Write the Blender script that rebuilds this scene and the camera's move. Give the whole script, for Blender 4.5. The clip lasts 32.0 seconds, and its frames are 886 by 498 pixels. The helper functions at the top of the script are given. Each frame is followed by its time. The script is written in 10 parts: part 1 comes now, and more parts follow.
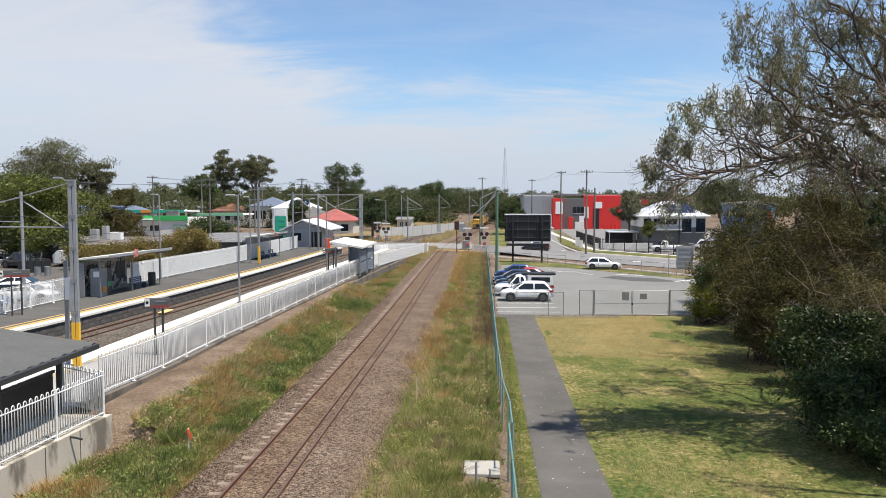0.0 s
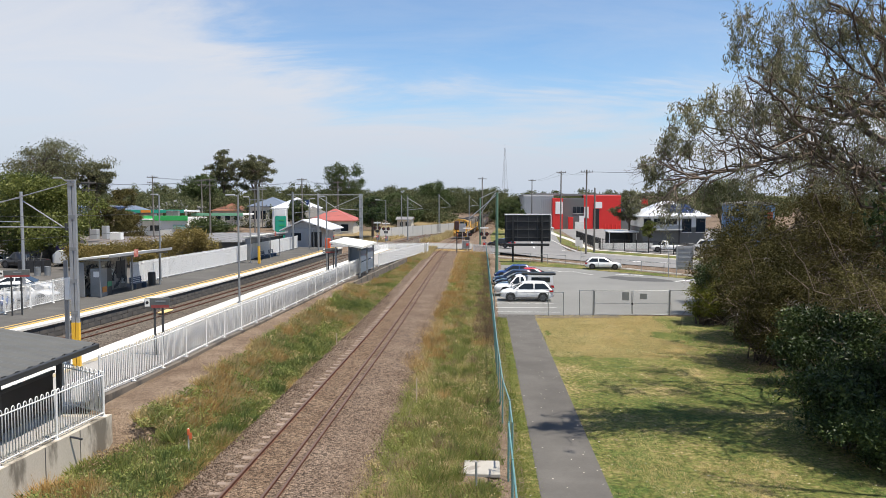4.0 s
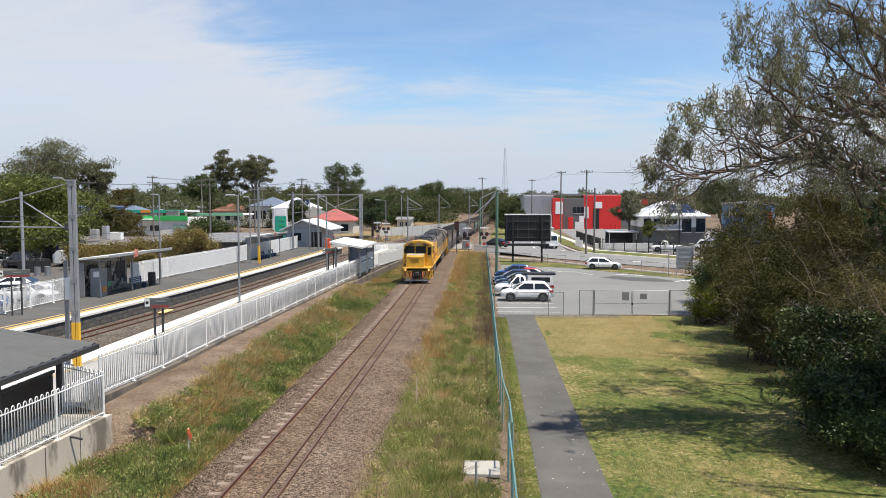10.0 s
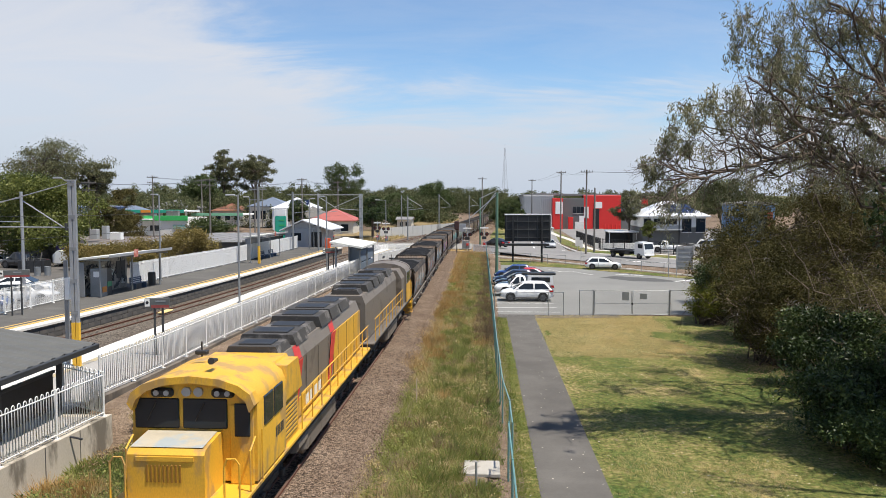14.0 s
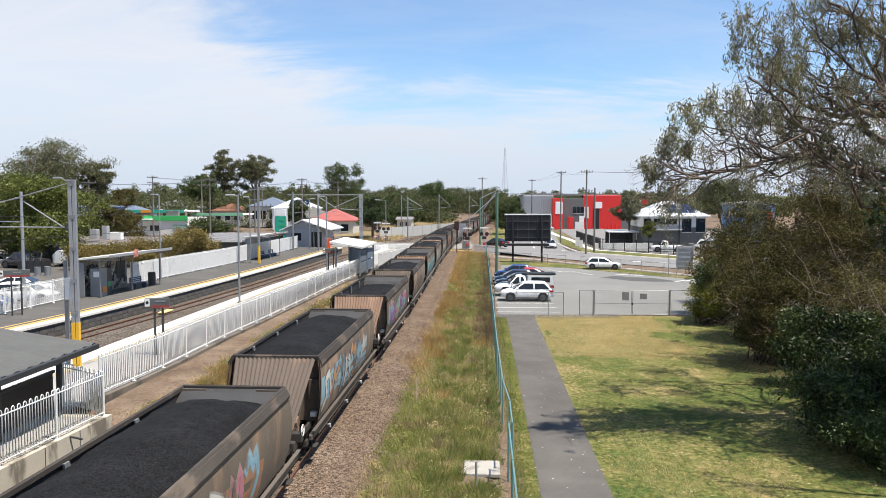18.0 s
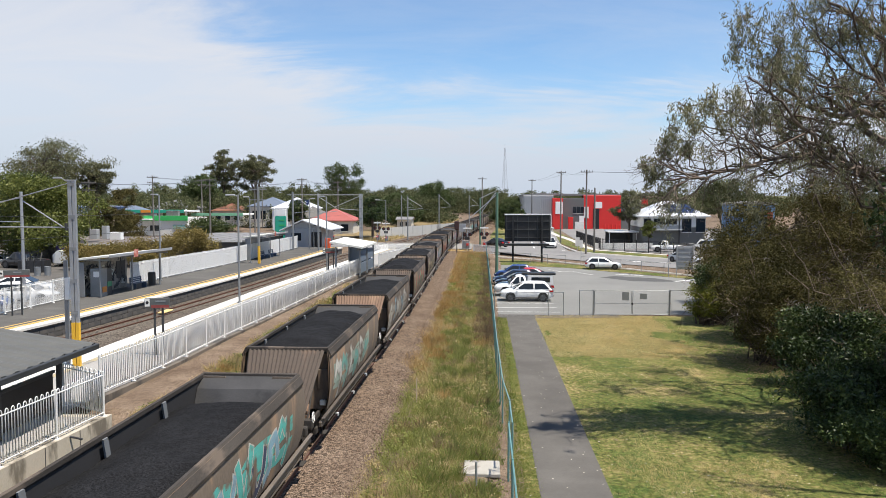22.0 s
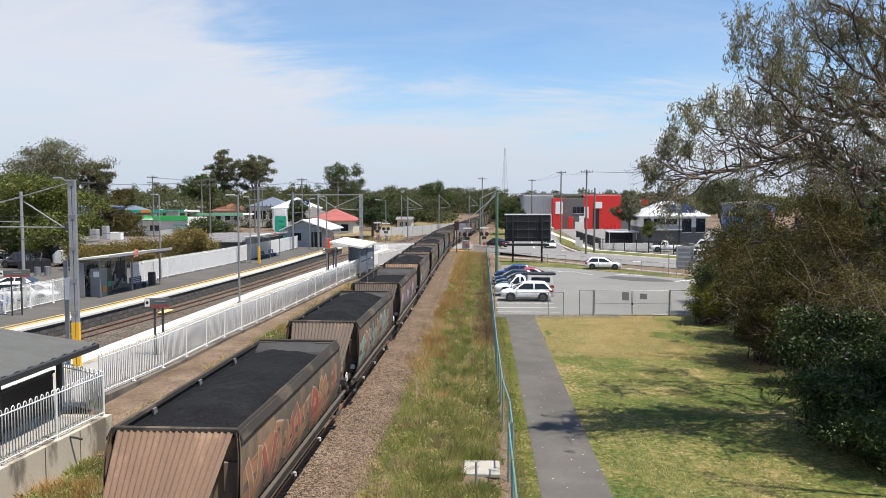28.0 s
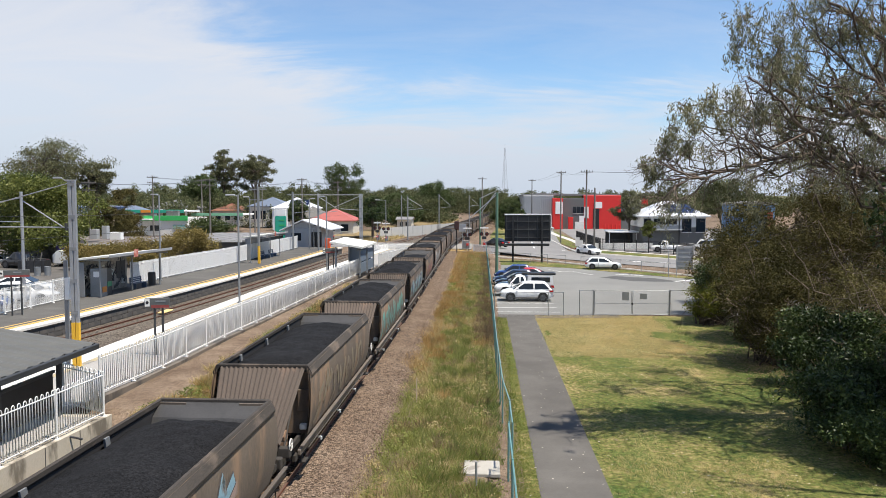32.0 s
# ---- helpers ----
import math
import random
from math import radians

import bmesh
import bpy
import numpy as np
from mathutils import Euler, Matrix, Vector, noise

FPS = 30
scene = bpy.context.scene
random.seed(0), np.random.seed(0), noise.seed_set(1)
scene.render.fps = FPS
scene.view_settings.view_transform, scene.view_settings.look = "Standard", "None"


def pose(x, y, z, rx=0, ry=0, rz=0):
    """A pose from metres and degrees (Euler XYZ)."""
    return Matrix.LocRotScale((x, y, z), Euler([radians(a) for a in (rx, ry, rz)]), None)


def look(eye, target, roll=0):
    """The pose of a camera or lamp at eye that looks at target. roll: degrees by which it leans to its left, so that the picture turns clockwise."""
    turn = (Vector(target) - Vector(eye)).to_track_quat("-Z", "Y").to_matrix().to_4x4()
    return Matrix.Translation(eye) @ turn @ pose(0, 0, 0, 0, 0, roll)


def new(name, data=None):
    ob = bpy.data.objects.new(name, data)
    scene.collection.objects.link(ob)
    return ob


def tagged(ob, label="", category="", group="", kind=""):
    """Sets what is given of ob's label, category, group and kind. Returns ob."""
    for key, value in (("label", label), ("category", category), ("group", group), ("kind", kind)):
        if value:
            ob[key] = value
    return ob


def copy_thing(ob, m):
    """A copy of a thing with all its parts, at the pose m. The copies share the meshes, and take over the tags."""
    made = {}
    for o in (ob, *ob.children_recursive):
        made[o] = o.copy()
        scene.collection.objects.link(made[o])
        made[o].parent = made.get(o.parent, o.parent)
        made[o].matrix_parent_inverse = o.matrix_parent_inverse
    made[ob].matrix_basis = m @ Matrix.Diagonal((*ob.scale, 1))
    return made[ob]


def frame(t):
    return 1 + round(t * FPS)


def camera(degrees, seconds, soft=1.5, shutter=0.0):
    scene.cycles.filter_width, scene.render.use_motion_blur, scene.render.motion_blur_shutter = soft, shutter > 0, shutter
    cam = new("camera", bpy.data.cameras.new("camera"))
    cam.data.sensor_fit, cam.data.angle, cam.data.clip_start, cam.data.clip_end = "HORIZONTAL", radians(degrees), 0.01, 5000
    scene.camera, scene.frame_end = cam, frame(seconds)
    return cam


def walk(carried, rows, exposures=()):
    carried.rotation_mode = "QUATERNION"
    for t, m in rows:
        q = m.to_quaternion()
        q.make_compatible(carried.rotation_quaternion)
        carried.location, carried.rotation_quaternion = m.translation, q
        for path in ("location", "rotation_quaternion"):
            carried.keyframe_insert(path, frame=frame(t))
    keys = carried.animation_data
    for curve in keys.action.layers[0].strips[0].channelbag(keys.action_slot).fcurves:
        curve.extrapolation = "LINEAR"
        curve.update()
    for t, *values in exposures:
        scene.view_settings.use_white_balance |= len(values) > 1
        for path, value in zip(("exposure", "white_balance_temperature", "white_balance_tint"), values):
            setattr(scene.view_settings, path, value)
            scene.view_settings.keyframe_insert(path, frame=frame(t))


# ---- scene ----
# ---- camera: stands still on a footbridge, 7.5 m over the rails; y runs along the near track, rail tops at z = 0 ----
cam = camera(60.0, 32.0, soft=0.8)
EYE = Vector((0, 0, 7.5))
YAW, PITCH = radians(-3.08), radians(3.6)
AIM = EYE + Vector((math.sin(YAW) * math.cos(PITCH), math.cos(YAW) * math.cos(PITCH), -math.sin(PITCH)))
walk(cam, [(0.0, look(EYE, AIM)), (32.0, look(EYE, AIM))], exposures=[(0.0, 0.47), (10.0, 0.48), (14.0, 0.45), (17.0, 0.46), (18.0, 0.68), (18.4, 0.60), (19.0, 0.37), (19.3, 0.37), (20.0, 0.46), (21.0, 0.50), (23.0, 0.53), (32.0, 0.54)])

# ---- world and sun ----
SUN_EL, SUN_AZ = radians(68), radians(-26)      # azimuth from +x (north-east of the line), towards the camera's back
sun_dir = Vector((math.cos(SUN_EL) * math.cos(SUN_AZ), math.cos(SUN_EL) * math.sin(SUN_AZ), math.sin(SUN_EL)))
world = bpy.data.worlds.new("sky")
scene.world = world
world.use_nodes = True


def wire_sky():
    nt = world.node_tree
    N, L = nt.nodes, nt.links
    bg = N["Background"]
    sky = N.new("ShaderNodeTexSky")
    sky.sky_type, sky.sun_disc = "NISHITA", False
    sky.sun_elevation, sky.sun_rotation = SUN_EL, math.pi / 2 - SUN_AZ
    sky.air_density, sky.dust_density, sky.ozone_density, sky.altitude = 1.0, 0.3, 3.0, 20
    tc = N.new("ShaderNodeTexCoord")
    sep = N.new("ShaderNodeSeparateXYZ")
    L.new(tc.outputs["Generated"], sep.inputs[0])

    def m(op, a, b=None, c=None, clamp=False):
        n = N.new("ShaderNodeMath")
        n.operation, n.use_clamp = op, clamp
        for k, v in enumerate((a, b, c)):
            if v is None:
                continue
            if isinstance(v, (int, float)):
                n.inputs[k].default_value = v
            else:
                L.new(v, n.inputs[k])
        return n.outputs[0]

    x, y, z = sep.outputs
    zc = m("MAXIMUM", z, 0.02)
    # a flat cloud sheet seen from below: u, v on a plane overhead
    u, v = m("DIVIDE", x, m("ADD", zc, 0.25)), m("DIVIDE", y, m("ADD", zc, 0.25))
    com = N.new("ShaderNodeCombineXYZ")
    L.new(u, com.inputs[0]), L.new(v, com.inputs[1])
    wisp = N.new("ShaderNodeTexNoise")
    mp = N.new("ShaderNodeMapping")
    mp.inputs["Rotation"].default_value = (0, 0, -0.5)
    mp.inputs["Scale"].default_value = (0.75, 1.7, 1)
    L.new(com.outputs[0], mp.inputs[0]), L.new(mp.outputs[0], wisp.inputs["Vector"])
    wisp.inputs["Scale"].default_value, wisp.inputs["Detail"].default_value, wisp.inputs["Roughness"].default_value = 1.6, 8, 0.62
    wisp.inputs["Distortion"].default_value = 0.6
    fine = N.new("ShaderNodeTexNoise")
    L.new(mp.outputs[0], fine.inputs["Vector"])
    fine.inputs["Scale"].default_value, fine.inputs["Detail"].default_value = 5.5, 7
    # the cirrus sheet lies below a front that climbs to the left
    rise = m("POWER", m("MAXIMUM", m("SUBTRACT", m("MULTIPLY", x, -1.0), 0.12), 0.0), 1.3)
    front = m("SUBTRACT", m("MULTIPLY_ADD", rise, 0.85, 0.112), z)
    front = m("ADD", front, m("MULTIPLY", m("SUBTRACT", wisp.outputs[0], 0.5), 0.26))
    front = m("ADD", front, m("MULTIPLY", m("SUBTRACT", fine.outputs[0], 0.5), 0.09))
    sheet = N.new("ShaderNodeMapRange")
    sheet.interpolation_type = "SMOOTHSTEP"
    sheet.inputs[1].default_value, sheet.inputs[2].default_value = -0.05, 0.06
    L.new(front, sheet.inputs[0])
    veil = m("MULTIPLY", m("SUBTRACT", wisp.outputs[0], 0.40, clamp=True), 0.75, clamp=True)
    cover = m("ADD", m("MULTIPLY", sheet.outputs[0], 0.78), veil, clamp=True)
    haze = N.new("ShaderNodeMapRange")
    haze.interpolation_type = "SMOOTHSTEP"
    haze.inputs[1].default_value, haze.inputs[2].default_value, haze.inputs[3].default_value, haze.inputs[4].default_value = -0.02, 0.17, 0.85, 0.0
    L.new(z, haze.inputs[0])
    mix1 = N.new("ShaderNodeMix")
    mix1.data_type = "RGBA"
    tint = N.new("ShaderNodeMix")
    tint.data_type, tint.blend_type = "RGBA", "MULTIPLY"
    tint.inputs[0].default_value, tint.inputs[7].default_value = 1.0, (1.10, 1.25, 1.37, 1)
    L.new(sky.outputs[0], tint.inputs[6])
    L.new(cover, mix1.inputs[0]), L.new(tint.outputs[2], mix1.inputs[6])
    mix1.inputs[7].default_value = (6.6, 6.75, 7.2, 1)
    mix2 = N.new("ShaderNodeMix")
    mix2.data_type = "RGBA"
    L.new(haze.outputs[0], mix2.inputs[0]), L.new(mix1.outputs[2], mix2.inputs[6])
    mix2.inputs[7].default_value = (4.75, 5.45, 6.6, 1)
    L.new(mix2.outputs[2], bg.inputs[0])
    bg.inputs[1].default_value = 0.081


wire_sky()
sun = new("sun", bpy.data.lights.new("sun", "SUN"))
sun.data.energy, sun.data.angle, sun.data.color = 5.0, radians(0.53), (1.0, 0.927, 0.818)
sun.matrix_world = look(sun_dir * 100, (0, 0, 0))
# ---- materials ----
def mat(name, base, rough=0.75, metal=0.0, var=0.15, scale=3.0, bump=0.15, bscale=60.0, second=None, amount=0.5, patch=0.6, rand=0.0, spec=None, stretch=None):
    """A procedural surface: base colour with grain at two scales, patches of a second colour, fine relief."""
    mt = bpy.data.materials.new(name)
    mt.use_nodes = True
    nt = mt.node_tree
    N, L = nt.nodes, nt.links
    bsdf = N["Principled BSDF"]
    bsdf.inputs["Roughness"].default_value, bsdf.inputs["Metallic"].default_value = rough, metal
    if spec is not None:
        bsdf.inputs["Specular IOR Level"].default_value = spec
    tc = N.new("ShaderNodeTexCoord")
    src = tc.outputs["Object"]
    if stretch:
        mp = N.new("ShaderNodeMapping")
        mp.inputs["Scale"].default_value = stretch
        L.new(src, mp.inputs[0])
        src = mp.outputs[0]
    n1, n2 = N.new("ShaderNodeTexNoise"), N.new("ShaderNodeTexNoise")
    for n, s, d in ((n1, scale, 6), (n2, bscale, 4)):
        L.new(src, n.inputs["Vector"])
        n.inputs["Scale"].default_value, n.inputs["Detail"].default_value = s, d
    c = Vector(base)
    mix = N.new("ShaderNodeMix")
    mix.data_type = "RGBA"
    mix.inputs[6].default_value = (*(c * (1 - var)), 1)
    mix.inputs[7].default_value = (*(c * (1 + var)), 1)
    add = N.new("ShaderNodeMath")
    add.operation = "MULTIPLY_ADD"
    add.inputs[1].default_value, add.inputs[2].default_value = 0.5, 0.0
    L.new(n2.outputs[0], add.inputs[0])
    add2 = N.new("ShaderNodeMath")
    add2.operation = "MULTIPLY_ADD"
    add2.inputs[1].default_value = 0.5
    L.new(n1.outputs[0], add2.inputs[0]), L.new(add.outputs[0], add2.inputs[2])
    con = N.new("ShaderNodeMapRange")
    con.inputs[1].default_value, con.inputs[2].default_value = 0.3, 0.7
    L.new(add2.outputs[0], con.inputs[0]), L.new(con.outputs[0], mix.inputs[0])
    out = mix.outputs[2]
    if second is not None:
        n3 = N.new("ShaderNodeTexNoise")
        L.new(src, n3.inputs["Vector"])
        n3.inputs["Scale"].default_value, n3.inputs["Detail"].default_value, n3.inputs["Roughness"].default_value = patch, 7, 0.6
        mr = N.new("ShaderNodeMapRange")
        mr.interpolation_type = "SMOOTHSTEP"
        mr.inputs[1].default_value, mr.inputs[2].default_value = 0.62 - 0.25 * amount, 0.74 - 0.25 * amount
        L.new(n3.outputs[0], mr.inputs[0])
        mx = N.new("ShaderNodeMix")
        mx.data_type = "RGBA"
        L.new(mr.outputs[0], mx.inputs[0]), L.new(out, mx.inputs[6])
        mx.inputs[7].default_value = (*second, 1)
        out = mx.outputs[2]
    if rand:
        oi = N.new("ShaderNodeObjectInfo")
        hs = N.new("ShaderNodeHueSaturation")
        mr = N.new("ShaderNodeMapRange")
        mr.inputs[3].default_value, mr.inputs[4].default_value = 1 - rand, 1 + rand
        L.new(oi.outputs["Random"], mr.inputs[0]), L.new(mr.outputs[0], hs.inputs["Value"]), L.new(out, hs.inputs["Color"])
        out = hs.outputs[0]
    L.new(out, bsdf.inputs["Base Color"])
    if bump:
        bp = N.new("ShaderNodeBump")
        bp.inputs["Strength"].default_value, bp.inputs["Distance"].default_value = bump, 0.02
        L.new(n2.outputs[0], bp.inputs["Height"]), L.new(bp.outputs[0], bsdf.inputs["Normal"])
    return mt


def leafmat(name, cols, gloss=0.5, through_light=0.3):
    """Foliage: colour varies leaf by leaf and in broad patches; some light comes through."""
    mt = bpy.data.materials.new(name)
    mt.use_nodes = True
    nt = mt.node_tree
    N, L = nt.nodes, nt.links
    bsdf = N["Principled BSDF"]
    bsdf.inputs["Roughness"].default_value = gloss
    bsdf.inputs["Specular IOR Level"].default_value = 0.26 if gloss < 0.6 else 0.1
    geo = N.new("ShaderNodeNewGeometry")
    tc = N.new("ShaderNodeTexCoord")
    n1 = N.new("ShaderNodeTexNoise")
    L.new(tc.outputs["Object"], n1.inputs["Vector"])
    n1.inputs["Scale"].default_value, n1.inputs["Detail"].default_value = 0.55, 3
    add = N.new("ShaderNodeMath")
    add.operation = "MULTIPLY_ADD"
    add.inputs[1].default_value = 0.55
    L.new(geo.outputs["Random Per Island"], add.inputs[0])
    sc = N.new("ShaderNodeMapRange")
    sc.inputs[1].default_value, sc.inputs[2].default_value, sc.inputs[3].default_value, sc.inputs[4].default_value = 0.3, 0.7, 0.0, 0.45
    L.new(n1.outputs[0], sc.inputs[0]), L.new(sc.outputs[0], add.inputs[2])
    ramp = N.new("ShaderNodeValToRGB")
    els = ramp.color_ramp.elements
    for k, c in enumerate(cols):
        e = els[k] if k < 2 else els.new(0.5)
        e.position, e.color = k / (len(cols) - 1), (*c, 1)
    L.new(add.outputs[0], ramp.inputs[0]), L.new(ramp.outputs[0], bsdf.inputs["Base Color"])
    tr = N.new("ShaderNodeBsdfTranslucent")
    L.new(ramp.outputs[0], tr.inputs[0])
    ms = N.new("ShaderNodeMixShader")
    ms.inputs[0].default_value = through_light
    L.new(bsdf.outputs[0], ms.inputs[1]), L.new(tr.outputs[0], ms.inputs[2])
    L.new(ms.outputs[0], N["Material Output"].inputs[0])
    return mt


def glow(name, col, strength):
    mt = bpy.data.materials.new(name)
    mt.use_nodes = True
    b = mt.node_tree.nodes["Principled BSDF"]
    b.inputs["Base Color"].default_value = (*col, 1)
    b.inputs["Emission Color"].default_value, b.inputs["Emission Strength"].default_value = (*col, 1), strength
    return mt


def groundmat(name, stops, scale, grain, bump=0.5, dist=0.05, cell=0.0, lo=0.33, hi=0.67, speck=0.0):
    """Ground cover: a colour ramp over broad noise, broken by grain; cell > 0 adds stones of that many per metre."""
    mt = bpy.data.materials.new(name)
    mt.use_nodes = True
    nt = mt.node_tree
    N, L = nt.nodes, nt.links
    bsdf = N["Principled BSDF"]
    bsdf.inputs["Roughness"].default_value = 0.95
    bsdf.inputs["Specular IOR Level"].default_value = 0.15
    tc = N.new("ShaderNodeTexCoord")
    a, b = N.new("ShaderNodeTexNoise"), N.new("ShaderNodeTexNoise")
    for n, s, d in ((a, scale, 5), (b, grain, 6)):
        L.new(tc.outputs["Object"], n.inputs["Vector"])
        n.inputs["Scale"].default_value, n.inputs["Detail"].default_value, n.inputs["Roughness"].default_value = s, d, 0.65
    half = N.new("ShaderNodeMath")
    half.operation = "MULTIPLY"
    half.inputs[1].default_value = 0.45
    L.new(b.outputs[0], half.inputs[0])
    tot = N.new("ShaderNodeMath")
    tot.operation = "MULTIPLY_ADD"
    tot.inputs[1].default_value = 0.55
    L.new(a.outputs[0], tot.inputs[0]), L.new(half.outputs[0], tot.inputs[2])
    mr = N.new("ShaderNodeMapRange")
    mr.inputs[1].default_value, mr.inputs[2].default_value = lo, hi
    L.new(tot.outputs[0], mr.inputs[0])
    ramp = N.new("ShaderNodeValToRGB")
    els = ramp.color_ramp.elements
    for k, c in enumerate(stops):
        e = els[k] if k < 2 else els.new(0.5)
        e.position, e.color = k / (len(stops) - 1), (*c, 1)
    L.new(mr.outputs[0], ramp.inputs[0])
    out, hgt = ramp.outputs[0], b.outputs[0]
    if speck:                                    # light and dark blades or grains
        fn = N.new("ShaderNodeTexNoise")
        L.new(tc.outputs["Object"], fn.inputs["Vector"])
        fn.inputs["Scale"].default_value, fn.inputs["Detail"].default_value, fn.inputs["Roughness"].default_value = speck, 4, 0.8
        fr = N.new("ShaderNodeMapRange")
        fr.inputs[1].default_value, fr.inputs[2].default_value, fr.inputs[3].default_value, fr.inputs[4].default_value = 0.35, 0.65, 0.4, 1.6
        fh = N.new("ShaderNodeHueSaturation")
        L.new(fn.outputs[0], fr.inputs[0]), L.new(fr.outputs[0], fh.inputs["Value"]), L.new(out, fh.inputs["Color"])
        out = fh.outputs[0]
    if cell:
        vo = N.new("ShaderNodeTexVoronoi")
        vo.inputs["Scale"].default_value = cell
        L.new(tc.outputs["Object"], vo.inputs["Vector"])
        hs = N.new("ShaderNodeHueSaturation")
        sp = N.new("ShaderNodeSeparateColor")
        L.new(vo.outputs["Color"], sp.inputs[0])
        vr = N.new("ShaderNodeMapRange")
        vr.inputs[3].default_value, vr.inputs[4].default_value = 0.3, 1.75
        L.new(sp.outputs[0], vr.inputs[0]), L.new(vr.outputs[0], hs.inputs["Value"]), L.new(out, hs.inputs["Color"])
        dk = N.new("ShaderNodeMapRange")
        dk.inputs[1].default_value, dk.inputs[2].default_value, dk.inputs[3].default_value, dk.inputs[4].default_value = 0.0, 0.6, 1.0, 0.0
        L.new(vo.outputs["Distance"], dk.inputs[0])
        out, hgt = hs.outputs[0], dk.outputs[0]
    L.new(out, bsdf.inputs["Base Color"])
    bp = N.new("ShaderNodeBump")
    bp.inputs["Strength"].default_value, bp.inputs["Distance"].default_value = bump, dist
    L.new(hgt, bp.inputs["Height"]), L.new(bp.outputs[0], bsdf.inputs["Normal"])
    return mt


def glassmat(name, tint=(0.02, 0.025, 0.03), rough=0.05):
    mt = bpy.data.materials.new(name)
    mt.use_nodes = True
    b = mt.node_tree.nodes["Principled BSDF"]
    b.inputs["Base Color"].default_value, b.inputs["Roughness"].default_value = (*tint, 1), rough
    b.inputs["Specular IOR Level"].default_value = 0.35
    return mt


M_EARTH = groundmat("earth_grass", ((0.115, 0.08, 0.055), (0.165, 0.12, 0.085), (0.235, 0.178, 0.13)), 0.6, 9.0, 1.0, 0.05, 0.0, 0.4, 0.62, 24.0)
M_LAWN = groundmat("mown_lawn", ((0.056, 0.086, 0.021), (0.125, 0.126, 0.038), (0.27, 0.208, 0.10)), 0.30, 6.0, 1.0, 0.05, 0.0, 0.40, 0.62, 7.0)
M_BALLAST = groundmat("ballast_stone", ((0.118, 0.081, 0.055), (0.174, 0.126, 0.091), (0.238, 0.182, 0.136)), 0.5, 12.0, 1.0, 0.07, 17.0)
M_BALLAST_RUST = groundmat("rusty_ballast", ((0.105, 0.067, 0.042), (0.16, 0.11, 0.073), (0.225, 0.165, 0.112)), 0.8, 10.0, 1.0, 0.05, 17.0)
M_BALLAST_OLD = groundmat("weathered_ballast", ((0.085, 0.07, 0.055), (0.12, 0.10, 0.08), (0.165, 0.14, 0.115)), 0.4, 12.0, 1.0, 0.05, 14.0)
M_ASPH = groundmat("carpark_asphalt", ((0.16, 0.16, 0.152), (0.19, 0.19, 0.18), (0.225, 0.222, 0.21)), 0.12, 60.0, 0.25, 0.01)
M_ROAD = groundmat("road_asphalt", ((0.17, 0.168, 0.165), (0.205, 0.20, 0.195), (0.24, 0.235, 0.23)), 0.1, 50.0, 0.2, 0.01)
M_PATH = groundmat("path_bitumen", ((0.078, 0.073, 0.067), (0.108, 0.101, 0.092), (0.145, 0.136, 0.125)), 0.45, 70.0, 0.35, 0.01)
M_PLAT = groundmat("platform_bitumen", ((0.072, 0.07, 0.065), (0.10, 0.096, 0.089), (0.135, 0.129, 0.12)), 0.5, 50.0, 0.3, 0.01)
M_FARGROUND = groundmat("far_ground", ((0.075, 0.085, 0.035), (0.11, 0.11, 0.05), (0.16, 0.14, 0.08)), 0.03, 0.6)
M_DRY = groundmat("dry_grass_bank", ((0.15, 0.115, 0.055), (0.22, 0.165, 0.085), (0.29, 0.22, 0.12)), 0.3, 4.0)
M_CONC = mat("weathered_concrete", (0.45, 0.405, 0.335), 0.85, 0, 0.18, 1.2, 0.2, 50, (0.16, 0.14, 0.11), 0.45, 0.9, stretch=(1, 1, 0.35))
M_CONC_L = mat("pale_concrete", (0.50, 0.48, 0.43), 0.85, 0, 0.12, 2, 0.2, 60)
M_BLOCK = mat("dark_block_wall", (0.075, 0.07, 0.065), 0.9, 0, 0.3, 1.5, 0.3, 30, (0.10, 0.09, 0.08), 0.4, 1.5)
M_WHITE = mat("white_paint", (0.78, 0.78, 0.76), 0.5, 0, 0.05, 3, 0.04, 60)
M_WHITE_D = mat("worn_white_paint", (0.66, 0.65, 0.61), 0.6, 0, 0.12, 2, 0.08, 60)
M_FENCEW = mat("white_fence_paint", (0.74, 0.735, 0.71), 0.45, 0, 0.04, 6, 0.03, 80)
M_COPING = mat("white_coping", (0.66, 0.64, 0.59), 0.8, 0, 0.08, 1.2, 0.15, 50, (0.5, 0.48, 0.44), 0.25, 1.2)
M_YELLOW = mat("yellow_line_paint", (0.56, 0.36, 0.09), 0.75, 0, 0.18, 2, 0.15, 60, (0.42, 0.33, 0.18), 0.45, 1.2)
M_YPOLE = mat("yellow_pole_paint", (0.70, 0.40, 0.03), 0.5, 0, 0.08, 2, 0.05, 60)
M_GALV = mat("galvanised_steel", (0.36, 0.37, 0.38), 0.5, 0.55, 0.12, 2.5, 0.05, 60)
M_GALV_D = mat("dull_galvanised_steel", (0.24, 0.25, 0.255), 0.6, 0.4, 0.15, 2, 0.05, 60)
M_DKSTEEL = mat("dark_steel", (0.035, 0.035, 0.037), 0.55, 0.3, 0.2, 4, 0.1, 60)
M_RAIL = mat("rusty_rail", (0.15, 0.06, 0.034), 0.9, 0.0, 0.25, 2, 0.1, 40)
M_RAILTOP = mat("worn_rail_head", (0.12, 0.075, 0.056), 0.6, 0.2, 0.15, 4, 0.02, 60)
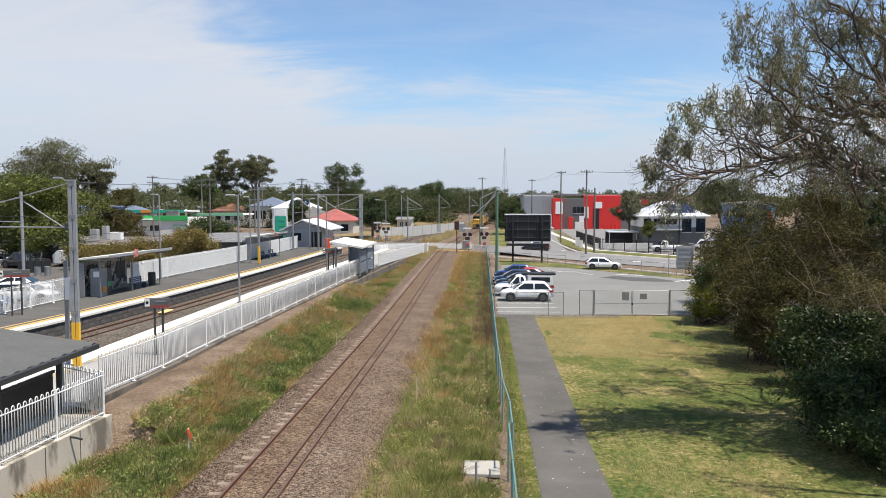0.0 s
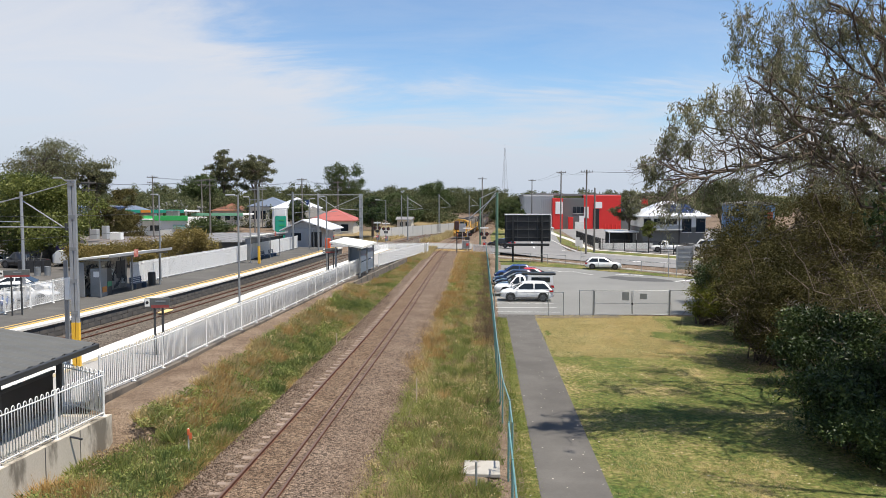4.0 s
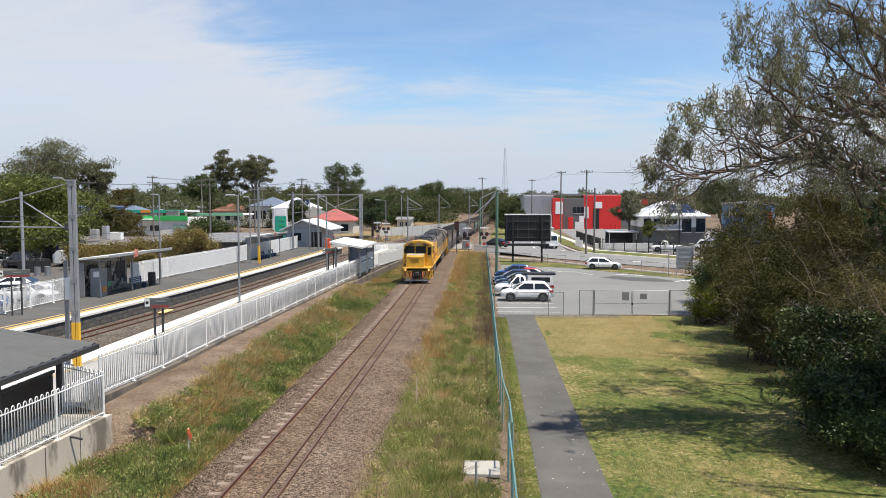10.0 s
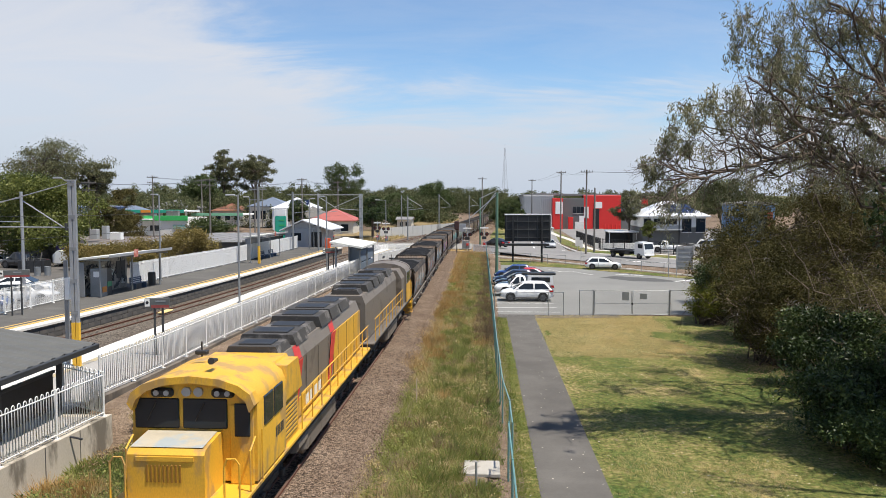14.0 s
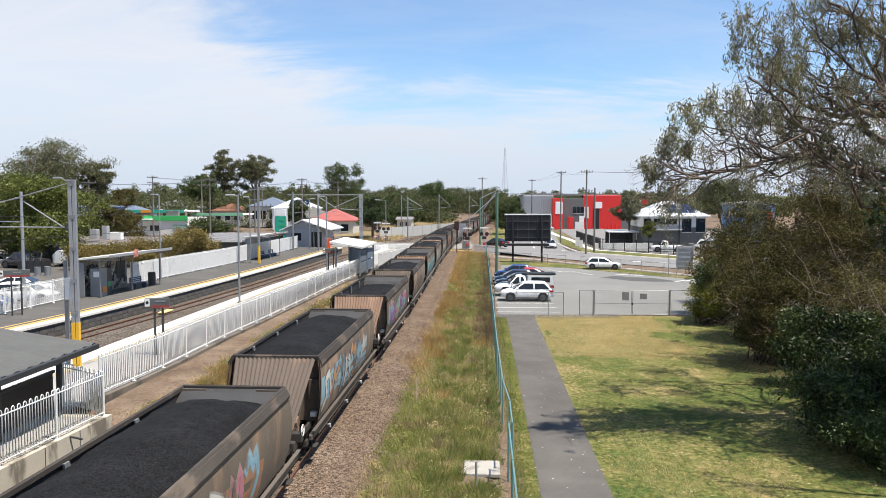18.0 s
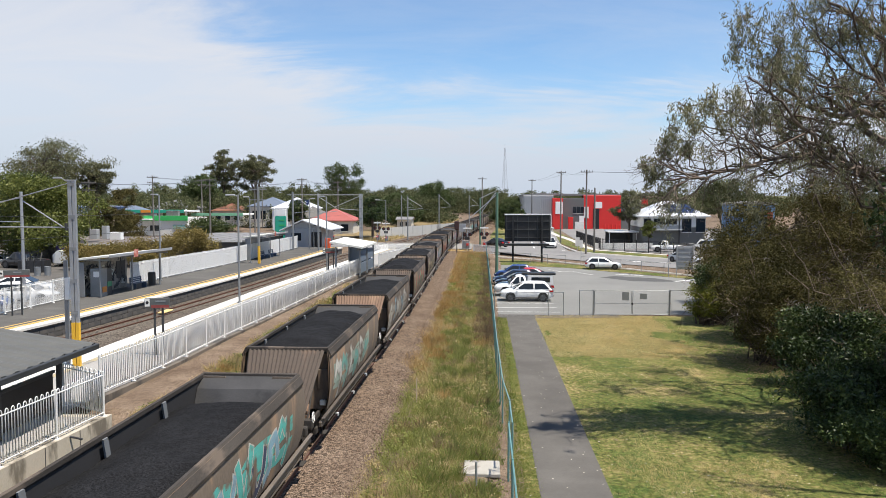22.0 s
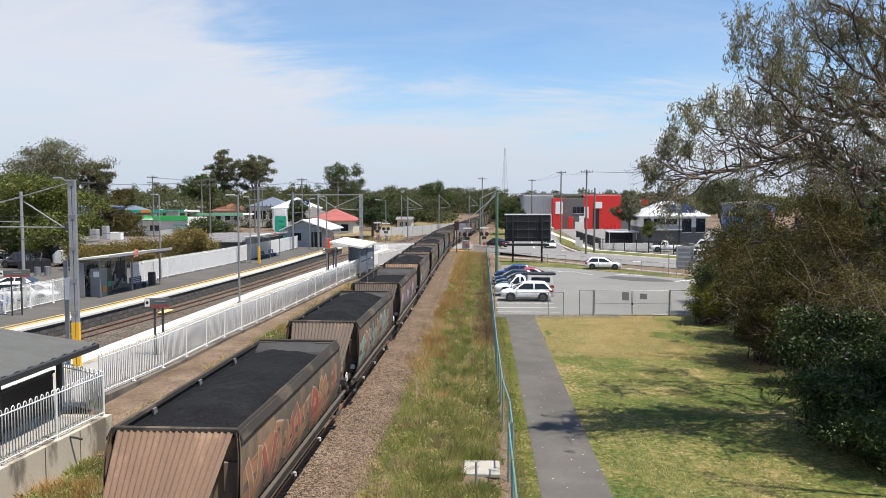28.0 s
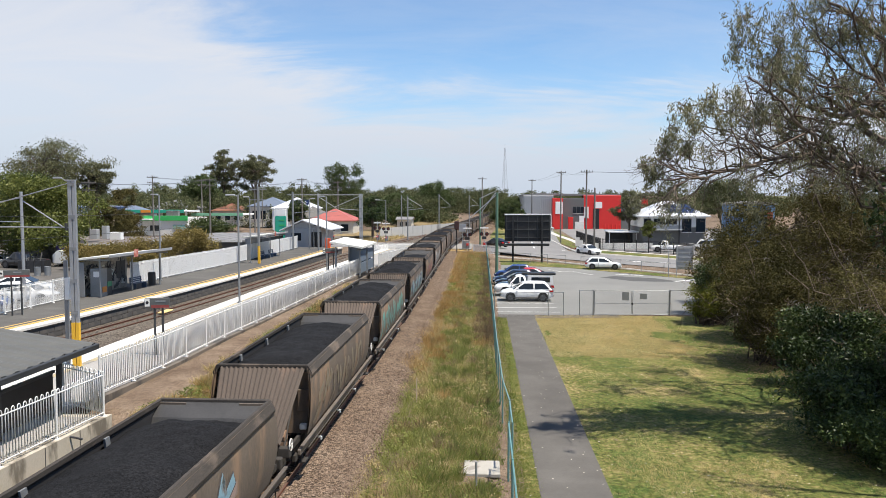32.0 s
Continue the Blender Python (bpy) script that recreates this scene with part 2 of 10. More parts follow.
M_SLEEPER = mat("weathered_sleeper", (0.26, 0.20, 0.155), 0.9, 0, 0.25, 2, 0.3, 40, (0.13, 0.075, 0.045), 0.5, 1.5, rand=0.2)
M_CREAMROOF = mat("cream_roof_sheet", (0.70, 0.69, 0.62), 0.5, 0.1, 0.06, 1, 0.05, 30)
M_DKROOF = mat("dark_grey_roof_sheet", (0.12, 0.118, 0.105), 0.5, 0.2, 0.12, 1, 0.05, 30)
M_GREYROOF = mat("grey_roof_sheet", (0.21, 0.205, 0.20), 0.6, 0.1, 0.15, 0.6, 0.05, 30)
M_CHARCOAL = mat("charcoal_paint", (0.035, 0.036, 0.037), 0.5, 0, 0.12, 2, 0.05, 60)
M_BLACK = mat("black_panel", (0.012, 0.012, 0.013), 0.5, 0, 0.2, 2, 0.05, 60)
M_GLASS = glassmat("dark_glass")
M_TYRE = mat("tyre_rubber", (0.018, 0.018, 0.018), 0.85, 0, 0.2, 6, 0.1, 60)
M_RIM = mat("alloy_rim", (0.10, 0.10, 0.105), 0.35, 0.8, 0.1, 6, 0, 60)
# ---- mesh building ----
class Shape:
    """Gathers vertices and faces of one mesh."""

    def __init__(self):
        self.v, self.f = [], []

    def add(self, vs, fs):
        n = len(self.v)
        self.v.extend(tuple(p) for p in vs)
        self.f.extend(tuple(i + n for i in f) for f in fs)
        return self

    def box(self, c, s, b=0.0, rz=0.0, m=None):
        """A box of size s centred at c, edges chamfered by b, turned rz degrees."""
        hx, hy, hz = s[0] / 2, s[1] / 2, s[2] / 2
        h = (hx, hy, hz)
        b = min(b, 0.45 * min(s))
        vs, fs = [], []
        if b <= 0:
            vs = [(sx * hx, sy * hy, sz * hz) for sx in (-1, 1) for sy in (-1, 1) for sz in (-1, 1)]
            fs = [(0, 1, 3, 2), (4, 6, 7, 5), (0, 4, 5, 1), (2, 3, 7, 6), (0, 2, 6, 4), (1, 5, 7, 3)]
        else:
            idx = {}
            for sx in (-1, 1):
                for sy in (-1, 1):
                    for sz in (-1, 1):
                        for a in range(3):
                            p = [sg * (h[k] - (0 if k == a else b)) for k, sg in enumerate((sx, sy, sz))]
                            idx[(sx, sy, sz, a)] = len(vs)
                            vs.append(tuple(p))
            for a in range(3):
                o1, o2 = (a + 1) % 3, (a + 2) % 3
                for sg in (-1, 1):
                    q = []
                    for s1, s2 in ((-1, -1), (1, -1), (1, 1), (-1, 1)):
                        k = [0, 0, 0]
                        k[a], k[o1], k[o2] = sg, s1, s2
                        q.append(idx[(*k, a)])
                    fs.append(tuple(q if sg > 0 else q[::-1]))
                for s1 in (-1, 1):
                    for s2 in (-1, 1):
                        q = []
                        for ax, sa in ((o1, -1), (o1, 1), (o2, 1), (o2, -1)):
                            k = [0, 0, 0]
                            k[a], k[o1], k[o2] = sa, s1, s2
                            q.append(idx[(*k, ax)])
                        fs.append(tuple(q if s1 * s2 < 0 else q[::-1]))
            for sx in (-1, 1):
                for sy in (-1, 1):
                    for sz in (-1, 1):
                        q = [idx[(sx, sy, sz, a)] for a in range(3)]
                        fs.append(tuple(q if sx * sy * sz > 0 else q[::-1]))
        t = pose(*c, 0, 0, rz) if m is None else m @ pose(*c, 0, 0, rz)
        return self.add([t @ Vector(p) for p in vs], fs)

    def rod(self, p0, p1, r0, r1=None, n=8, caps=True):
        p0, p1 = Vector(p0), Vector(p1)
        r1 = r0 if r1 is None else r1
        d = (p1 - p0).normalized()
        a = d.orthogonal().normalized()
        c = d.cross(a)
        vs = []
        for p, r in ((p0, r0), (p1, r1)):
            for k in range(n):
                t = 2 * math.pi * (k + 0.5) / n
                vs.append(p + (a * math.cos(t) + c * math.sin(t)) * r)
        fs = [(k, (k + 1) % n, n + (k + 1) % n, n + k) for k in range(n)]
        if caps:
            fs += [tuple(range(n))[::-1], tuple(range(n, 2 * n))]
        return self.add(vs, fs)

    def pipe(self, pts, r, n=6, r_end=None):
        """A tube along points, tapering to r_end."""
        pts = [Vector(p) for p in pts]
        vs, m = [], len(pts)
        a = None
        for i, p in enumerate(pts):
            d = (pts[min(i + 1, m - 1)] - pts[max(i - 1, 0)]).normalized()
            a = d.orthogonal().normalized() if a is None else (a - d * a.dot(d)).normalized()
            c = d.cross(a)
            rr = r if r_end is None else r + (r_end - r) * i / (m - 1)
            for k in range(n):
                t = 2 * math.pi * k / n
                vs.append(p + (a * math.cos(t) + c * math.sin(t)) * rr)
        fs = []
        for i in range(m - 1):
            for k in range(n):
                fs.append((i * n + k, i * n + (k + 1) % n, (i + 1) * n + (k + 1) % n, (i + 1) * n + k))
        fs += [tuple(range(n))[::-1], tuple(range((m - 1) * n, m * n))]
        return self.add(vs, fs)

    def prism(self, prof, y0, y1, axis="y", closed=True):
        """Extrudes a profile: (x, z) along y, (y, z) along x or (x, y) along z."""
        n = len(prof)
        put = {"y": lambda a, b, t: (a, t, b), "x": lambda a, b, t: (t, a, b), "z": lambda a, b, t: (a, b, t)}[axis]
        vs = [put(a, b, y0) for a, b in prof] + [put(a, b, y1) for a, b in prof]
        fs = [(k, (k + 1) % n, n + (k + 1) % n, n + k) for k in range(n if closed else n - 1)]
        if closed:
            fs += [tuple(range(n))[::-1], tuple(range(n, 2 * n))]
        return self.add(vs, fs)

    def sweep(self, line, prof, closed=True):
        """Sweeps a profile of (offset to the right, height) along a line of (x, y, z)."""
        line = [Vector(p) for p in line]
        n, m, vs, fs = len(prof), len(line), [], []
        for i, p in enumerate(line):
            d = line[min(i + 1, m - 1)] - line[max(i - 1, 0)]
            r = Vector((d.y, -d.x, 0)).normalized()
            vs += [p + r * a + Vector((0, 0, b)) for a, b in prof]
        for i in range(m - 1):
            for k in range(n if closed else n - 1):
                fs.append((i * n + k, i * n + (k + 1) % n, (i + 1) * n + (k + 1) % n, (i + 1) * n + k))
        if closed:
            fs += [tuple(range(n))[::-1], tuple(range((m - 1) * n, m * n))]
        return self.add(vs, fs)

    def grid(self, rows):
        """A sheet through rows of points, all of one length."""
        n = len(rows[0])
        fs = [(i * n + k, i * n + k + 1, (i + 1) * n + k + 1, (i + 1) * n + k) for i in range(len(rows) - 1) for k in range(n - 1)]
        return self.add([p for r in rows for p in r], fs)

    def mesh(self, name, material, smooth=False, fix=True):
        me = bpy.data.meshes.new(name)
        me.from_pydata([tuple(p) for p in self.v], [], self.f)
        if fix:
            bm = bmesh.new()
            bm.from_mesh(me)
            bmesh.ops.recalc_face_normals(bm, faces=bm.faces)
            bm.to_mesh(me)
            bm.free()
        for m in material if isinstance(material, (list, tuple)) else [material]:
            me.materials.append(m)
        if smooth:
            me.shade_smooth()
        return me


def part(name, shape, material, parent=None, label="", smooth=False, fix=True):
    """One mesh object, under a thing or a part where one is given."""
    ob = new(name, shape if isinstance(shape, bpy.types.Mesh) else shape.mesh(name, material, smooth, fix))
    if parent is not None:
        ob.parent = parent
    return tagged(ob, label)


def thing(name, label, category, at=None, group="", kind=""):
    ob = new(name)
    ob.empty_display_size = 0.3
    if at is not None:
        ob.matrix_basis = at
    return tagged(ob, label, category, group, kind)


def setting(name, shape, material, label="", category="", smooth=False, fix=True):
    return tagged(part(name, shape, material, None, label, smooth, fix), category=category or name, kind="structure")


def lerp_line(pts, y):
    """x on a line of (x, y) points at y, straight on past its ends."""
    for (xa, ya), (xb, yb) in zip(pts, pts[1:]):
        if y <= yb or (xb, yb) == pts[-1]:
            return xa + (xb - xa) * (y - ya) / (yb - ya)


def bulk(name, verts, faces, material):
    """A large mesh from numpy arrays of vertices and quads."""
    me = bpy.data.meshes.new(name)
    n, k = len(verts), faces.shape[1]
    me.vertices.add(n)
    me.vertices.foreach_set("co", verts.astype(np.float32).ravel())
    me.loops.add(faces.size)
    me.loops.foreach_set("vertex_index", faces.astype(np.int32).ravel())
    me.polygons.add(len(faces))
    me.polygons.foreach_set("loop_start", np.arange(0, faces.size, k, dtype=np.int32))
    me.update(calc_edges=True)
    me.materials.append(material)
    return me


def leaves(name, centres, length, width, material, rng, droop=0.0, spread=1.0):
    """Leaf-shaped quads at the centres, turned at random, hanging down where droop is 1."""
    c = np.asarray(centres, float)
    n = len(c)
    d = rng.normal(size=(n, 3)) * spread
    d[:, 2] = d[:, 2] * (1 - droop) - 1.6 * droop
    d /= np.linalg.norm(d, axis=1)[:, None] + 1e-9
    e = np.cross(d, rng.normal(size=(n, 3)))
    e /= np.linalg.norm(e, axis=1)[:, None] + 1e-9
    ln = length * rng.uniform(0.6, 1.3, n)[:, None]
    wd = width * rng.uniform(0.6, 1.3, n)[:, None]
    v = np.stack([c - d * ln / 2, c + e * wd / 2 - d * ln * 0.08, c + d * ln / 2, c - e * wd / 2 - d * ln * 0.08], 1).reshape(-1, 3)
    return bulk(name, v, np.arange(4 * n).reshape(n, 4), material)
# ---- plan of the lines ----
Z_PL = 0.75                                      # platform tops
EDGE = [(-27.4, 8), (-25.6, 26), (-24.6, 36), (-23.6, 44), (-22.7, 54), (-21.95, 64), (-21.2, 80), (-20.6, 107), (-20.4, 112)]
COPING1 = [(-17.9, 8), (-17.7, 26), (-17.5, 40), (-17.2, 57.5), (-16.4, 72), (-15.7, 82), (-14.6, 100), (-14.0, 108)]
FENCE1 = [(-13.3, 25.6), (-12.95, 30), (-12.85, 37), (-12.5, 44), (-12.2, 52), (-11.9, 61), (-11.5, 70.5), (-11.1, 78), (-10.2, 96), (-9.0, 109)]
BACKF = [(-29.5, 30), (-28.6, 43), (-28.3, 56), (-27.9, 66), (-27.2, 76), (-26.7, 90), (-26.6, 108)]


NEARLINE = [(-6.3, 0), (-5.95, 45), (-6.15, 75), (-6.32, 97), (-6.34, 112), (-6.12, 124), (-5.45, 140), (-3.95, 166), (-1.75, 207), (1.7, 283), (7.6, 420)]


def track_x(y):
    """Centre of the narrow gauge of the near line: nearly straight, then a bend to the right past the crossing."""
    return sum(lerp_line(NEARLINE, y + o) for o in (-9, -6, -3, 0, 3, 6, 9)) / 7


def track2_x(y):
    """Centre of the line between the platforms."""
    pts = [(-25.9, 8), (-24.1, 26), (-23.1, 36), (-22.1, 44), (-21.2, 54), (-20.45, 64), (-19.7, 80), (-18.9, 107), (-15.4, 140), (-12.8, 165), (-9.9, 225), (-6.6, 299), (-1.0, 400)]
    return sum(lerp_line(pts, y + o) for o in (-8, -4, 0, 4, 8)) / 5


def fence_x(y):
    return lerp_line(FENCE1, y)


XS = [-600, -300, -150, -80, -50, -38, -31, -29, -27, -24, -22, -20, -18, -16, -14, -12.9, -12.3, -11.6, -10.8, -10, -9.2, -8.6, -8, -7.4, -6, -4.6, -3.8, -3, -2.2, -1.4, -0.6, 0.0, 0.4, 0.8, 1.4, 2.5, 4, 6, 9, 12, 16, 20, 26, 34, 45, 60, 90, 150, 300, 600]
BANK = [(-30, 0.15), (-27, -0.3), (-12.3, 0.62), (-11.6, 0.6), (-10.8, 0.35), (-10, 0.0), (-9.2, -0.28), (-8.6, -0.42), (-8, -0.5), (-3.8, -0.5), (-1.4, -0.56), (0.0, -0.68), (0.8, -0.85), (1.4, -0.9), (600, -0.9)]


def ground_z(x, y):
    """Height of the ground."""
    z = -0.3 if -27 < x < -12.9 else [p for p in BANK][0][1] if x < -30 else None
    if z is None:
        for (xa, za), (xb, zb) in zip(BANK, BANK[1:]):
            if xa <= x <= xb:
                z = za + (zb - za) * (x - xa) / (xb - xa)
                break
        else:
            z = -0.9
    if y < 23.2 and -12.9 < x < -8:               # lower foot in front of the retaining wall
        z = min(z, -0.42 + 0.1 * (-8 - x) / 4)
    if -11.45 < x < -8 and y > 62:              # cut away below the ramp wall
        z += (-0.45 - z) * min(1, (y - 62) / 6)
    k = min(1.0, max(0.0, (y - 88) / 18))       # rises to the level crossing
    level = -0.2 if x < 0.4 else -0.2 - 0.75 * min(1, (x - 0.4) / 1.8)
    z = z + (level - z) * k
    if -11.5 < x < -8 or -3 < x < 0.2:
        z += 0.05 * noise.noise(Vector((x * 0.7, y * 0.5, 0))) * (1 - k)
    far = min(1.0, max(0.0, (y - 260) / 500))
    return z + far * 3.0


ys = [-400, -150, -60, -20] + [-10 + 1.5 * i for i in range(86)] + [122, 128, 135, 145, 160, 180, 205, 240, 300, 400, 600, 1000, 1800, 3500]
setting("ground", Shape().grid([[(x, y, ground_z(x, y) + (6 if y > 1500 else 0)) for x in XS] for y in ys]), M_EARTH, "dry grassy ground with patches of weeds and bare earth", "ground", fix=False)

# mown lawn beside the path
setting("lawn", Shape().grid([[(x, y, -0.885) for x in (0.75, 1.6, 3.5, 6, 9, 12, 16, 24, 40)] for y in (-20, 0, 10, 15, 20, 25, 30, 35, 40, 45, 50, 56.2)]), M_LAWN, "mown lawn, green and straw-coloured in patches", "lawn", fix=False)


# ---- railway tracks ----
def ballast_bed(name, fx, y0, y1, l, r, top=-0.16, stone=M_BALLAST):
    line, y = [], y0
    while y <= y1:
        line.append((fx(y), y, 0))
        y += 2 if y < 120 else 8
    prof = [(-l - 0.75, top - 0.42), (-l, top - 0.01), (-1.06, top + 0.012), (-0.62, top + 0.032), (-0.45, top + 0.0), (0.5, top + 0.05), (0.98, top + 0.055), (1.35, top + 0.055), (r, top + 0.02), (r + 0.75, top - 0.42)]
    return setting(name, Shape().sweep(line, prof, False), stone, "grey-brown crushed stone ballast under the rails", "ballast", fix=False)


ballast_bed("ballast_bed", track_x, -14, 420, 1.75, 2.35)
ballast_bed("ballast_bed", track2_x, 10, 420, 1.9, 3.2, -0.13, M_BALLAST_OLD)
setting("ballast_bed", Shape().sweep([(track_x(y), y, 0) for y in range(-14, 112, 2)], [(-0.60, -0.15), (-0.48, -0.10), (0.0, -0.088), (0.48, -0.10), (0.62, -0.16)], False), M_BALLAST_RUST, "rust-stained ballast between the rails", "ballast", fix=False)

RAIL_PROF = [(-0.065, -0.15), (0.065, -0.15), (0.065, -0.135), (0.012, -0.115), (0.012, -0.04), (0.034, -0.03), (0.034, -0.002), (-0.034, -0.002), (-0.034, -0.03), (-0.012, -0.04), (-0.012, -0.115), (-0.065, -0.135)]


def railway(label, fx, y0, y1, offs, sleepers, sunk=0.0):
    tr = tagged(new("railway_track"), label, "railway track", kind="structure")
    near = [y for y in np.arange(y0, 118, 3.0)] + [y for y in np.arange(118, y1, 8.0)]
    for o in offs:
        line = [(fx(y) + o, y, 0) for y in near]
        rl = part("rail", Shape().sweep(line, RAIL_PROF), M_RAIL, tr, "rusty steel rail")
        part("rail_head", Shape().sweep(line, [(-0.03, -0.002), (-0.03, 0.001), (0.03, 0.001), (0.03, -0.002)]), M_RAILTOP, rl, "worn grey running surface", fix=False)
    me = Shape().box((0, 0, -0.19), (2.35, 0.23, 0.13), 0.02).mesh("sleeper", M_SLEEPER)
    fast = Shape().box((-0.11, 0, -0.125), (0.06, 0.12, 0.03), 0.01).box((0.11, 0, -0.125), (0.06, 0.12, 0.03), 0.01).mesh("rail_fastening", M_RAIL)
    rng = random.Random(5)
    y = sleepers[0]
    while y < sleepers[1]:
        ob = part("sleeper", me, None, tr)
        ob.matrix_basis = pose(fx(y) + 0.17 + rng.uniform(-0.05, 0.05), y, rng.uniform(-0.012, 0.012) - sunk, 0, 0, rng.uniform(-1.2, 1.2))
        y += 0.685
    return tr


railway("dual gauge railway track with three rusty rails on timber sleepers", track_x, -14, 420, (-0.55, 0.53, 0.90), (9, 112))
railway("narrow gauge railway track between the platforms", track2_x, 10, 420, (-0.55, 0.53), (34, 112), 0.035)


# ---- platforms ----
M_CONC_D = mat("dark_stained_concrete", (0.15, 0.125, 0.10), 0.9, 0, 0.25, 1.0, 0.3, 30, (0.08, 0.07, 0.06), 0.5, 0.8, stretch=(1, 1, 0.4))
M_PLAT1 = groundmat("pale_platform_bitumen", ((0.26, 0.255, 0.24), (0.32, 0.31, 0.295), (0.38, 0.37, 0.35)), 0.3, 50.0, 0.3, 0.01)
def plat_line(pts, y0, y1, step=3.0):
    y, out = y0, []
    while y < y1 + 0.01:
        out.append((lerp_line(pts, y), y, 0))
        y += step
    return out


def strip(pa, pb, y0, y1, z, step=3.0):
    """A sheet between two lines of the plan."""
    s, rows = Shape(), []
    y = y0
    while y < y1 + 0.01:
        xa, xb = pa(y), pb(y)
        rows.append([(xa, y, z), ((xa + xb) / 2, y, z), (xb, y, z)])
        y += step
    return s.grid(rows)


def offset(pts, o):
    return lambda y: lerp_line(pts, y) + o


setting("platform_2", strip(lambda y: -31.0, offset(EDGE, -0.62), 8, 111, Z_PL), M_PLAT, "long bitumen railway platform with white coping", "platform", fix=False)
part("coping", Shape().sweep(plat_line(EDGE, 8, 110), [(-0.62, Z_PL - 0.12), (-0.62, Z_PL + 0.01), (0.0, Z_PL + 0.01), (0.0, Z_PL - 0.12)]), M_COPING, bpy.data.objects["platform_2"], "white painted platform edge")
M_YFADED = mat("faded_yellow_line", (0.38, 0.32, 0.19), 0.8, 0, 0.15, 2, 0.15, 60, (0.22, 0.21, 0.19), 0.6, 1.5)
part("edge_line", Shape().sweep(plat_line(EDGE, 8, 110), [(-1.02, Z_PL), (-1.02, Z_PL + 0.012), (-0.66, Z_PL + 0.012), (-0.66, Z_PL)]), M_YELLOW, bpy.data.objects["platform_2"], "yellow safety line along the edge")
part("edge_line", Shape().sweep(plat_line(EDGE, 8, 110), [(-1.5, Z_PL), (-1.5, Z_PL + 0.008), (-1.35, Z_PL + 0.008), (-1.35, Z_PL)]), M_YELLOW, bpy.data.objects["platform_2"], "faded yellow line")
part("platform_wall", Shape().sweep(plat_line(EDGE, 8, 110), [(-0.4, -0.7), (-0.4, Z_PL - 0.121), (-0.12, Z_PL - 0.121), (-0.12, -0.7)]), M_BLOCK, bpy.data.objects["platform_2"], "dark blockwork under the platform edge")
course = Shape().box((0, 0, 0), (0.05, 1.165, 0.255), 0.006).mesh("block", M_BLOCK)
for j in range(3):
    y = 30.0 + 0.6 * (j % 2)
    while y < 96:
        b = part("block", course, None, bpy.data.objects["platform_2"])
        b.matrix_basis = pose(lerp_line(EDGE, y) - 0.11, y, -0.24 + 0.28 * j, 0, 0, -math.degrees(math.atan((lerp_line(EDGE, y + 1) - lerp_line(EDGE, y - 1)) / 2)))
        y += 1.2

setting("platform_1", strip(offset(COPING1, 0.9), lambda y: fence_x(max(25.6, y)) - 0.08, 8, 108, Z_PL), M_PLAT1, "bitumen railway platform with white coping behind the picket fence", "platform", fix=False)
part("coping", Shape().sweep(plat_line(COPING1, 8, 107), [(0.0, Z_PL - 0.12), (0.0, Z_PL + 0.01), (0.9, Z_PL + 0.01), (0.9, Z_PL - 0.12)]), M_COPING, bpy.data.objects["platform_1"], "white painted platform edge")
part("edge_line", Shape().sweep(plat_line(COPING1, 8, 107), [(0.95, Z_PL), (0.95, Z_PL + 0.012), (1.25, Z_PL + 0.012), (1.25, Z_PL)]), M_YFADED, bpy.data.objects["platform_1"], "yellow safety line along the edge")
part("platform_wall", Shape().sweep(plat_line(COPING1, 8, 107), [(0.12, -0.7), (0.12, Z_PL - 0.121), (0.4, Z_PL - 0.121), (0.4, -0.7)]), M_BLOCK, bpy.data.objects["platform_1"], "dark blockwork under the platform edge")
part("edge_beam", Shape().sweep([(fence_x(y), y, 0) for y in np.arange(25.6, 108, 2.9)], [(-0.1, Z_PL - 0.3), (-0.1, Z_PL - 0.005), (0.16, Z_PL - 0.02), (0.16, Z_PL - 0.3)]), M_CONC_D, bpy.data.objects["platform_1"], "concrete edge beam under the fence")
part("retaining_wall", Shape().sweep([(-11.35, 66, 0), (-11.15, 72, 0), (-10.4, 84, 0), (-9.7, 95, 0)], [(-0.2, -0.7), (-0.2, 0.42), (0.1, 0.42), (0.1, -0.7)]), M_CONC_D, bpy.data.objects["platform_1"], "dark stained wall below the ramp")

# retaining wall and ledge close to the footbridge
def wall_face(y):
    """x of the wall's outer face."""
    return -12.11 + 0.073 * (y - 18.24)


wall = setting("retaining_wall", Shape().sweep([(wall_face(8), 8, 0), (wall_face(16), 16, 0), (wall_face(23.3), 23.3, 0)], [(-0.3, -0.96), (-0.3, 0.76), (0, 0.76), (0, -0.96)]).box((-13.05, 23.16, 0.3), (2.0, 0.27, 0.9), 0.02), M_CONC, "weathered concrete retaining wall with rust streaks", "retaining wall")
for y in (13.4, 17.3, 20.0, 21.6):
    part("joint", Shape().box((wall_face(y) + 0.002, y, -0.1), (0.012, 0.035, 1.7)), M_BLOCK, wall, "dark expansion joint")
part("drain_pipe", Shape().pipe([(wall_face(21.1) - 0.1, 21.1, 0.72), (wall_face(21.1) + 0.12, 21.15, 0.68), (wall_face(21.1) + 0.3, 21.25, 0.6)], 0.032, 8), M_DKSTEEL, wall, "short dark drain pipe")
setting("platform_3", strip(lambda y: -17.0, lambda y: wall_face(min(y, 23.1)) - 0.2 - 0.5 * max(0, y - 23.1), 8, 25.6, Z_PL - 0.006), M_PLAT1, "pale bitumen platform behind the retaining wall", "platform", fix=False)
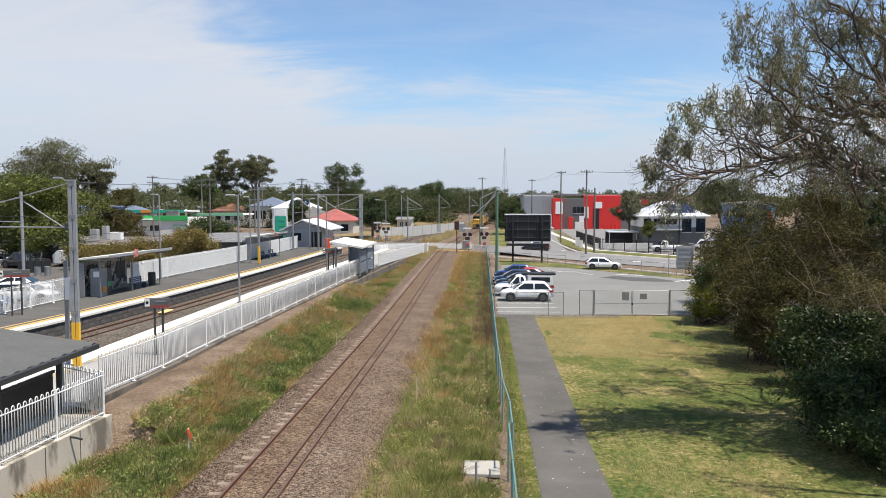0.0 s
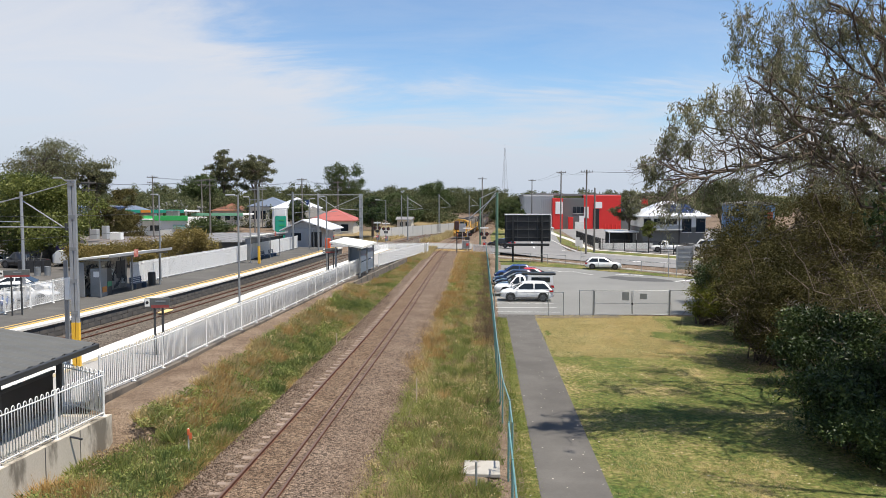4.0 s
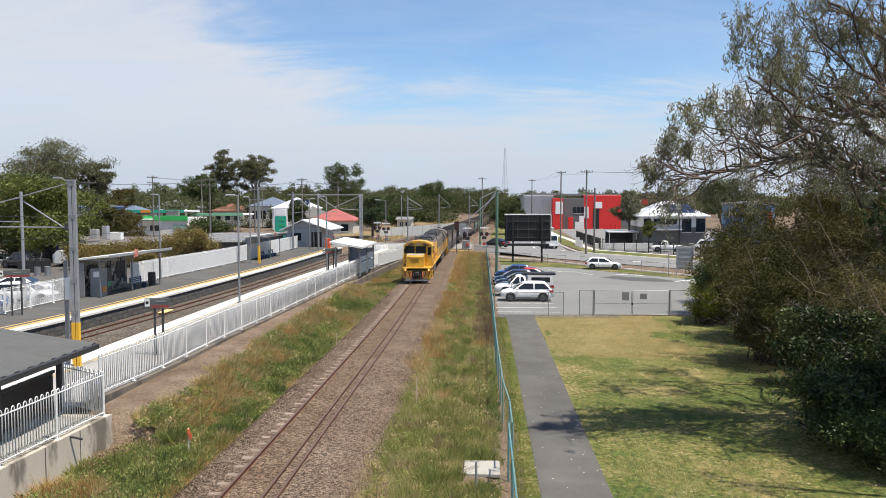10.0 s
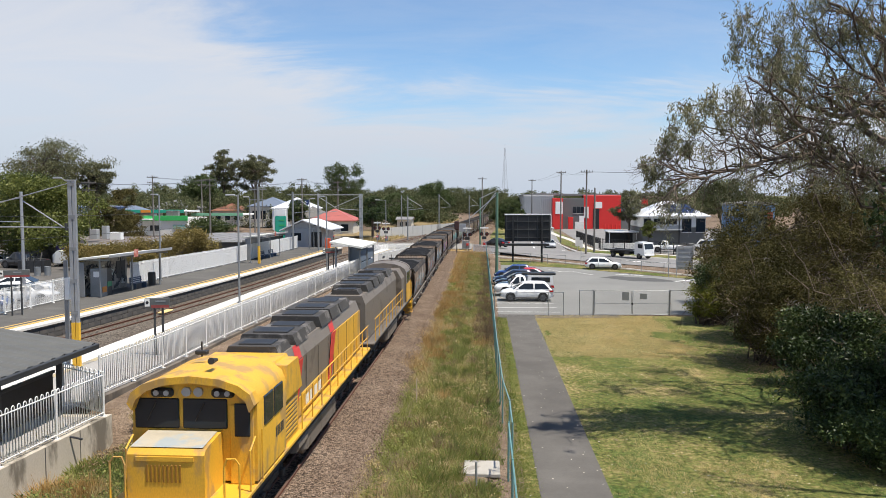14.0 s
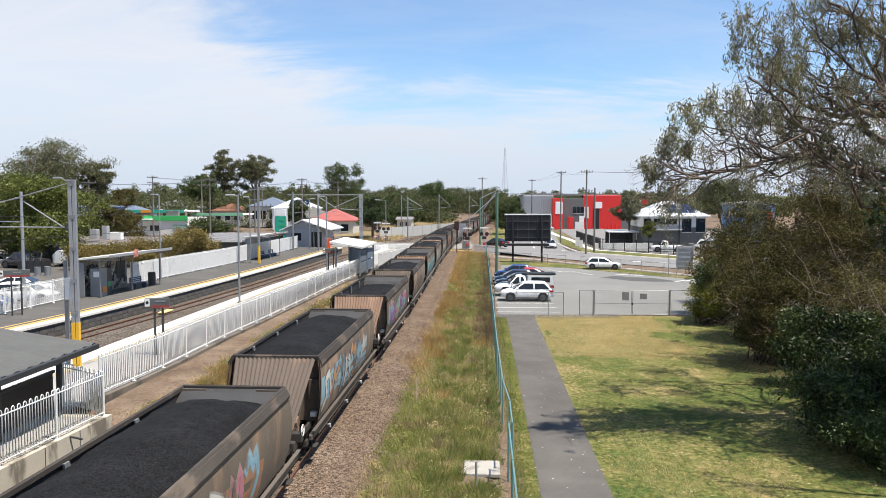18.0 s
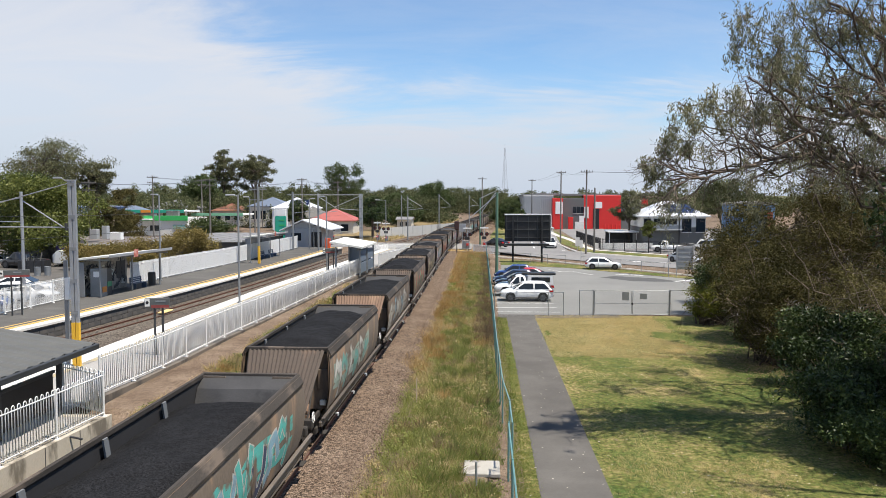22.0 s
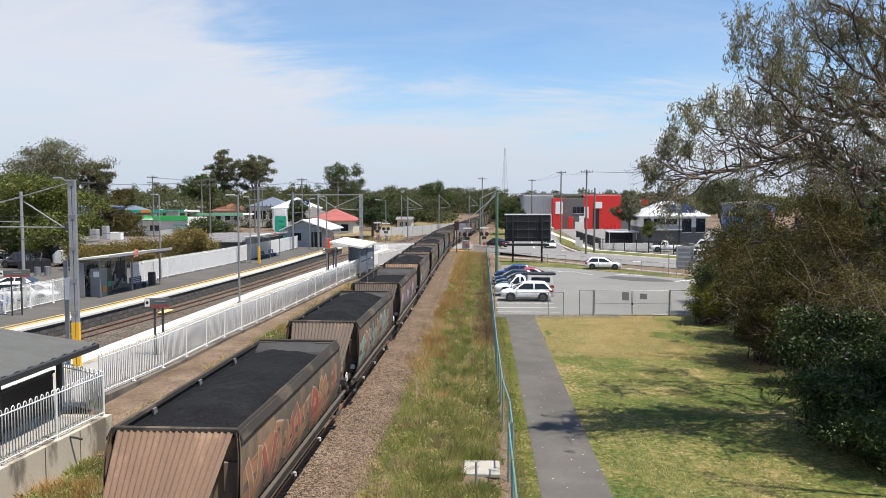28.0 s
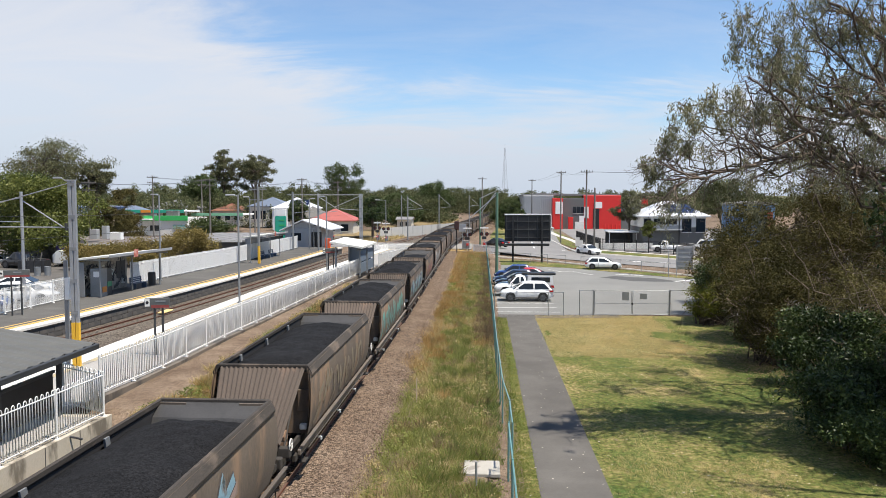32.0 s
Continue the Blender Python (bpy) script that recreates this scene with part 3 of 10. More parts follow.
# ---- picket fences ----
def hoop_mesh(h, name="picket"):
    """Two pickets joined by a hoop above the top rail."""
    pts = [(0, -0.055, 0.09), (0, -0.055, h)]
    pts += [(0, -0.055 * math.cos(a), h + 0.075 * math.sin(a)) for a in np.linspace(0.3, math.pi - 0.3, 6)]
    pts += [(0, 0.055, h), (0, 0.055, 0.09)]
    return Shape().pipe(pts, 0.0165, 5).mesh(name, M_FENCEW, True)


def picket_fence(label, pts, h, hoops=True, panel=2.45, close=True):
    fence = tagged(new("picket_fence"), label, "fence")
    run = [Vector((x, y, z)) for x, y, z in pts]
    hoop = hoop_mesh(h) if hoops else Shape().box((0, 0, h / 2 + 0.07), (0.03, 0.03, h - 0.02), 0.005).box((0, 0.11, h / 2 + 0.07), (0.03, 0.03, h - 0.02), 0.005).mesh("picket", M_FENCEW)
    post = Shape().box((0, 0, h / 2 + 0.02), (0.065, 0.065, h + 0.1), 0.012).box((0, 0, 0.01), (0.16, 0.16, 0.02), 0.004).mesh("post", M_FENCEW)
    for a, b in zip(run, run[1:]):
        d = b - a
        n = max(1, round(d.length / panel))
        ang = math.degrees(math.atan2(-d.x, d.y))
        for k in range(n):
            p, q = a + d * k / n, a + d * (k + 1) / n
            part("post", post, None, fence).matrix_basis = pose(*p, 0, 0, ang)
            for name, z in (("top_rail", h - 0.06), ("bottom_rail", 0.12)):
                part(name, Shape().rod(p + Vector((0, 0, z)), q + Vector((0, 0, z)), 0.022, n=6), M_FENCEW, fence)
            w = (q - p).length
            m = max(1, round(w / 0.235))
            for j in range(m):
                part("picket", hoop, None, fence).matrix_basis = pose(*(p + (q - p) * (j + 0.5) / m), 0, 0, ang)
    part("post", post, None, fence).matrix_basis = pose(*run[-1], 0, 0, 0)
    return fence


picket_fence("white steel picket fence with looped tops on the retaining wall", [(wall_face(9.0) - 0.15, 9.0, Z_PL), (wall_face(23.1) - 0.15, 23.1, Z_PL)], 1.36)
picket_fence("short return of white looped picket fence at the platform end", [(-11.95, 23.14, Z_PL), (-13.82, 24.2, Z_PL)], 1.36)
picket_fence("long white steel picket fence with looped tops along the platform", [(lerp_line(FENCE1, y), y, Z_PL) for y in (25.6, 30, 37, 44, 52, 61, 70.5)], 1.36)


def panel_fence(label, pts, h, base=None):
    """A fence of white sheet panels between posts, as seen far off."""
    fence = tagged(new("picket_fence"), label, "fence")
    run = [Vector(p) for p in pts]
    post = Shape().box((0, 0, h / 2 + 0.04), (0.08, 0.08, h + 0.08), 0.012).mesh("post", M_FENCEW)
    bar = Shape().box((0, 0, h / 2 + 0.06), (0.02, 0.05, h - 0.08)).mesh("picket", M_FENCEW, fix=False)
    for a, b in zip(run, run[1:]):
        d = b - a
        n = max(1, round(d.length / 2.5))
        ang = math.degrees(math.atan2(-d.x, d.y))
        for k in range(n):
            p, q = a + d * k / n, a + d * (k + 1) / n
            part("post", post, None, fence).matrix_basis = pose(*p, 0, 0, ang)
            for name, z in (("top_rail", h - 0.1), ("bottom_rail", 0.14)):
                part(name, Shape().rod(p + Vector((0, 0, z)), q + Vector((0, 0, z)), 0.03, n=5), M_FENCEW, fence)
            s = Shape()
            m = round((q - p).length / 0.1)
            for j in range(m):
                c = p + (q - p) * (j + 0.5) / m
                s.box((c.x, c.y, c.z + h / 2 + 0.06), (0.02, 0.055, h - 0.02), 0, ang)
            tagged(part("picket_panel", s, M_FENCEW, fence, fix=False), kind="stuff")
    part("post", post, None, fence).matrix_basis = pose(*run[-1])
    return fence


panel_fence("white picket fence along the back of the platform", [(lerp_line(BACKF, 59.6), 59.6, Z_PL)] + [(x, y, Z_PL) for x, y in BACKF if y >= 60], 1.75)
picket_fence("white picket fence between platform and car park", [(-29.4, 34.0, Z_PL), (-28.55, 44, Z_PL), (-28.4, 51.5, Z_PL)], 1.5, False)
panel_fence("white picket fence along the ramp to the crossing", [(-10.9, 78.5, 0.7), (-10.2, 92, 0.35), (-9.4, 103, 0.1), (-8.6, 109.5, 0.0)], 1.35)
panel_fence("white picket fence beside the level crossing", [(-16.4, 100, 0.2), (-13.5, 106.5, 0.1), (-9.6, 109.0, 0.0)], 1.3)
# ---- the coal train ----
M_LOCO_Y = mat("yellow_loco_paint", (0.63, 0.35, 0.03), 0.5, 0, 0.2, 0.9, 0.06, 40, (0.40, 0.24, 0.075), 0.5, 1.6, stretch=(1, 1, 0.4))
M_LOCO_G = mat("grey_loco_paint", (0.17, 0.145, 0.12), 0.55, 0.1, 0.15, 1, 0.06, 40, (0.11, 0.09, 0.07), 0.4, 1)
M_LOCO_R = mat("red_loco_paint", (0.50, 0.035, 0.03), 0.5, 0, 0.12, 1, 0.05, 40)
M_CHEVRON = mat("dirty_red_chevron", (0.26, 0.055, 0.03), 0.7, 0, 0.3, 2, 0.05, 40)
M_LOCO_ROOF = mat("sooty_loco_roof", (0.055, 0.05, 0.045), 0.7, 0.2, 0.35, 1.2, 0.15, 30, (0.17, 0.155, 0.14), 0.35, 1.5)
M_UNDER = mat("dirty_underframe", (0.04, 0.035, 0.03), 0.85, 0.1, 0.3, 3, 0.2, 40)
M_WAG = mat("brown_wagon_steel", (0.125, 0.098, 0.075), 0.75, 0.0, 0.30, 0.9, 0.1, 30, (0.25, 0.165, 0.105), 0.50, 0.8, rand=0.3, stretch=(1, 1, 0.3))
M_LIP = mat("sooty_rim_steel", (0.05, 0.043, 0.037), 0.8, 0.0, 0.35, 1.2, 0.15, 40, (0.12, 0.095, 0.075), 0.5, 1.4, rand=0.25, spec=0.25, stretch=(1, 0.35, 1))
M_SCOUR = mat("coal_scoured_steel", (0.06, 0.058, 0.056), 0.5, 0.3, 0.4, 1.0, 0.06, 40, (0.04, 0.038, 0.037), 0.5, 0.9)
M_WAG_END = mat("dusty_corrugated_steel", (0.088, 0.067, 0.052), 0.8, 0.0, 0.22, 1.5, 0.1, 40, (0.14, 0.095, 0.068), 0.35, 1.2, rand=0.35, stretch=(1, 0.5, 0.5))
M_WAG_END2 = mat("rusty_corrugated_steel", (0.19, 0.12, 0.08), 0.8, 0.1, 0.25, 1.5, 0.1, 40, (0.27, 0.175, 0.115), 0.45, 1.2, stretch=(1, 0.5, 0.5))
M_WAG_IN = mat("sooty_wagon_lining", (0.03, 0.029, 0.03), 0.7, 0.2, 0.2, 1.5, 0.1, 40)
M_COAL = groundmat("loaded_coal", ((0.0065, 0.0066, 0.0072), (0.0105, 0.0106, 0.0115), (0.017, 0.0172, 0.0185)), 0.6, 30.0, 0.4, 0.015, 38.0)
M_SILL = mat("grey_sill_steel", (0.16, 0.135, 0.112), 0.6, 0.3, 0.25, 1.5, 0.08, 40, rand=0.3)
M_LAMPGLASS = glow("headlamp_lit", (1.0, 0.62, 0.25), 0.9)
PITCH_W = 13.5                                   # a wagon's length over couplers
LOCO_L = 17.65


def bogie(parent, y, name="bogie", wheel_r=0.42, axles=2, base=1.7):
    bg = part(name, Shape().box((-0.82, y, 0.52), (0.12, base + 0.7, 0.2), 0.03).box((0.82, y, 0.52), (0.12, base + 0.7, 0.2), 0.03).box((0, y, 0.55), (1.6, 0.35, 0.22), 0.04).box((-0.85, y, 0.42), (0.16, 0.5, 0.28), 0.03).box((0.85, y, 0.42), (0.16, 0.5, 0.28), 0.03), M_UNDER, parent, "dirty steel bogie frame")
    for k in range(axles):
        yy = y + base * (k / (axles - 1) - 0.5)
        s = Shape()
        for x in (-0.54, 0.54):
            s.rod((x - 0.06, yy, wheel_r), (x + 0.06, yy, wheel_r), wheel_r, n=18)
            s.rod((x * 1.02 - 0.08, yy, wheel_r), (x * 1.02 + 0.08, yy, wheel_r), 0.14, n=8)
        s.rod((-0.5, yy, wheel_r), (0.5, yy, wheel_r), 0.07, n=8)
        for sx in (-0.92, 0.92):
            s.box((sx, yy, wheel_r), (0.14, 0.24, 0.22), 0.03)
        part("wheelset", s, M_UNDER, bg)
    return bg


WALL = [(1.32, 2.9), (1.385, 2.5), (1.40, 2.1), (1.385, 1.7), (1.33, 1.35), (1.24, 1.0)]   # section of the side wall


def wagon_meshes():
    """Meshes shared by all hopper wagons; y runs back from the front coupler."""
    L, hw, top, floor = PITCH_W, 1.32, 2.9, 1.0
    y0, y1 = 1.87, L - 1.87                        # top rim
    out = {}
    prof = WALL
    for sx, nm in ((1, "side_r"), (-1, "side_l")):
        rows, rows2 = [], []
        for x, z in prof:
            bow = -0.20 * math.sin(math.pi * min(1, (top - z) / 1.9))
            ys = [y0 + bow - 0.05, y0 + 0.9, L / 2 - 1.6, L / 2 + 1.6, y1 - 0.9, y1 - bow + 0.05]
            rows.append([(sx * x, y, z) for y in ys])
            rows2.append([(sx * (x - 0.05), y, z) for y in ys])
        out[nm] = Shape().grid(rows).grid(rows2).mesh("side_wall", M_WAG, True)
        out["rim_" + nm] = Shape().prism([(sx * a, b) for a, b in ((hw - 0.10, top + 0.04), (hw - 0.03, top + 0.05), (hw + 0.09, top - 0.17), (hw + 0.08, top - 0.23), (hw + 0.0, top - 0.22), (hw - 0.10, top - 0.05))], y0 - 0.05, y1 + 0.05).mesh("top_rim", M_LIP)
        out["sill_" + nm] = Shape().box((sx * (hw - 0.04), L / 2, 0.86), (0.10, L - 1.5, 0.16), 0.02).box((sx * (hw + 0.03), L / 2, 1.02), (0.10, L - 1.6, 0.05), 0.01).box((sx * (hw - 0.03), L / 2, 0.70), (0.05, L - 3.4, 0.04)).mesh("side_sill", M_SILL)
        for k, e in enumerate(("f", "b")):         # upright plate that closes the side beside the slope sheet
            ya, sg = (y0, 1) if k == 0 else (y1, -1)
            pl = Shape().prism([(sx * (x - 0.03), z) for x, z in WALL] + [(sx * 0.45, floor), (sx * 0.62, top)], ya + sg * 0.10, ya + sg * 0.14)
            pl.box((sx * 1.12, ya + sg * 0.07, 1.95), (0.34, 0.08, 0.62), 0.02)
            out["gusset_" + e + nm] = pl.mesh("end_plate", M_WAG)
            out["box_" + e + nm] = Shape().box((sx * 1.12, ya + sg * 0.03, 1.22), (0.2, 0.14, 0.16), 0.02).mesh("junction_box", M_WHITE_D)
    for k, nm in ((0, "end_f"), (1, "end_b")):     # corrugated sheets that slope out and down from the rim
        rows = []
        n = 72
        for j in range(2):
            w, z, yy = ((hw - 0.12, top, y0), (0.92, 1.22, y0 - 1.62))[j]
            if k:
                yy = L - yy
            rows.append([(-w + 2 * w * i / n, yy, z + (0.045 if i % 4 in (1, 2) else 0.0)) for i in range(n + 1)])
        out[nm] = Shape().grid(rows).mesh("end_sheet", M_WAG_END, fix=False)
        out["erim_" + nm] = Shape().box((0, y0 if not k else L - y0, top + 0.02), (2 * hw - 0.1, 0.09, 0.10), 0.02).mesh("top_rim", M_LIP)
        yy = 0.42 if not k else L - 0.42
        sg = -1 if k else 1
        fr = Shape().box((0, yy, 0.98), (2.3, 0.22, 0.28), 0.03).box((0.0, yy + sg * 0.8, 0.95), (0.5, 1.5, 0.24), 0.03).rod((-0.95, yy, 1.0), (-0.95, yy + sg * 0.9, 1.95), 0.03).rod((0.95, yy, 1.0), (0.95, yy + sg * 0.9, 1.95), 0.03)
        fr.box((0.55, yy + sg * 0.7, 1.0), (0.12, 1.6, 0.12)).box((-0.55, yy + sg * 0.7, 1.0), (0.12, 1.6, 0.12)).box((1.0, yy + sg * 0.75, 0.92), (0.08, 1.5, 0.16)).box((0, yy + sg * 3.0, 0.82), (0.6, 4.6, 0.3), 0.03).prism([(-1.2, 1.02), (1.2, 1.02), (0.9, 0.62), (-0.9, 0.62)], min(yy + sg * 3.2, yy + sg * 4.0), max(yy + sg * 3.2, yy + sg * 4.0))
        out["frame_" + nm] = fr.mesh("end_frame", M_UNDER)
        out["coup_" + nm] = Shape().box((0, (0.35 if not k else L - 0.35), 0.85), (0.24, 0.75, 0.26), 0.05).box((0.05, (0.08 if not k else L - 0.08), 0.85), (0.36, 0.24, 0.3), 0.06).mesh("coupler", M_UNDER)
        out["tank_" + nm] = Shape().rod((0.45, yy + sg * 0.3, 1.3), (0.95, yy + sg * 0.3, 1.3), 0.17, n=10).box((0.85, yy + sg * 0.3, 1.12), (0.2, 0.3, 0.2), 0.03).mesh("brake_cylinder", mat("rust_brown", (0.26, 0.16, 0.10), 0.8, 0, 0.25, 4, 0.1, 40) if k == 0 else M_UNDER)
        out["hose_" + nm] = Shape().pipe([(0.55, yy, 1.0), (0.6, yy - sg * 0.2, 0.8), (0.62, yy - sg * 0.3, 0.55), (0.7, yy - sg * 0.2, 0.45), (0.78, yy, 0.7)], 0.028, 6).mesh("brake_hose", M_WHITE_D)
        wh = [(1.12 + 0.02, yy + sg * 0.05 + 0.15 * math.cos(a), 1.16 + 0.15 * math.sin(a)) for a in np.linspace(0, 2 * math.pi, 15)]
        out["wheel_" + nm] = Shape().pipe(wh, 0.018, 5).rod((1.14, yy + sg * 0.05, 1.01), (1.14, yy + sg * 0.05, 1.31), 0.012, n=5).rod((1.14, yy + sg * 0.05 - 0.15, 1.16), (1.14, yy + sg * 0.05 + 0.15, 1.16), 0.012, n=5).mesh("hand_wheel", M_WHITE_D)
        out["step_" + nm] = Shape().rod((hw - 0.1, yy + sg * 0.85, 0.9), (hw - 0.1, yy + sg * 0.85, 0.4), 0.018, n=5).rod((hw - 0.1, yy + sg * 1.25, 0.9), (hw - 0.1, yy + sg * 1.25, 0.4), 0.018, n=5).box((hw - 0.1, yy + sg * 1.05, 0.42), (0.2, 0.42, 0.03)).box((hw - 0.1, yy + sg * 1.05, 0.65), (0.06, 0.4, 0.03)).mesh("footstep", M_UNDER)
    inner = Shape()
    inner.grid([[(-hw + 0.06, y, z) for y in (y0 + 0.05, y1 - 0.05)] for z in (top, 2.0)]).grid([[(hw - 0.06, y, z) for y in (y0 + 0.05, y1 - 0.05)] for z in (top, 2.0)])
    inner.grid([[(x, y0 + 0.06, top), (x, y0 + 0.3, 2.0)] for x in (-hw + 0.07, hw - 0.07)]).grid([[(x, y1 - 0.06, top), (x, y1 - 0.3, 2.0)] for x in (-hw + 0.07, hw - 0.07)])
    out["lining"] = inner.mesh("lining", M_WAG_IN, fix=False)
    out["hood"] = Shape().grid([[(x, y1 - 0.05, top), (x, y1 - 0.5, top - 0.24), (x, y1 - 0.95, 1.9)] for x in (-hw + 0.08, -0.4, 0.4, hw - 0.08)]).mesh("slope_plate", M_SCOUR, fix=False)
    out["hopper0"] = Shape().prism([(-1.1, floor), (1.1, floor), (0.5, 0.42), (-0.5, 0.42)], L / 2 - 2.6, L / 2 - 0.3).mesh("hopper_door", M_UNDER)
    out["hopper1"] = Shape().prism([(-1.1, floor), (1.1, floor), (0.5, 0.42), (-0.5, 0.42)], L / 2 + 0.3, L / 2 + 2.6).mesh("hopper_door", M_UNDER)
    out["grip"] = Shape().box((1.26, 0, 0.50), (0.12, 0.05, 0.04)).box((1.31, 0, 0.46), (0.04, 0.05, 0.10)).mesh("door_handle", M_WHITE)
    out["stay"] = Shape().prism([(-0.16, top - 0.02), (0.02, top - 0.02), (0.16, top - 0.55), (-0.02, top - 0.55)], -hw + 0.13, -hw + 0.17, "x").mesh("stay", M_GALV_D)
    for q in range(4):                             # four fillings of heaped coal
        rng = random.Random(40 + q)
        rows = []
        ny, nx = 70, 20
        for i in range(ny + 1):
            t = i / ny
            y = y0 + 0.1 + (y1 - y0 - 0.2) * t
            row = []
            for j in range(nx + 1):
                u = j / nx * 2 - 1
                hump = (0.24, 0.12, 0.2, 0.32)[q] * (1 - u * u) * min(1, 6 * t, 5 * (1 - t))
                end = (0.0, 0.34, 0.1, 0.0)[q] * max(0, 1 - t / 0.12) + (0.22, 0.34, 0.16, 0.2)[q] * max(0, 1 - (1 - t) / 0.16) ** 0.8
                z = top - (0.16, 0.36, 0.22, 0.10)[q] + hump - end - 0.06 * abs(u) ** 3 + 0.06 * noise.noise(Vector((u * 1.6, y * 0.8, q * 9.0))) + 0.03 * noise.noise(Vector((u * 5, y * 3.1, q * 5.0))) + 0.010 * rng.uniform(-1, 1)
                row.append((u * (hw - 0.07), y, z))
            rows.append(row)
        out["coal%d" % q] = Shape().grid(rows).mesh("coal_load", M_COAL, True, False)
    return out


WM = wagon_meshes()
RUSTY_END = {}
for nm in ("end_f", "end_b"):
    RUSTY_END[WM[nm].name] = WM[nm].copy()
    RUSTY_END[WM[nm].name].materials[0] = M_WAG_END2


SPRAYED = {}


def spray(c):
    """Faded spray paint with the steel showing through in patches."""
    if c not in SPRAYED:
        SPRAYED[c] = mat("spray_paint", c, 0.6, 0, 0.2, 2.5, 0.05, 40, (0.14, 0.105, 0.08), 0.42, 1.7, stretch=(1, 1, 0.6))
    return SPRAYED[c]


def wall_x(z):
    for (xa, za), (xb, zb) in zip(WALL, WALL[1:]):
        if z >= zb or zb == WALL[-1][1]:
            return xa + (xb - xa) * (z - za) / (zb - za)


STROKES = [((0.05, 0.1), (0.3, 0.9), (0.4, 0.25), (0.7, 1.0), (0.8, 0.3)), ((0.1, 0.5), (0.35, 0.95), (0.75, 0.75), (0.65, 0.25), (0.3, 0.1), (0.2, 0.45), (0.9, 0.55)),
           ((0.0, 0.3), (0.5, 0.95), (0.45, 0.5), (0.95, 0.8)), ((0.9, 0.9), (0.35, 0.75), (0.6, 0.45), (0.1, 0.05)), ((0.1, 0.9), (0.4, 0.2), (0.6, 0.1), (0.75, 0.5), (0.95, 0.95)),
           ((0.0, 0.75), (0.25, 1.0), (0.5, 0.7), (0.75, 0.95), (0.85, 0.4), (0.6, 0.0)), ((0.1, 0.0), (0.25, 0.6), (0.05, 0.95), (0.8, 0.7), (0.9, 0.1)), ((0.0, 0.1), (0.4, 0.35), (0.2, 0.8), (0.7, 0.95), (0.95, 0.45))]


def stroke(s, pts, w, off):
    """A painted stroke that follows the curve of the side wall, one strip from end to end."""
    fine = []
    for (ya, za), (yb, zb) in zip(pts, pts[1:]):
        fine += [Vector((ya + (yb - ya) * i / 5, za + (zb - za) * i / 5)) for i in range(5)]
    fine.append(Vector(pts[-1]))
    m, rows = len(fine) - 1, []
    for i, p in enumerate(fine):
        d = (fine[min(i + 1, m)] - fine[max(i - 1, 0)]).normalized()
        if i in (0, m):
            p = p + d * w * 0.3 * (1 if i else -1)
        row = []
        for u in (-1, -0.4, 0.4, 1):
            z = min(2.60, max(1.05, p.y + d.x * u * w / 2))
            row.append((wall_x(z) + off, p.x - d.y * u * w / 2, z))
        rows.append(row)
    return s.grid(rows)


def graffiti(parent, rng, cols, y0, length, z0, h):
    """Sprayed strokes on the side wall: a cloud, then each figure with its outline and fill."""
    n = max(3, int(length / 1.0))
    slant = rng.uniform(-0.15, 0.25)
    label = "faded spray-painted shape"
    if cols[0]:
        puff = [(y0 + length * i / n, z0 + h * rng.uniform(0.3, 0.65)) for i in range(n + 1)]
        part("graffiti", stroke(Shape(), puff, h * 0.62, 0.004), spray(cols[0]), parent, label, fix=False)
    for j in range(n):
        ya, w = y0 + length * j / n, length / n * 0.95
        zb, hh = z0 + rng.uniform(0, 0.14) * h, h * rng.uniform(0.72, 0.95)
        g = [(ya + w * (a + slant * b * 0.5) + rng.uniform(-0.05, 0.05), zb + hh * b + rng.uniform(-0.05, 0.05)) for a, b in rng.choice(STROKES)]
        bold = rng.uniform(0.18, 0.27)
        if cols[1]:
            part("graffiti", stroke(Shape(), g, bold + 0.10, 0.008), spray(cols[1]), parent, label, fix=False)
        part("graffiti", stroke(Shape(), g, bold, 0.012), spray(cols[2 + j % (len(cols) - 2)]), parent, label, fix=False)


def wagon(q, tint=None):
    w = thing("coal_wagon", "brown steel hopper wagon heaped with black coal", "railway wagon", group="coal wagons of the train")
    for nm in ("side_r", "side_l"):
        sw = part("side_wall", WM[nm], None, w, "brown dusty curved steel side")
        part("top_rim", WM["rim_" + nm], None, sw)
        part("side_sill", WM["sill_" + nm], None, w)
        for e in ("f", "b"):
            ep = part("end_plate", WM["gusset_" + e + nm], None, w)
            part("junction_box", WM["box_" + e + nm], None, ep)
    for nm in ("end_f", "end_b"):
        e = part("end_sheet", WM[nm], None, w, "rusty corrugated slope sheet")
        part("top_rim", WM["erim_" + nm], None, e)
        f = part("end_frame", WM["frame_" + nm], None, w)
        part("coupler", WM["coup_" + nm], None, f)
        part("brake_cylinder", WM["tank_" + nm], None, f)
        part("brake_hose", WM["hose_" + nm], None, f, "pale looped brake hose")
        if nm == "end_f":
            part("hand_wheel", WM["wheel_" + nm], None, f, "pale brake hand wheel")
        part("footstep", WM["step_" + nm], None, w)
    for y in (3.3, 6.2, 9.1):
        part("door_handle", WM["grip"], None, w).matrix_basis = pose(0, y, 0)
    part("lining", WM["lining"], None, w)
    part("slope_plate", WM["hood"], None, w, "coal-scoured grey steel slope")
    for k in "01":
        part("hopper_door", WM["hopper" + k], None, w)
    part("coal_load", WM["coal%d" % q], None, w, "heap of black coal")
    for y in (3.6, 6.3, 9.0):
        part("stay", WM["stay"], None, w).matrix_basis = pose(0, y, 0)
    for y in (2.5, PITCH_W - 2.5):
        bogie(w, y)
    return w


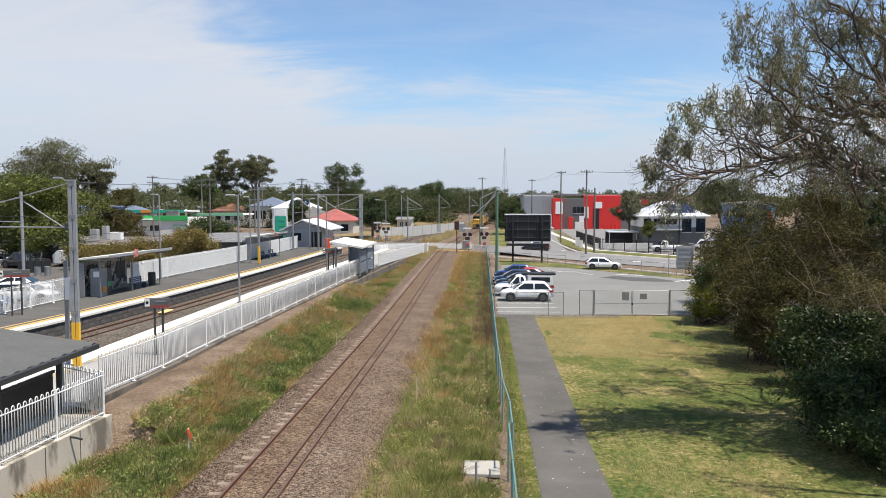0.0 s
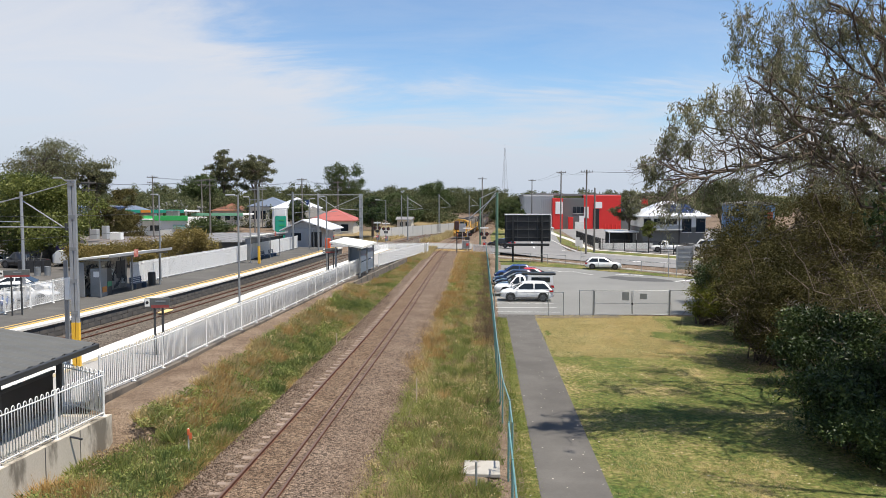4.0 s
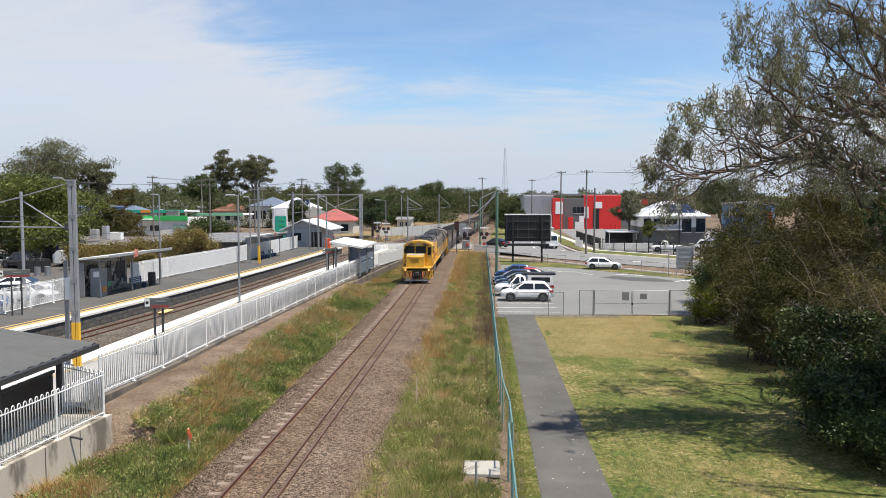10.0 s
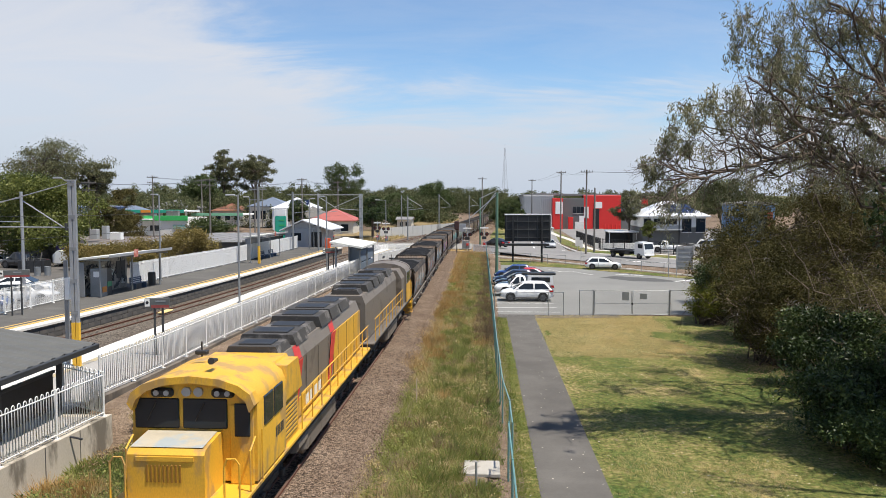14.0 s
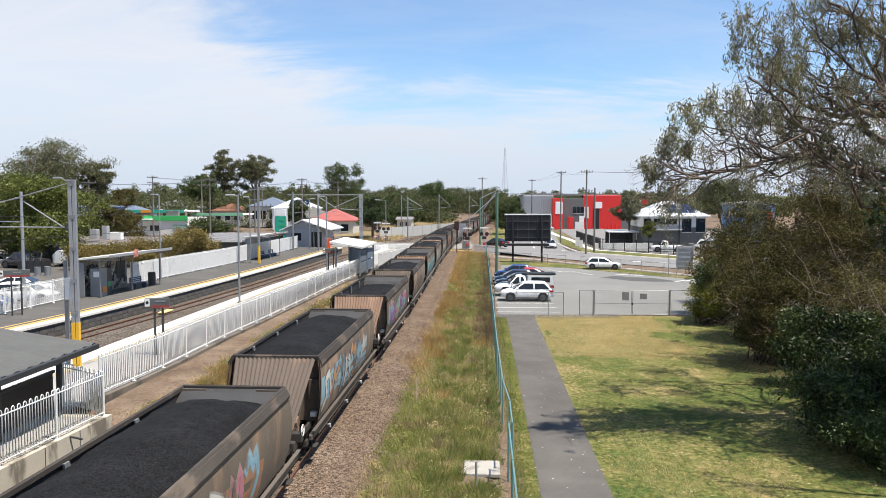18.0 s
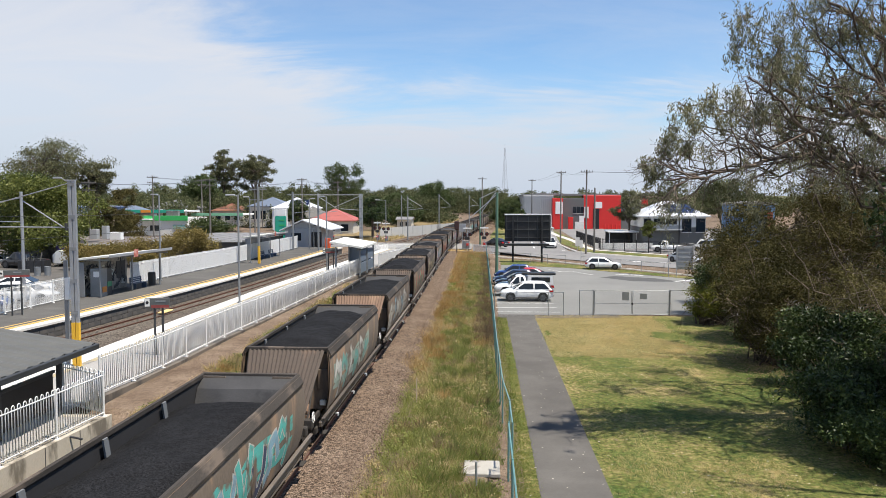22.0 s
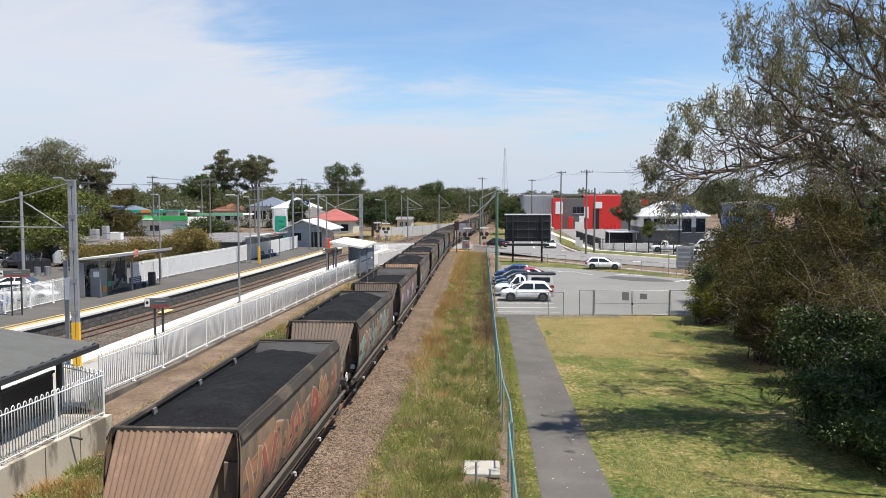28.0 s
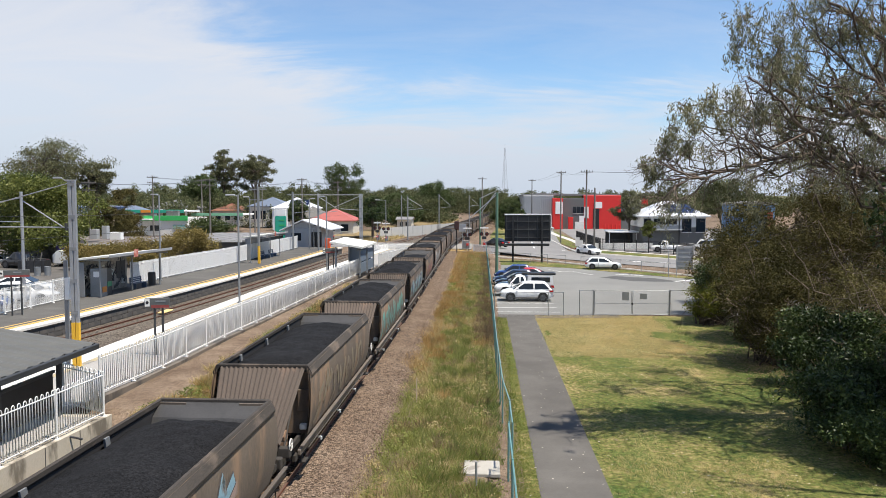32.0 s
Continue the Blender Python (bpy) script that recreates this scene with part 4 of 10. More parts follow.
def locomotive(grey=False):
    """Front at y = 0, running back along +y. The second one wears older, mostly grey paint."""
    coat = M_LOCO_G if grey else M_LOCO_Y
    tone = "grey" if grey else "yellow"
    lo = thing("locomotive", "mostly grey diesel locomotive with a yellow cab, running cab last" if grey else "yellow and grey diesel freight locomotive with red stripes", "locomotive", group="locomotives of the train")
    hw = 1.36
    fr = part("frame", Shape().box((0, LOCO_L / 2, 1.22), (2.5, LOCO_L - 1.2, 0.24), 0.03), M_UNDER, lo, "dark underframe")
    part("walkway", Shape().box((0, LOCO_L / 2, 1.385), (2.72, LOCO_L - 1.2, 0.10), 0.02), coat, fr, tone + " walkway edge")
    part("fuel_tank", Shape().box((0, 8.9, 0.72), (2.3, 4.2, 0.8), 0.15), M_LOCO_G, lo, "dusty grey fuel tank")
    for sx in (-1, 1):
        part("air_tank", Shape().rod((sx * 1.05, 5.6, 0.95), (sx * 1.05, 6.6, 0.95), 0.2, n=10), M_LOCO_G, lo)
    for y in (3.3, LOCO_L - 3.3):
        bogie(lo, y, wheel_r=0.48, axles=3, base=3.4)
    nose = part("nose", Shape().prism([(0.55, 1.43), (0.55, 2.40), (0.66, 2.50), (1.62, 2.60), (1.62, 1.43)], -1.0, 0.60, "x"), M_LOCO_Y, lo, "yellow short nose")
    part("nose_top", Shape().add([(-0.98, 0.66, 2.525), (0.53, 0.66, 2.525), (0.53, 1.5, 2.61), (-0.98, 1.5, 2.61)], [(0, 1, 2, 3)]), mat("worn_nose_plate", (0.40, 0.35, 0.26), 0.7, 0, 0.2, 2, 0.05, 40, (0.30, 0.33, 0.33), 0.5, 1.3), nose, "worn pale top plate", fix=False)
    dk = mat("louvre_shadow", (0.25, 0.12, 0.01), 0.6, 0, 0.1, 3, 0, 40)
    for k in range(9):
        part("louvre", Shape().box((-0.58 + 0.085 * k, 0.545, 2.02), (0.045, 0.03, 0.36), 0.008), dk, nose)
    part("nose_panel", Shape().box((-0.22, 0.54, 2.32), (1.2, 0.025, 0.1), 0.005), M_LOCO_Y, nose)
    arch = [(-hw, 1.5), (-hw, 3.18), (-1.27, 3.42), (-1.02, 3.60), (-0.62, 3.73), (0, 3.79), (0.62, 3.73), (1.02, 3.60), (1.27, 3.42), (hw, 3.18), (hw, 1.5)]
    cab = part("cab", Shape().prism(arch, 1.62, 3.9), coat, lo, tone + " cab with arched roof", True)
    cab.data.set_sharp_from_angle(angle=radians(40))
    if grey:
        for sx in (-1, 1):
            part("cab_side", Shape().box((sx * (hw + 0.004), 2.76, 1.98), (0.02, 2.26, 1.08), 0.004), M_LOCO_Y, cab, "yellow lower cab side")
    part("cab_visor", Shape().prism([(x * 1.01, z + 0.03) for x, z in arch[1:10]] + [(x * 0.93, z - 0.12) for x, z in arch[9:0:-1]], 1.36, 1.75), coat, cab)
    part("lamp_panel", Shape().prism([(-1.2, 3.30), (1.2, 3.30), (1.0, 3.55), (0.6, 3.66), (-0.6, 3.66), (-1.0, 3.55)], 1.55, 1.63), M_LOCO_Y, cab)
    for x0, x1 in ((-1.30, -0.33), (-0.25, 0.72)):
        ws = part("windscreen", Shape().box(((x0 + x1) / 2, 1.60, 2.96), (x1 - x0, 0.06, 0.66), 0.06), M_GLASS, cab, "dark windscreen")
        part("wiper", Shape().rod(((x0 + x1) / 2, 1.55, 3.2), ((x0 + x1) / 2 - 0.2, 1.55, 2.8), 0.012, n=4), M_BLACK, ws)
    door = part("cab_door", Shape().box((1.03, 1.605, 2.3), (0.52, 0.05, 1.72), 0.02), M_LOCO_Y, cab)
    part("door_window", Shape().box((1.05, 1.57, 2.84), (0.34, 0.04, 0.72), 0.05), M_GLASS, door, "dark cab door window")
    for sx in (-1, 1):
        for k in range(2):
            part("side_window", Shape().box((sx * hw, 2.45 + 0.78 * k, 2.9), (0.05, 0.7, 0.66), 0.04), M_GLASS, cab, "dark side window")
    for x in (-0.66, 0.66):
        hl = part("headlamp", Shape().box((x, 1.52, 3.43), (0.50, 0.12, 0.2), 0.06), M_BLACK, cab, "black lamp housing")
        for dx in (-0.11, 0.11):
            part("lamp", Shape().rod((x + dx, 1.47, 3.43), (x + dx, 1.44, 3.43), 0.06, n=12), M_GALV, hl)
    for dx in (-0.13, 0.13):
        part("headlamp", Shape().rod((dx, 1.58, 3.45), (dx, 1.48, 3.45), 0.10, n=12), M_GALV, cab, "round silver headlamp")
    hood = part("hood", Shape().prism([(-0.95, 1.43), (-0.95, 3.05), (-0.8, 3.42), (0.8, 3.42), (0.95, 3.05), (0.95, 1.43)], 4.6, LOCO_L - 0.9), M_LOCO_G, lo, "grey engine hood with roof hatches")
    part("cabinet", Shape().prism([(-1.25, 1.43), (-1.25, 3.0), (-0.95, 3.5), (0.95, 3.5), (1.25, 3.0), (1.25, 1.43)], 3.9, 5.5), coat, hood, tone + " equipment cabinet")
    part("scoop", Shape().prism([(4.0, 2.6), (4.2, 3.45), (5.3, 3.45), (5.7, 2.6)], 0.9, 1.32, "x"), coat, hood, tone + " bulging air intake")
    gr = part("intake_grille", Shape().box((1.255, 4.7, 2.0), (0.02, 1.3, 0.9), 0.005), M_LOCO_G, hood)
    for k in range(8):
        part("slat", Shape().box((1.27, 4.7, 1.62 + 0.11 * k), (0.02, 1.25, 0.05)), coat, gr)
    if not grey:
        part("hood_side", Shape().box((0.965, 8.0, 1.72), (0.03, 5.0, 0.55), 0.01), M_LOCO_Y, hood, "yellow lower hood doors")
        part("hood_rear", Shape().box((0.968, 14.1, 2.25), (0.03, 5.2, 1.6), 0.01), M_LOCO_Y, hood, "yellow rear hood doors")
        part("hood_rear", Shape().box((-0.968, 14.1, 2.25), (0.03, 5.2, 1.6), 0.01), M_LOCO_Y, hood, "yellow rear hood doors")
        for k in range(4):
            part("lettering", Shape().box((0.985, 7.6 + 0.55 * k, 1.72), (0.008, 0.36, 0.34), 0.003), M_WHITE_D, hood, "pale lettering as a bar")
    for ya in (5.8, 10.4):
        part("stripe", Shape().prism([(ya, 1.45), (ya + 0.45, 1.45), (ya + 1.35, 3.05), (ya + 0.7, 3.05)], 0.985, 1.0, "x"), M_LOCO_R, hood, "red slanted stripe")
        part("stripe", Shape().add([(0.955, ya + 0.7, 3.06), (0.955, ya + 1.35, 3.06), (0.806, ya + 1.5, 3.43), (0.806, ya + 0.85, 3.43)], [(0, 1, 2, 3)]), M_LOCO_R, hood, "red slanted stripe", fix=False)
    for k in range(7):
        part("door_gap", Shape().box((0.987, 6.0 + 1.55 * k, 2.25), (0.006, 0.03, 1.55)), M_UNDER, hood)
    for k, (y, ln, w, h) in enumerate(((6.2, 1.2, 1.5, 0.22), (7.7, 1.4, 1.7, 0.3), (9.3, 1.3, 1.5, 0.22), (10.9, 1.5, 1.75, 0.34), (12.6, 1.5, 1.75, 0.34), (14.4, 1.6, 1.7, 0.3), (15.9, 0.9, 1.3, 0.2))):
        hb = part("roof_hatch", Shape().prism([(-w / 2, 3.4), (-w / 2 + 0.12, 3.42 + h), (w / 2 - 0.12, 3.42 + h), (w / 2, 3.4)], y - ln / 2, y + ln / 2), M_LOCO_ROOF, hood, "sooty roof hatch")
        part("grille", Shape().box((0, y, 3.43 + h), (w * 0.6, ln * 0.6, 0.05), 0.02), M_BLACK, hb)
    pilot = part("pilot", Shape().prism([(-1.15, 0.28), (1.15, 0.28), (1.3, 0.75), (1.3, 1.12), (-1.3, 1.12), (-1.3, 0.75)], 0.46, 0.58), M_LOCO_Y, lo, "yellow front plate hung with hoses")
    part("coupler_pocket", Shape().prism([(-0.45, 0.30), (0.45, 0.30), (0.52, 0.72), (0.45, 1.08), (-0.45, 1.08), (-0.52, 0.72)], 0.44, 0.47), M_UNDER, pilot, "dark coupler pocket")
    for sx in (-1, 1):
        part("corner_plate", Shape().prism([(sx * 0.5, 0.5), (sx * 1.25, 0.42), (sx * 1.3, 0.75), (sx * 1.3, 1.12), (sx * 0.8, 1.12)], 0.43, 0.459), M_LOCO_Y, pilot, "yellow striped corner plate")
    part("front_platform", Shape().box((0, 0.62, 1.36), (2.66, 0.55, 0.1), 0.02), M_LOCO_Y, pilot)
    for sx in (-1, 1):
        for j in range(2):
            part("chevron", Shape().prism([(sx * (0.62 + 0.36 * j), 0.56), (sx * (0.74 + 0.36 * j), 0.56), (sx * (0.86 + 0.36 * j), 1.02), (sx * (0.74 + 0.36 * j), 1.02)], 0.412, 0.428), M_CHEVRON, pilot, "red chevron")
        part("marker_lamp", Shape().box((sx * 1.08, 0.36, 1.2), (0.28, 0.14, 0.24), 0.03), M_LOCO_Y, pilot)
        part("ditch_lamp", Shape().rod((sx * 1.08, 0.30, 1.2), (sx * 1.08, 0.275, 1.2), 0.065, n=12), M_LAMPGLASS if not grey else M_GALV, pilot, "warm lit lamp" if not grey else "")
        for j in range(3):
            part("hose", Shape().pipe([(sx * (0.32 + 0.16 * j), 0.42, 0.95), (sx * (0.36 + 0.16 * j), 0.15, 0.72), (sx * (0.32 + 0.14 * j), 0.1, 0.48), (sx * (0.2 + 0.14 * j), 0.2, 0.42)], 0.026, 6), M_DKSTEEL if j != 1 else M_LOCO_R, pilot, "hanging brake hose")
        for z in (0.45, 0.75, 1.05):
            part("footstep", Shape().box((sx * 1.28, 0.85, z), (0.25, 0.5, 0.03)), M_LOCO_Y, lo)
        part("step_frame", Shape().rod((sx * 1.38, 0.6, 0.4), (sx * 1.38, 0.6, 1.3), 0.02, n=5).rod((sx * 1.38, 1.1, 0.4), (sx * 1.38, 1.1, 1.3), 0.02, n=5), M_LOCO_Y, lo)
        part("handrail", Shape().pipe([(sx * 1.33, 0.5, 1.3), (sx * 1.33, 0.5, 2.25), (sx * 1.25, 0.5, 2.36), (sx * 1.08, 0.5, 2.36), (sx * 1.02, 0.5, 2.2), (sx * 1.02, 0.5, 1.4)], 0.022, 6), M_LOCO_Y, lo)
        part("handrail", Shape().pipe([(sx * 1.33, 1.2, 1.3), (sx * 1.33, 1.2, 2.3), (sx * 1.33, 1.55, 2.5)], 0.022, 6), M_LOCO_Y, lo)
        part("grab_rail", Shape().rod((sx * (hw + 0.06), 1.75, 1.5), (sx * (hw + 0.06), 1.75, 2.6), 0.02, n=5), M_LOCO_Y, cab)
        rl = part("railing", Shape().rod((sx * 1.33, 5.6, 2.4), (sx * 1.33, LOCO_L - 1.0, 2.4), 0.022, n=5).rod((sx * 1.33, 5.6, 1.95), (sx * 1.33, LOCO_L - 1.0, 1.95), 0.018, n=5), M_LOCO_Y, lo, "yellow walkway railing")
        for y in np.arange(5.6, LOCO_L - 0.9, 1.2):
            part("stanchion", Shape().rod((sx * 1.33, y, 1.42), (sx * 1.33, y, 2.4), 0.02, n=5), M_LOCO_Y, rl)
    part("coupler", Shape().box((0, 0.25, 0.85), (0.3, 0.5, 0.3), 0.06).box((0, 0.02, 0.85), (0.42, 0.25, 0.4), 0.08), M_UNDER, pilot)
    part("rail_guard", Shape().box((0, 0.3, 0.22), (2.3, 0.06, 0.12), 0.01).box((0, 0.3, 0.36), (2.0, 0.05, 0.05)).box((-0.6, 0.3, 0.3), (0.06, 0.05, 0.2)).box((0.6, 0.3, 0.3), (0.06, 0.05, 0.2)), M_GALV_D, pilot, "grey rail guard")
    part("horn", Shape().rod((0.25, 2.3, 3.98), (0.25, 1.95, 4.02), 0.04, 0.08, 8), M_DKSTEEL, cab)
    part("aerial", Shape().rod((-0.35, 3.0, 3.9), (-0.35, 3.0, 4.25), 0.02, n=6).box((-0.35, 3.0, 4.0), (0.3, 0.12, 0.1), 0.02), M_DKSTEEL, cab)
    for k in range(5):
        part("number_bar", Shape().box((hw + 0.004, 3.05 + 0.14 * k, 2.15), (0.008, 0.09, 0.24)), M_CHARCOAL, cab)
    return lo


def train_front(t):
    """Where the train's head stands along the line: about 14 m/s, slowing evenly from 14 s on."""
    if t <= 14:
        return 14.7 + 13.75 * (14 - t)
    u = t - 14
    return 14.7 - 14.12 * u + 0.0635 * u * u


def on_track(y, length):
    """Pose of a vehicle whose front coupler is at y and which is that long."""
    a, b = y + 0.2 * length, y + 0.8 * length
    pa, pb = Vector((track_x(a), a, 0)), Vector((track_x(b), b, 0))
    d = (pb - pa).normalized()
    p = pa - d * 0.2 * length
    return Matrix.Translation(p) @ pose(0, 0, 0, 0, 0, math.degrees(math.atan2(-d.x, d.y)))


TRAIN = []                                        # vehicle, distance behind the leading coupler, length, turned end for end
lead = locomotive()
TRAIN.append((lead, -0.45, LOCO_L, False))
TRAIN.append((locomotive(True), LOCO_L - 0.75, LOCO_L, True))
VIEW_SHIFT = (-1.1, -1.35, -1.35, -0.4, -0.3, -0.55, -0.65, -0.55, -0.5, -0.4, -0.35, -0.3, -0.1)   # shifts of the leading wagons, set to fit the camera's view
WHT, TEAL, PINK, CYAN, ORNG, PURP, NAVY, GREY, REDD, GRN, RUST = (0.46, 0.45, 0.41), (0.13, 0.32, 0.28), (0.40, 0.16, 0.20), (0.20, 0.33, 0.40), (0.42, 0.23, 0.11), (0.20, 0.11, 0.24), (0.04, 0.05, 0.10), (0.25, 0.235, 0.21), (0.33, 0.08, 0.06), (0.14, 0.27, 0.14), (0.30, 0.15, 0.085)
VTEAL, VPURP, VPINK, VORNG = (0.08, 0.36, 0.32), (0.20, 0.07, 0.28), (0.45, 0.08, 0.20), (0.52, 0.24, 0.07)
# cloud, outline and fills of the paintings along the train; None where there is no such layer
SPRAY = {0: (RUST, GREY, CYAN, WHT), 1: (RUST, GREY, CYAN, WHT, PINK), 2: (CYAN, NAVY, WHT, ORNG, CYAN), 3: (VTEAL, WHT, VPURP, VPURP, VPINK, VORNG), 4: (None, None, (0.20, 0.155, 0.115)), 5: (VTEAL, WHT, CYAN, VTEAL, NAVY), 6: ((0.26, 0.32, 0.27), GREY, WHT, TEAL), 7: ((0.34, 0.31, 0.26), (0.10, 0.09, 0.085), (0.40, 0.38, 0.33), (0.30, 0.27, 0.23), CYAN), 8: (None, REDD, GRN, REDD), 9: (None, None, (0.27, 0.23, 0.14)), 10: (PINK, NAVY, WHT, CYAN, VTEAL), 11: (RUST, (0.42, 0.30, 0.22), RUST, REDD), 12: ((0.26, 0.25, 0.22), WHT, TEAL, RUST, GREY), 13: (GREY, NAVY, WHT, VPINK, TEAL), 14: ((0.30, 0.22, 0.19), (0.08, 0.07, 0.07), WHT, RUST, CYAN), 15: (None, None, (0.21, 0.17, 0.12)), 16: (None, GREY, TEAL), 17: (TEAL, WHT, NAVY, CYAN), 18: (None, GREY, ORNG, PINK), 19: (GREY, NAVY, WHT)}
first = [wagon(q) for q in range(4)]
fill = [0, 3, 0, 1, 2, 1, 0, 2, 3, 0, 2, 0, 3, 1, 0, 2, 0, 3, 1, 2]
rng = random.Random(11)
for k in range(40):
    q = fill[k % len(fill)]
    w = first[q] if q not in fill[:k] and k < 20 and first[q].name not in [v[0].name for v in TRAIN] else copy_thing(first[q], pose(0, 0, 0))
    TRAIN.append((w, 2 * LOCO_L + PITCH_W * k + (VIEW_SHIFT[k] if k < len(VIEW_SHIFT) else 0.0), PITCH_W, False))
for k, (w, o, ln, turned) in enumerate(TRAIN[2:]):
    if k in SPRAY:
        graffiti(w, rng, SPRAY[k], rng.uniform(1.9, 2.6), rng.uniform(6.5, 9.0), 1.12, 1.3)
    if k in (3, 5, 7, 11, 14):                      # paler, rustier slope sheets
        for e in w.children:
            if e.name.startswith("end_sheet"):
                e.data = RUSTY_END[e.data.name] if e.data.name in RUSTY_END else e.data
# ---- right of the line: path, car park, road ----
def sheet(pts, z):
    """A flat polygon; pts are (x, y) or (x, y, z)."""
    return Shape().add([(p[0], p[1], p[2] if len(p) > 2 else z) for p in pts], [tuple(range(len(pts)))])


def ribbon(line, half, z):
    """A flat strip of that half width along (x, y) points."""
    return Shape().sweep([(x, y, z) for x, y in line], [(-half, 0), (0, 0.02), (half, 0)], False)


path = setting("path", Shape().sweep([(2.65, y, -0.87) for y in (-10, 5, 15, 25, 35, 45, 52, 54.6)], [(-1.02, 0), (-0.5, 0.012), (0.5, 0.012), (1.02, 0)], False), M_PATH, "grey bitumen footpath through the lawn", "footpath", fix=False)
part("path_joint", sheet([(1.0, 54.4), (9.9, 55.2), (9.9, 56.4), (0.9, 56.4)], -0.868), M_PATH, path, fix=False)
carpark = setting("carpark", sheet([(0.8, 56.3), (40, 57.5), (40, 68), (23, 82), (10.5, 96), (0.8, 101)], -0.872), M_ASPH, "pale grey asphalt car park", "car park", fix=False)
M_PATCH = groundmat("fresh_asphalt_patch", ((0.075, 0.075, 0.075), (0.095, 0.095, 0.093), (0.11, 0.11, 0.108)), 0.3, 50.0, 0.2, 0.01)
part("patch", sheet([(12.6, 84.5), (15.5, 80.5), (20.5, 80.0), (18.5, 83.6), (14.5, 86)], -0.866), M_PATCH, carpark, "darker asphalt patch", fix=False)
M_LINE = mat("white_road_line", (0.70, 0.69, 0.66), 0.7, 0, 0.15, 2, 0.1, 60)


def line_on(parent, a, b, w=0.12, z=-0.86, m=M_LINE):
    a, b = Vector((*a, z)), Vector((*b, z))
    d = (b - a).normalized()
    r = Vector((d.y, -d.x, 0)) * w / 2
    part("road_line", Shape().add([a - r, b - r, b + r, a + r], [(0, 1, 2, 3)]), m, parent, "white painted line", fix=False)


for y in (57.6, 60.0, 62.6, 65.9, 68.5, 71.1, 73.7, 76.3):
    line_on(carpark, (0.95, y), (5.7, y + 0.06))
line_on(carpark, (10.4, 91.5), (12.3, 87.0))
line_on(carpark, (7.9, 93.5), (9.0, 91))
line_on(carpark, (8.9, 91.0), (11.2, 90.6))
line_on(carpark, (15.0, 88.0), (17.8, 86.6), 0.3)
line_on(carpark, (19.8, 80.5), (22.2, 82.2), 0.4)

ROAD = [(-95, 160), (-60, 146), (-30, 135), (-14, 130), (-4, 128), (6, 124.5), (14, 117), (22, 107.5), (34, 94), (60, 66)]
road = setting("road", Shape().sweep([(x, y, -0.18 if x < 3 else -0.18 - 0.68 * min(1, (x - 3) / 6)) for x, y in ROAD], [(-6.2, 0), (0, 0.05), (6.2, 0)], False), M_ROAD, "pale grey asphalt road over the level crossing", "road", fix=False)
side = setting("road", Shape().sweep([(9.5, 126, -0.862), (9.6, 140, -0.862), (11.5, 170, -0.862), (14.0, 205, -0.86), (17, 250, -0.8)], [(-5.4, 0), (0, 0.04), (4.6, 0)], False), M_ROAD, "pale grey asphalt side street", "road", fix=False)
setting("grass_verge", sheet([(0.9, 101.2), (10.6, 96.2), (23, 82.3), (23.5, 84.6), (12.0, 101.0), (0.9, 112.5)], -0.868), M_LAWN, "strip of green and dry grass along the road", "verge", fix=False)
setting("grass_verge", sheet([(16.4, 124.5), (29.5, 108.6), (48, 89), (50, 93), (32.5, 113), (19.5, 131), (16.5, 150), (15.2, 150)], -0.866), M_LAWN, "mown grass verge by the kerb", "verge", fix=False)
kerb = Shape().sweep([(14.4, 240, -0.86), (14.0, 190, -0.86), (14.3, 150, -0.86), (14.6, 134, -0.86), (15.2, 126.5, -0.86), (17.2, 122.3, -0.86), (29.8, 107.4, -0.86), (46, 90, -0.86)], [(-0.12, 0), (-0.12, 0.13), (0.12, 0.13), (0.2, 0)])
setting("kerb", kerb, M_CONC_L, "pale concrete kerb", "kerb")
setting("kerb", Shape().sweep([(1.0, 113.2, -0.7), (7, 109.5, -0.86), (12.3, 101.8, -0.86), (24, 85.5, -0.86), (40, 68, -0.86)], [(-0.1, 0), (-0.1, 0.12), (0.1, 0.12), (0.16, 0)]), M_CONC_L, "pale concrete kerb", "kerb")
setting("footway", Shape().sweep([(17.5, 245, -0.83), (17.5, 190, -0.83), (18.6, 160, -0.83), (18.2, 140, -0.83), (19.0, 131, -0.83), (33, 113.6, -0.83), (50, 95, -0.83)], [(-0.7, 0), (0, 0.01), (0.7, 0)], False), M_CONC_L, "pale concrete footway", "footpath", fix=False)
for a, b in (((8.8, 133), (8.9, 139)), ((9.2, 146), (9.6, 156)), ((10.3, 163), (11, 176)), ((19.2, 108.5), (23, 104))):
    line_on(road, a, b, 0.25, -0.80)
line_on(road, (11.2, 130.2), (13.4, 128.2), 0.6, -0.80)
line_on(road, (20.4, 106), (24.6, 103.6), 0.7, -0.80)
setting("yard", sheet([(19.9, 133), (34, 117), (60, 92), (75, 150), (75, 231), (22, 231), (19.6, 165)], -0.874), M_ROAD, "grey asphalt yard in front of the warehouse", "yard", fix=False)
setting("grass_verge", sheet([(15.0, 150), (17.5, 150), (19.4, 165), (19.6, 228), (14.6, 228)], -0.869), M_LAWN, "grass strip beside the side street", "verge", fix=False)
setting("grass_verge", sheet([(1.0, 136), (4.0, 133), (4.6, 165), (7.4, 205), (9, 240), (4, 240), (1.5, 180)], -0.6), M_LAWN, "grass strip between side street and line", "verge", fix=False)
M_XING = mat("crossing_panel", (0.24, 0.23, 0.21), 0.85, 0, 0.15, 1, 0.15, 40)
xing = setting("level_crossing", sheet([(-22, 124.5, -0.02), (-2, 119.5, -0.02), (-2, 134.5, -0.02), (-22, 138, -0.02)], 0), M_XING, "paved level crossing between the rails", "level crossing", fix=False)
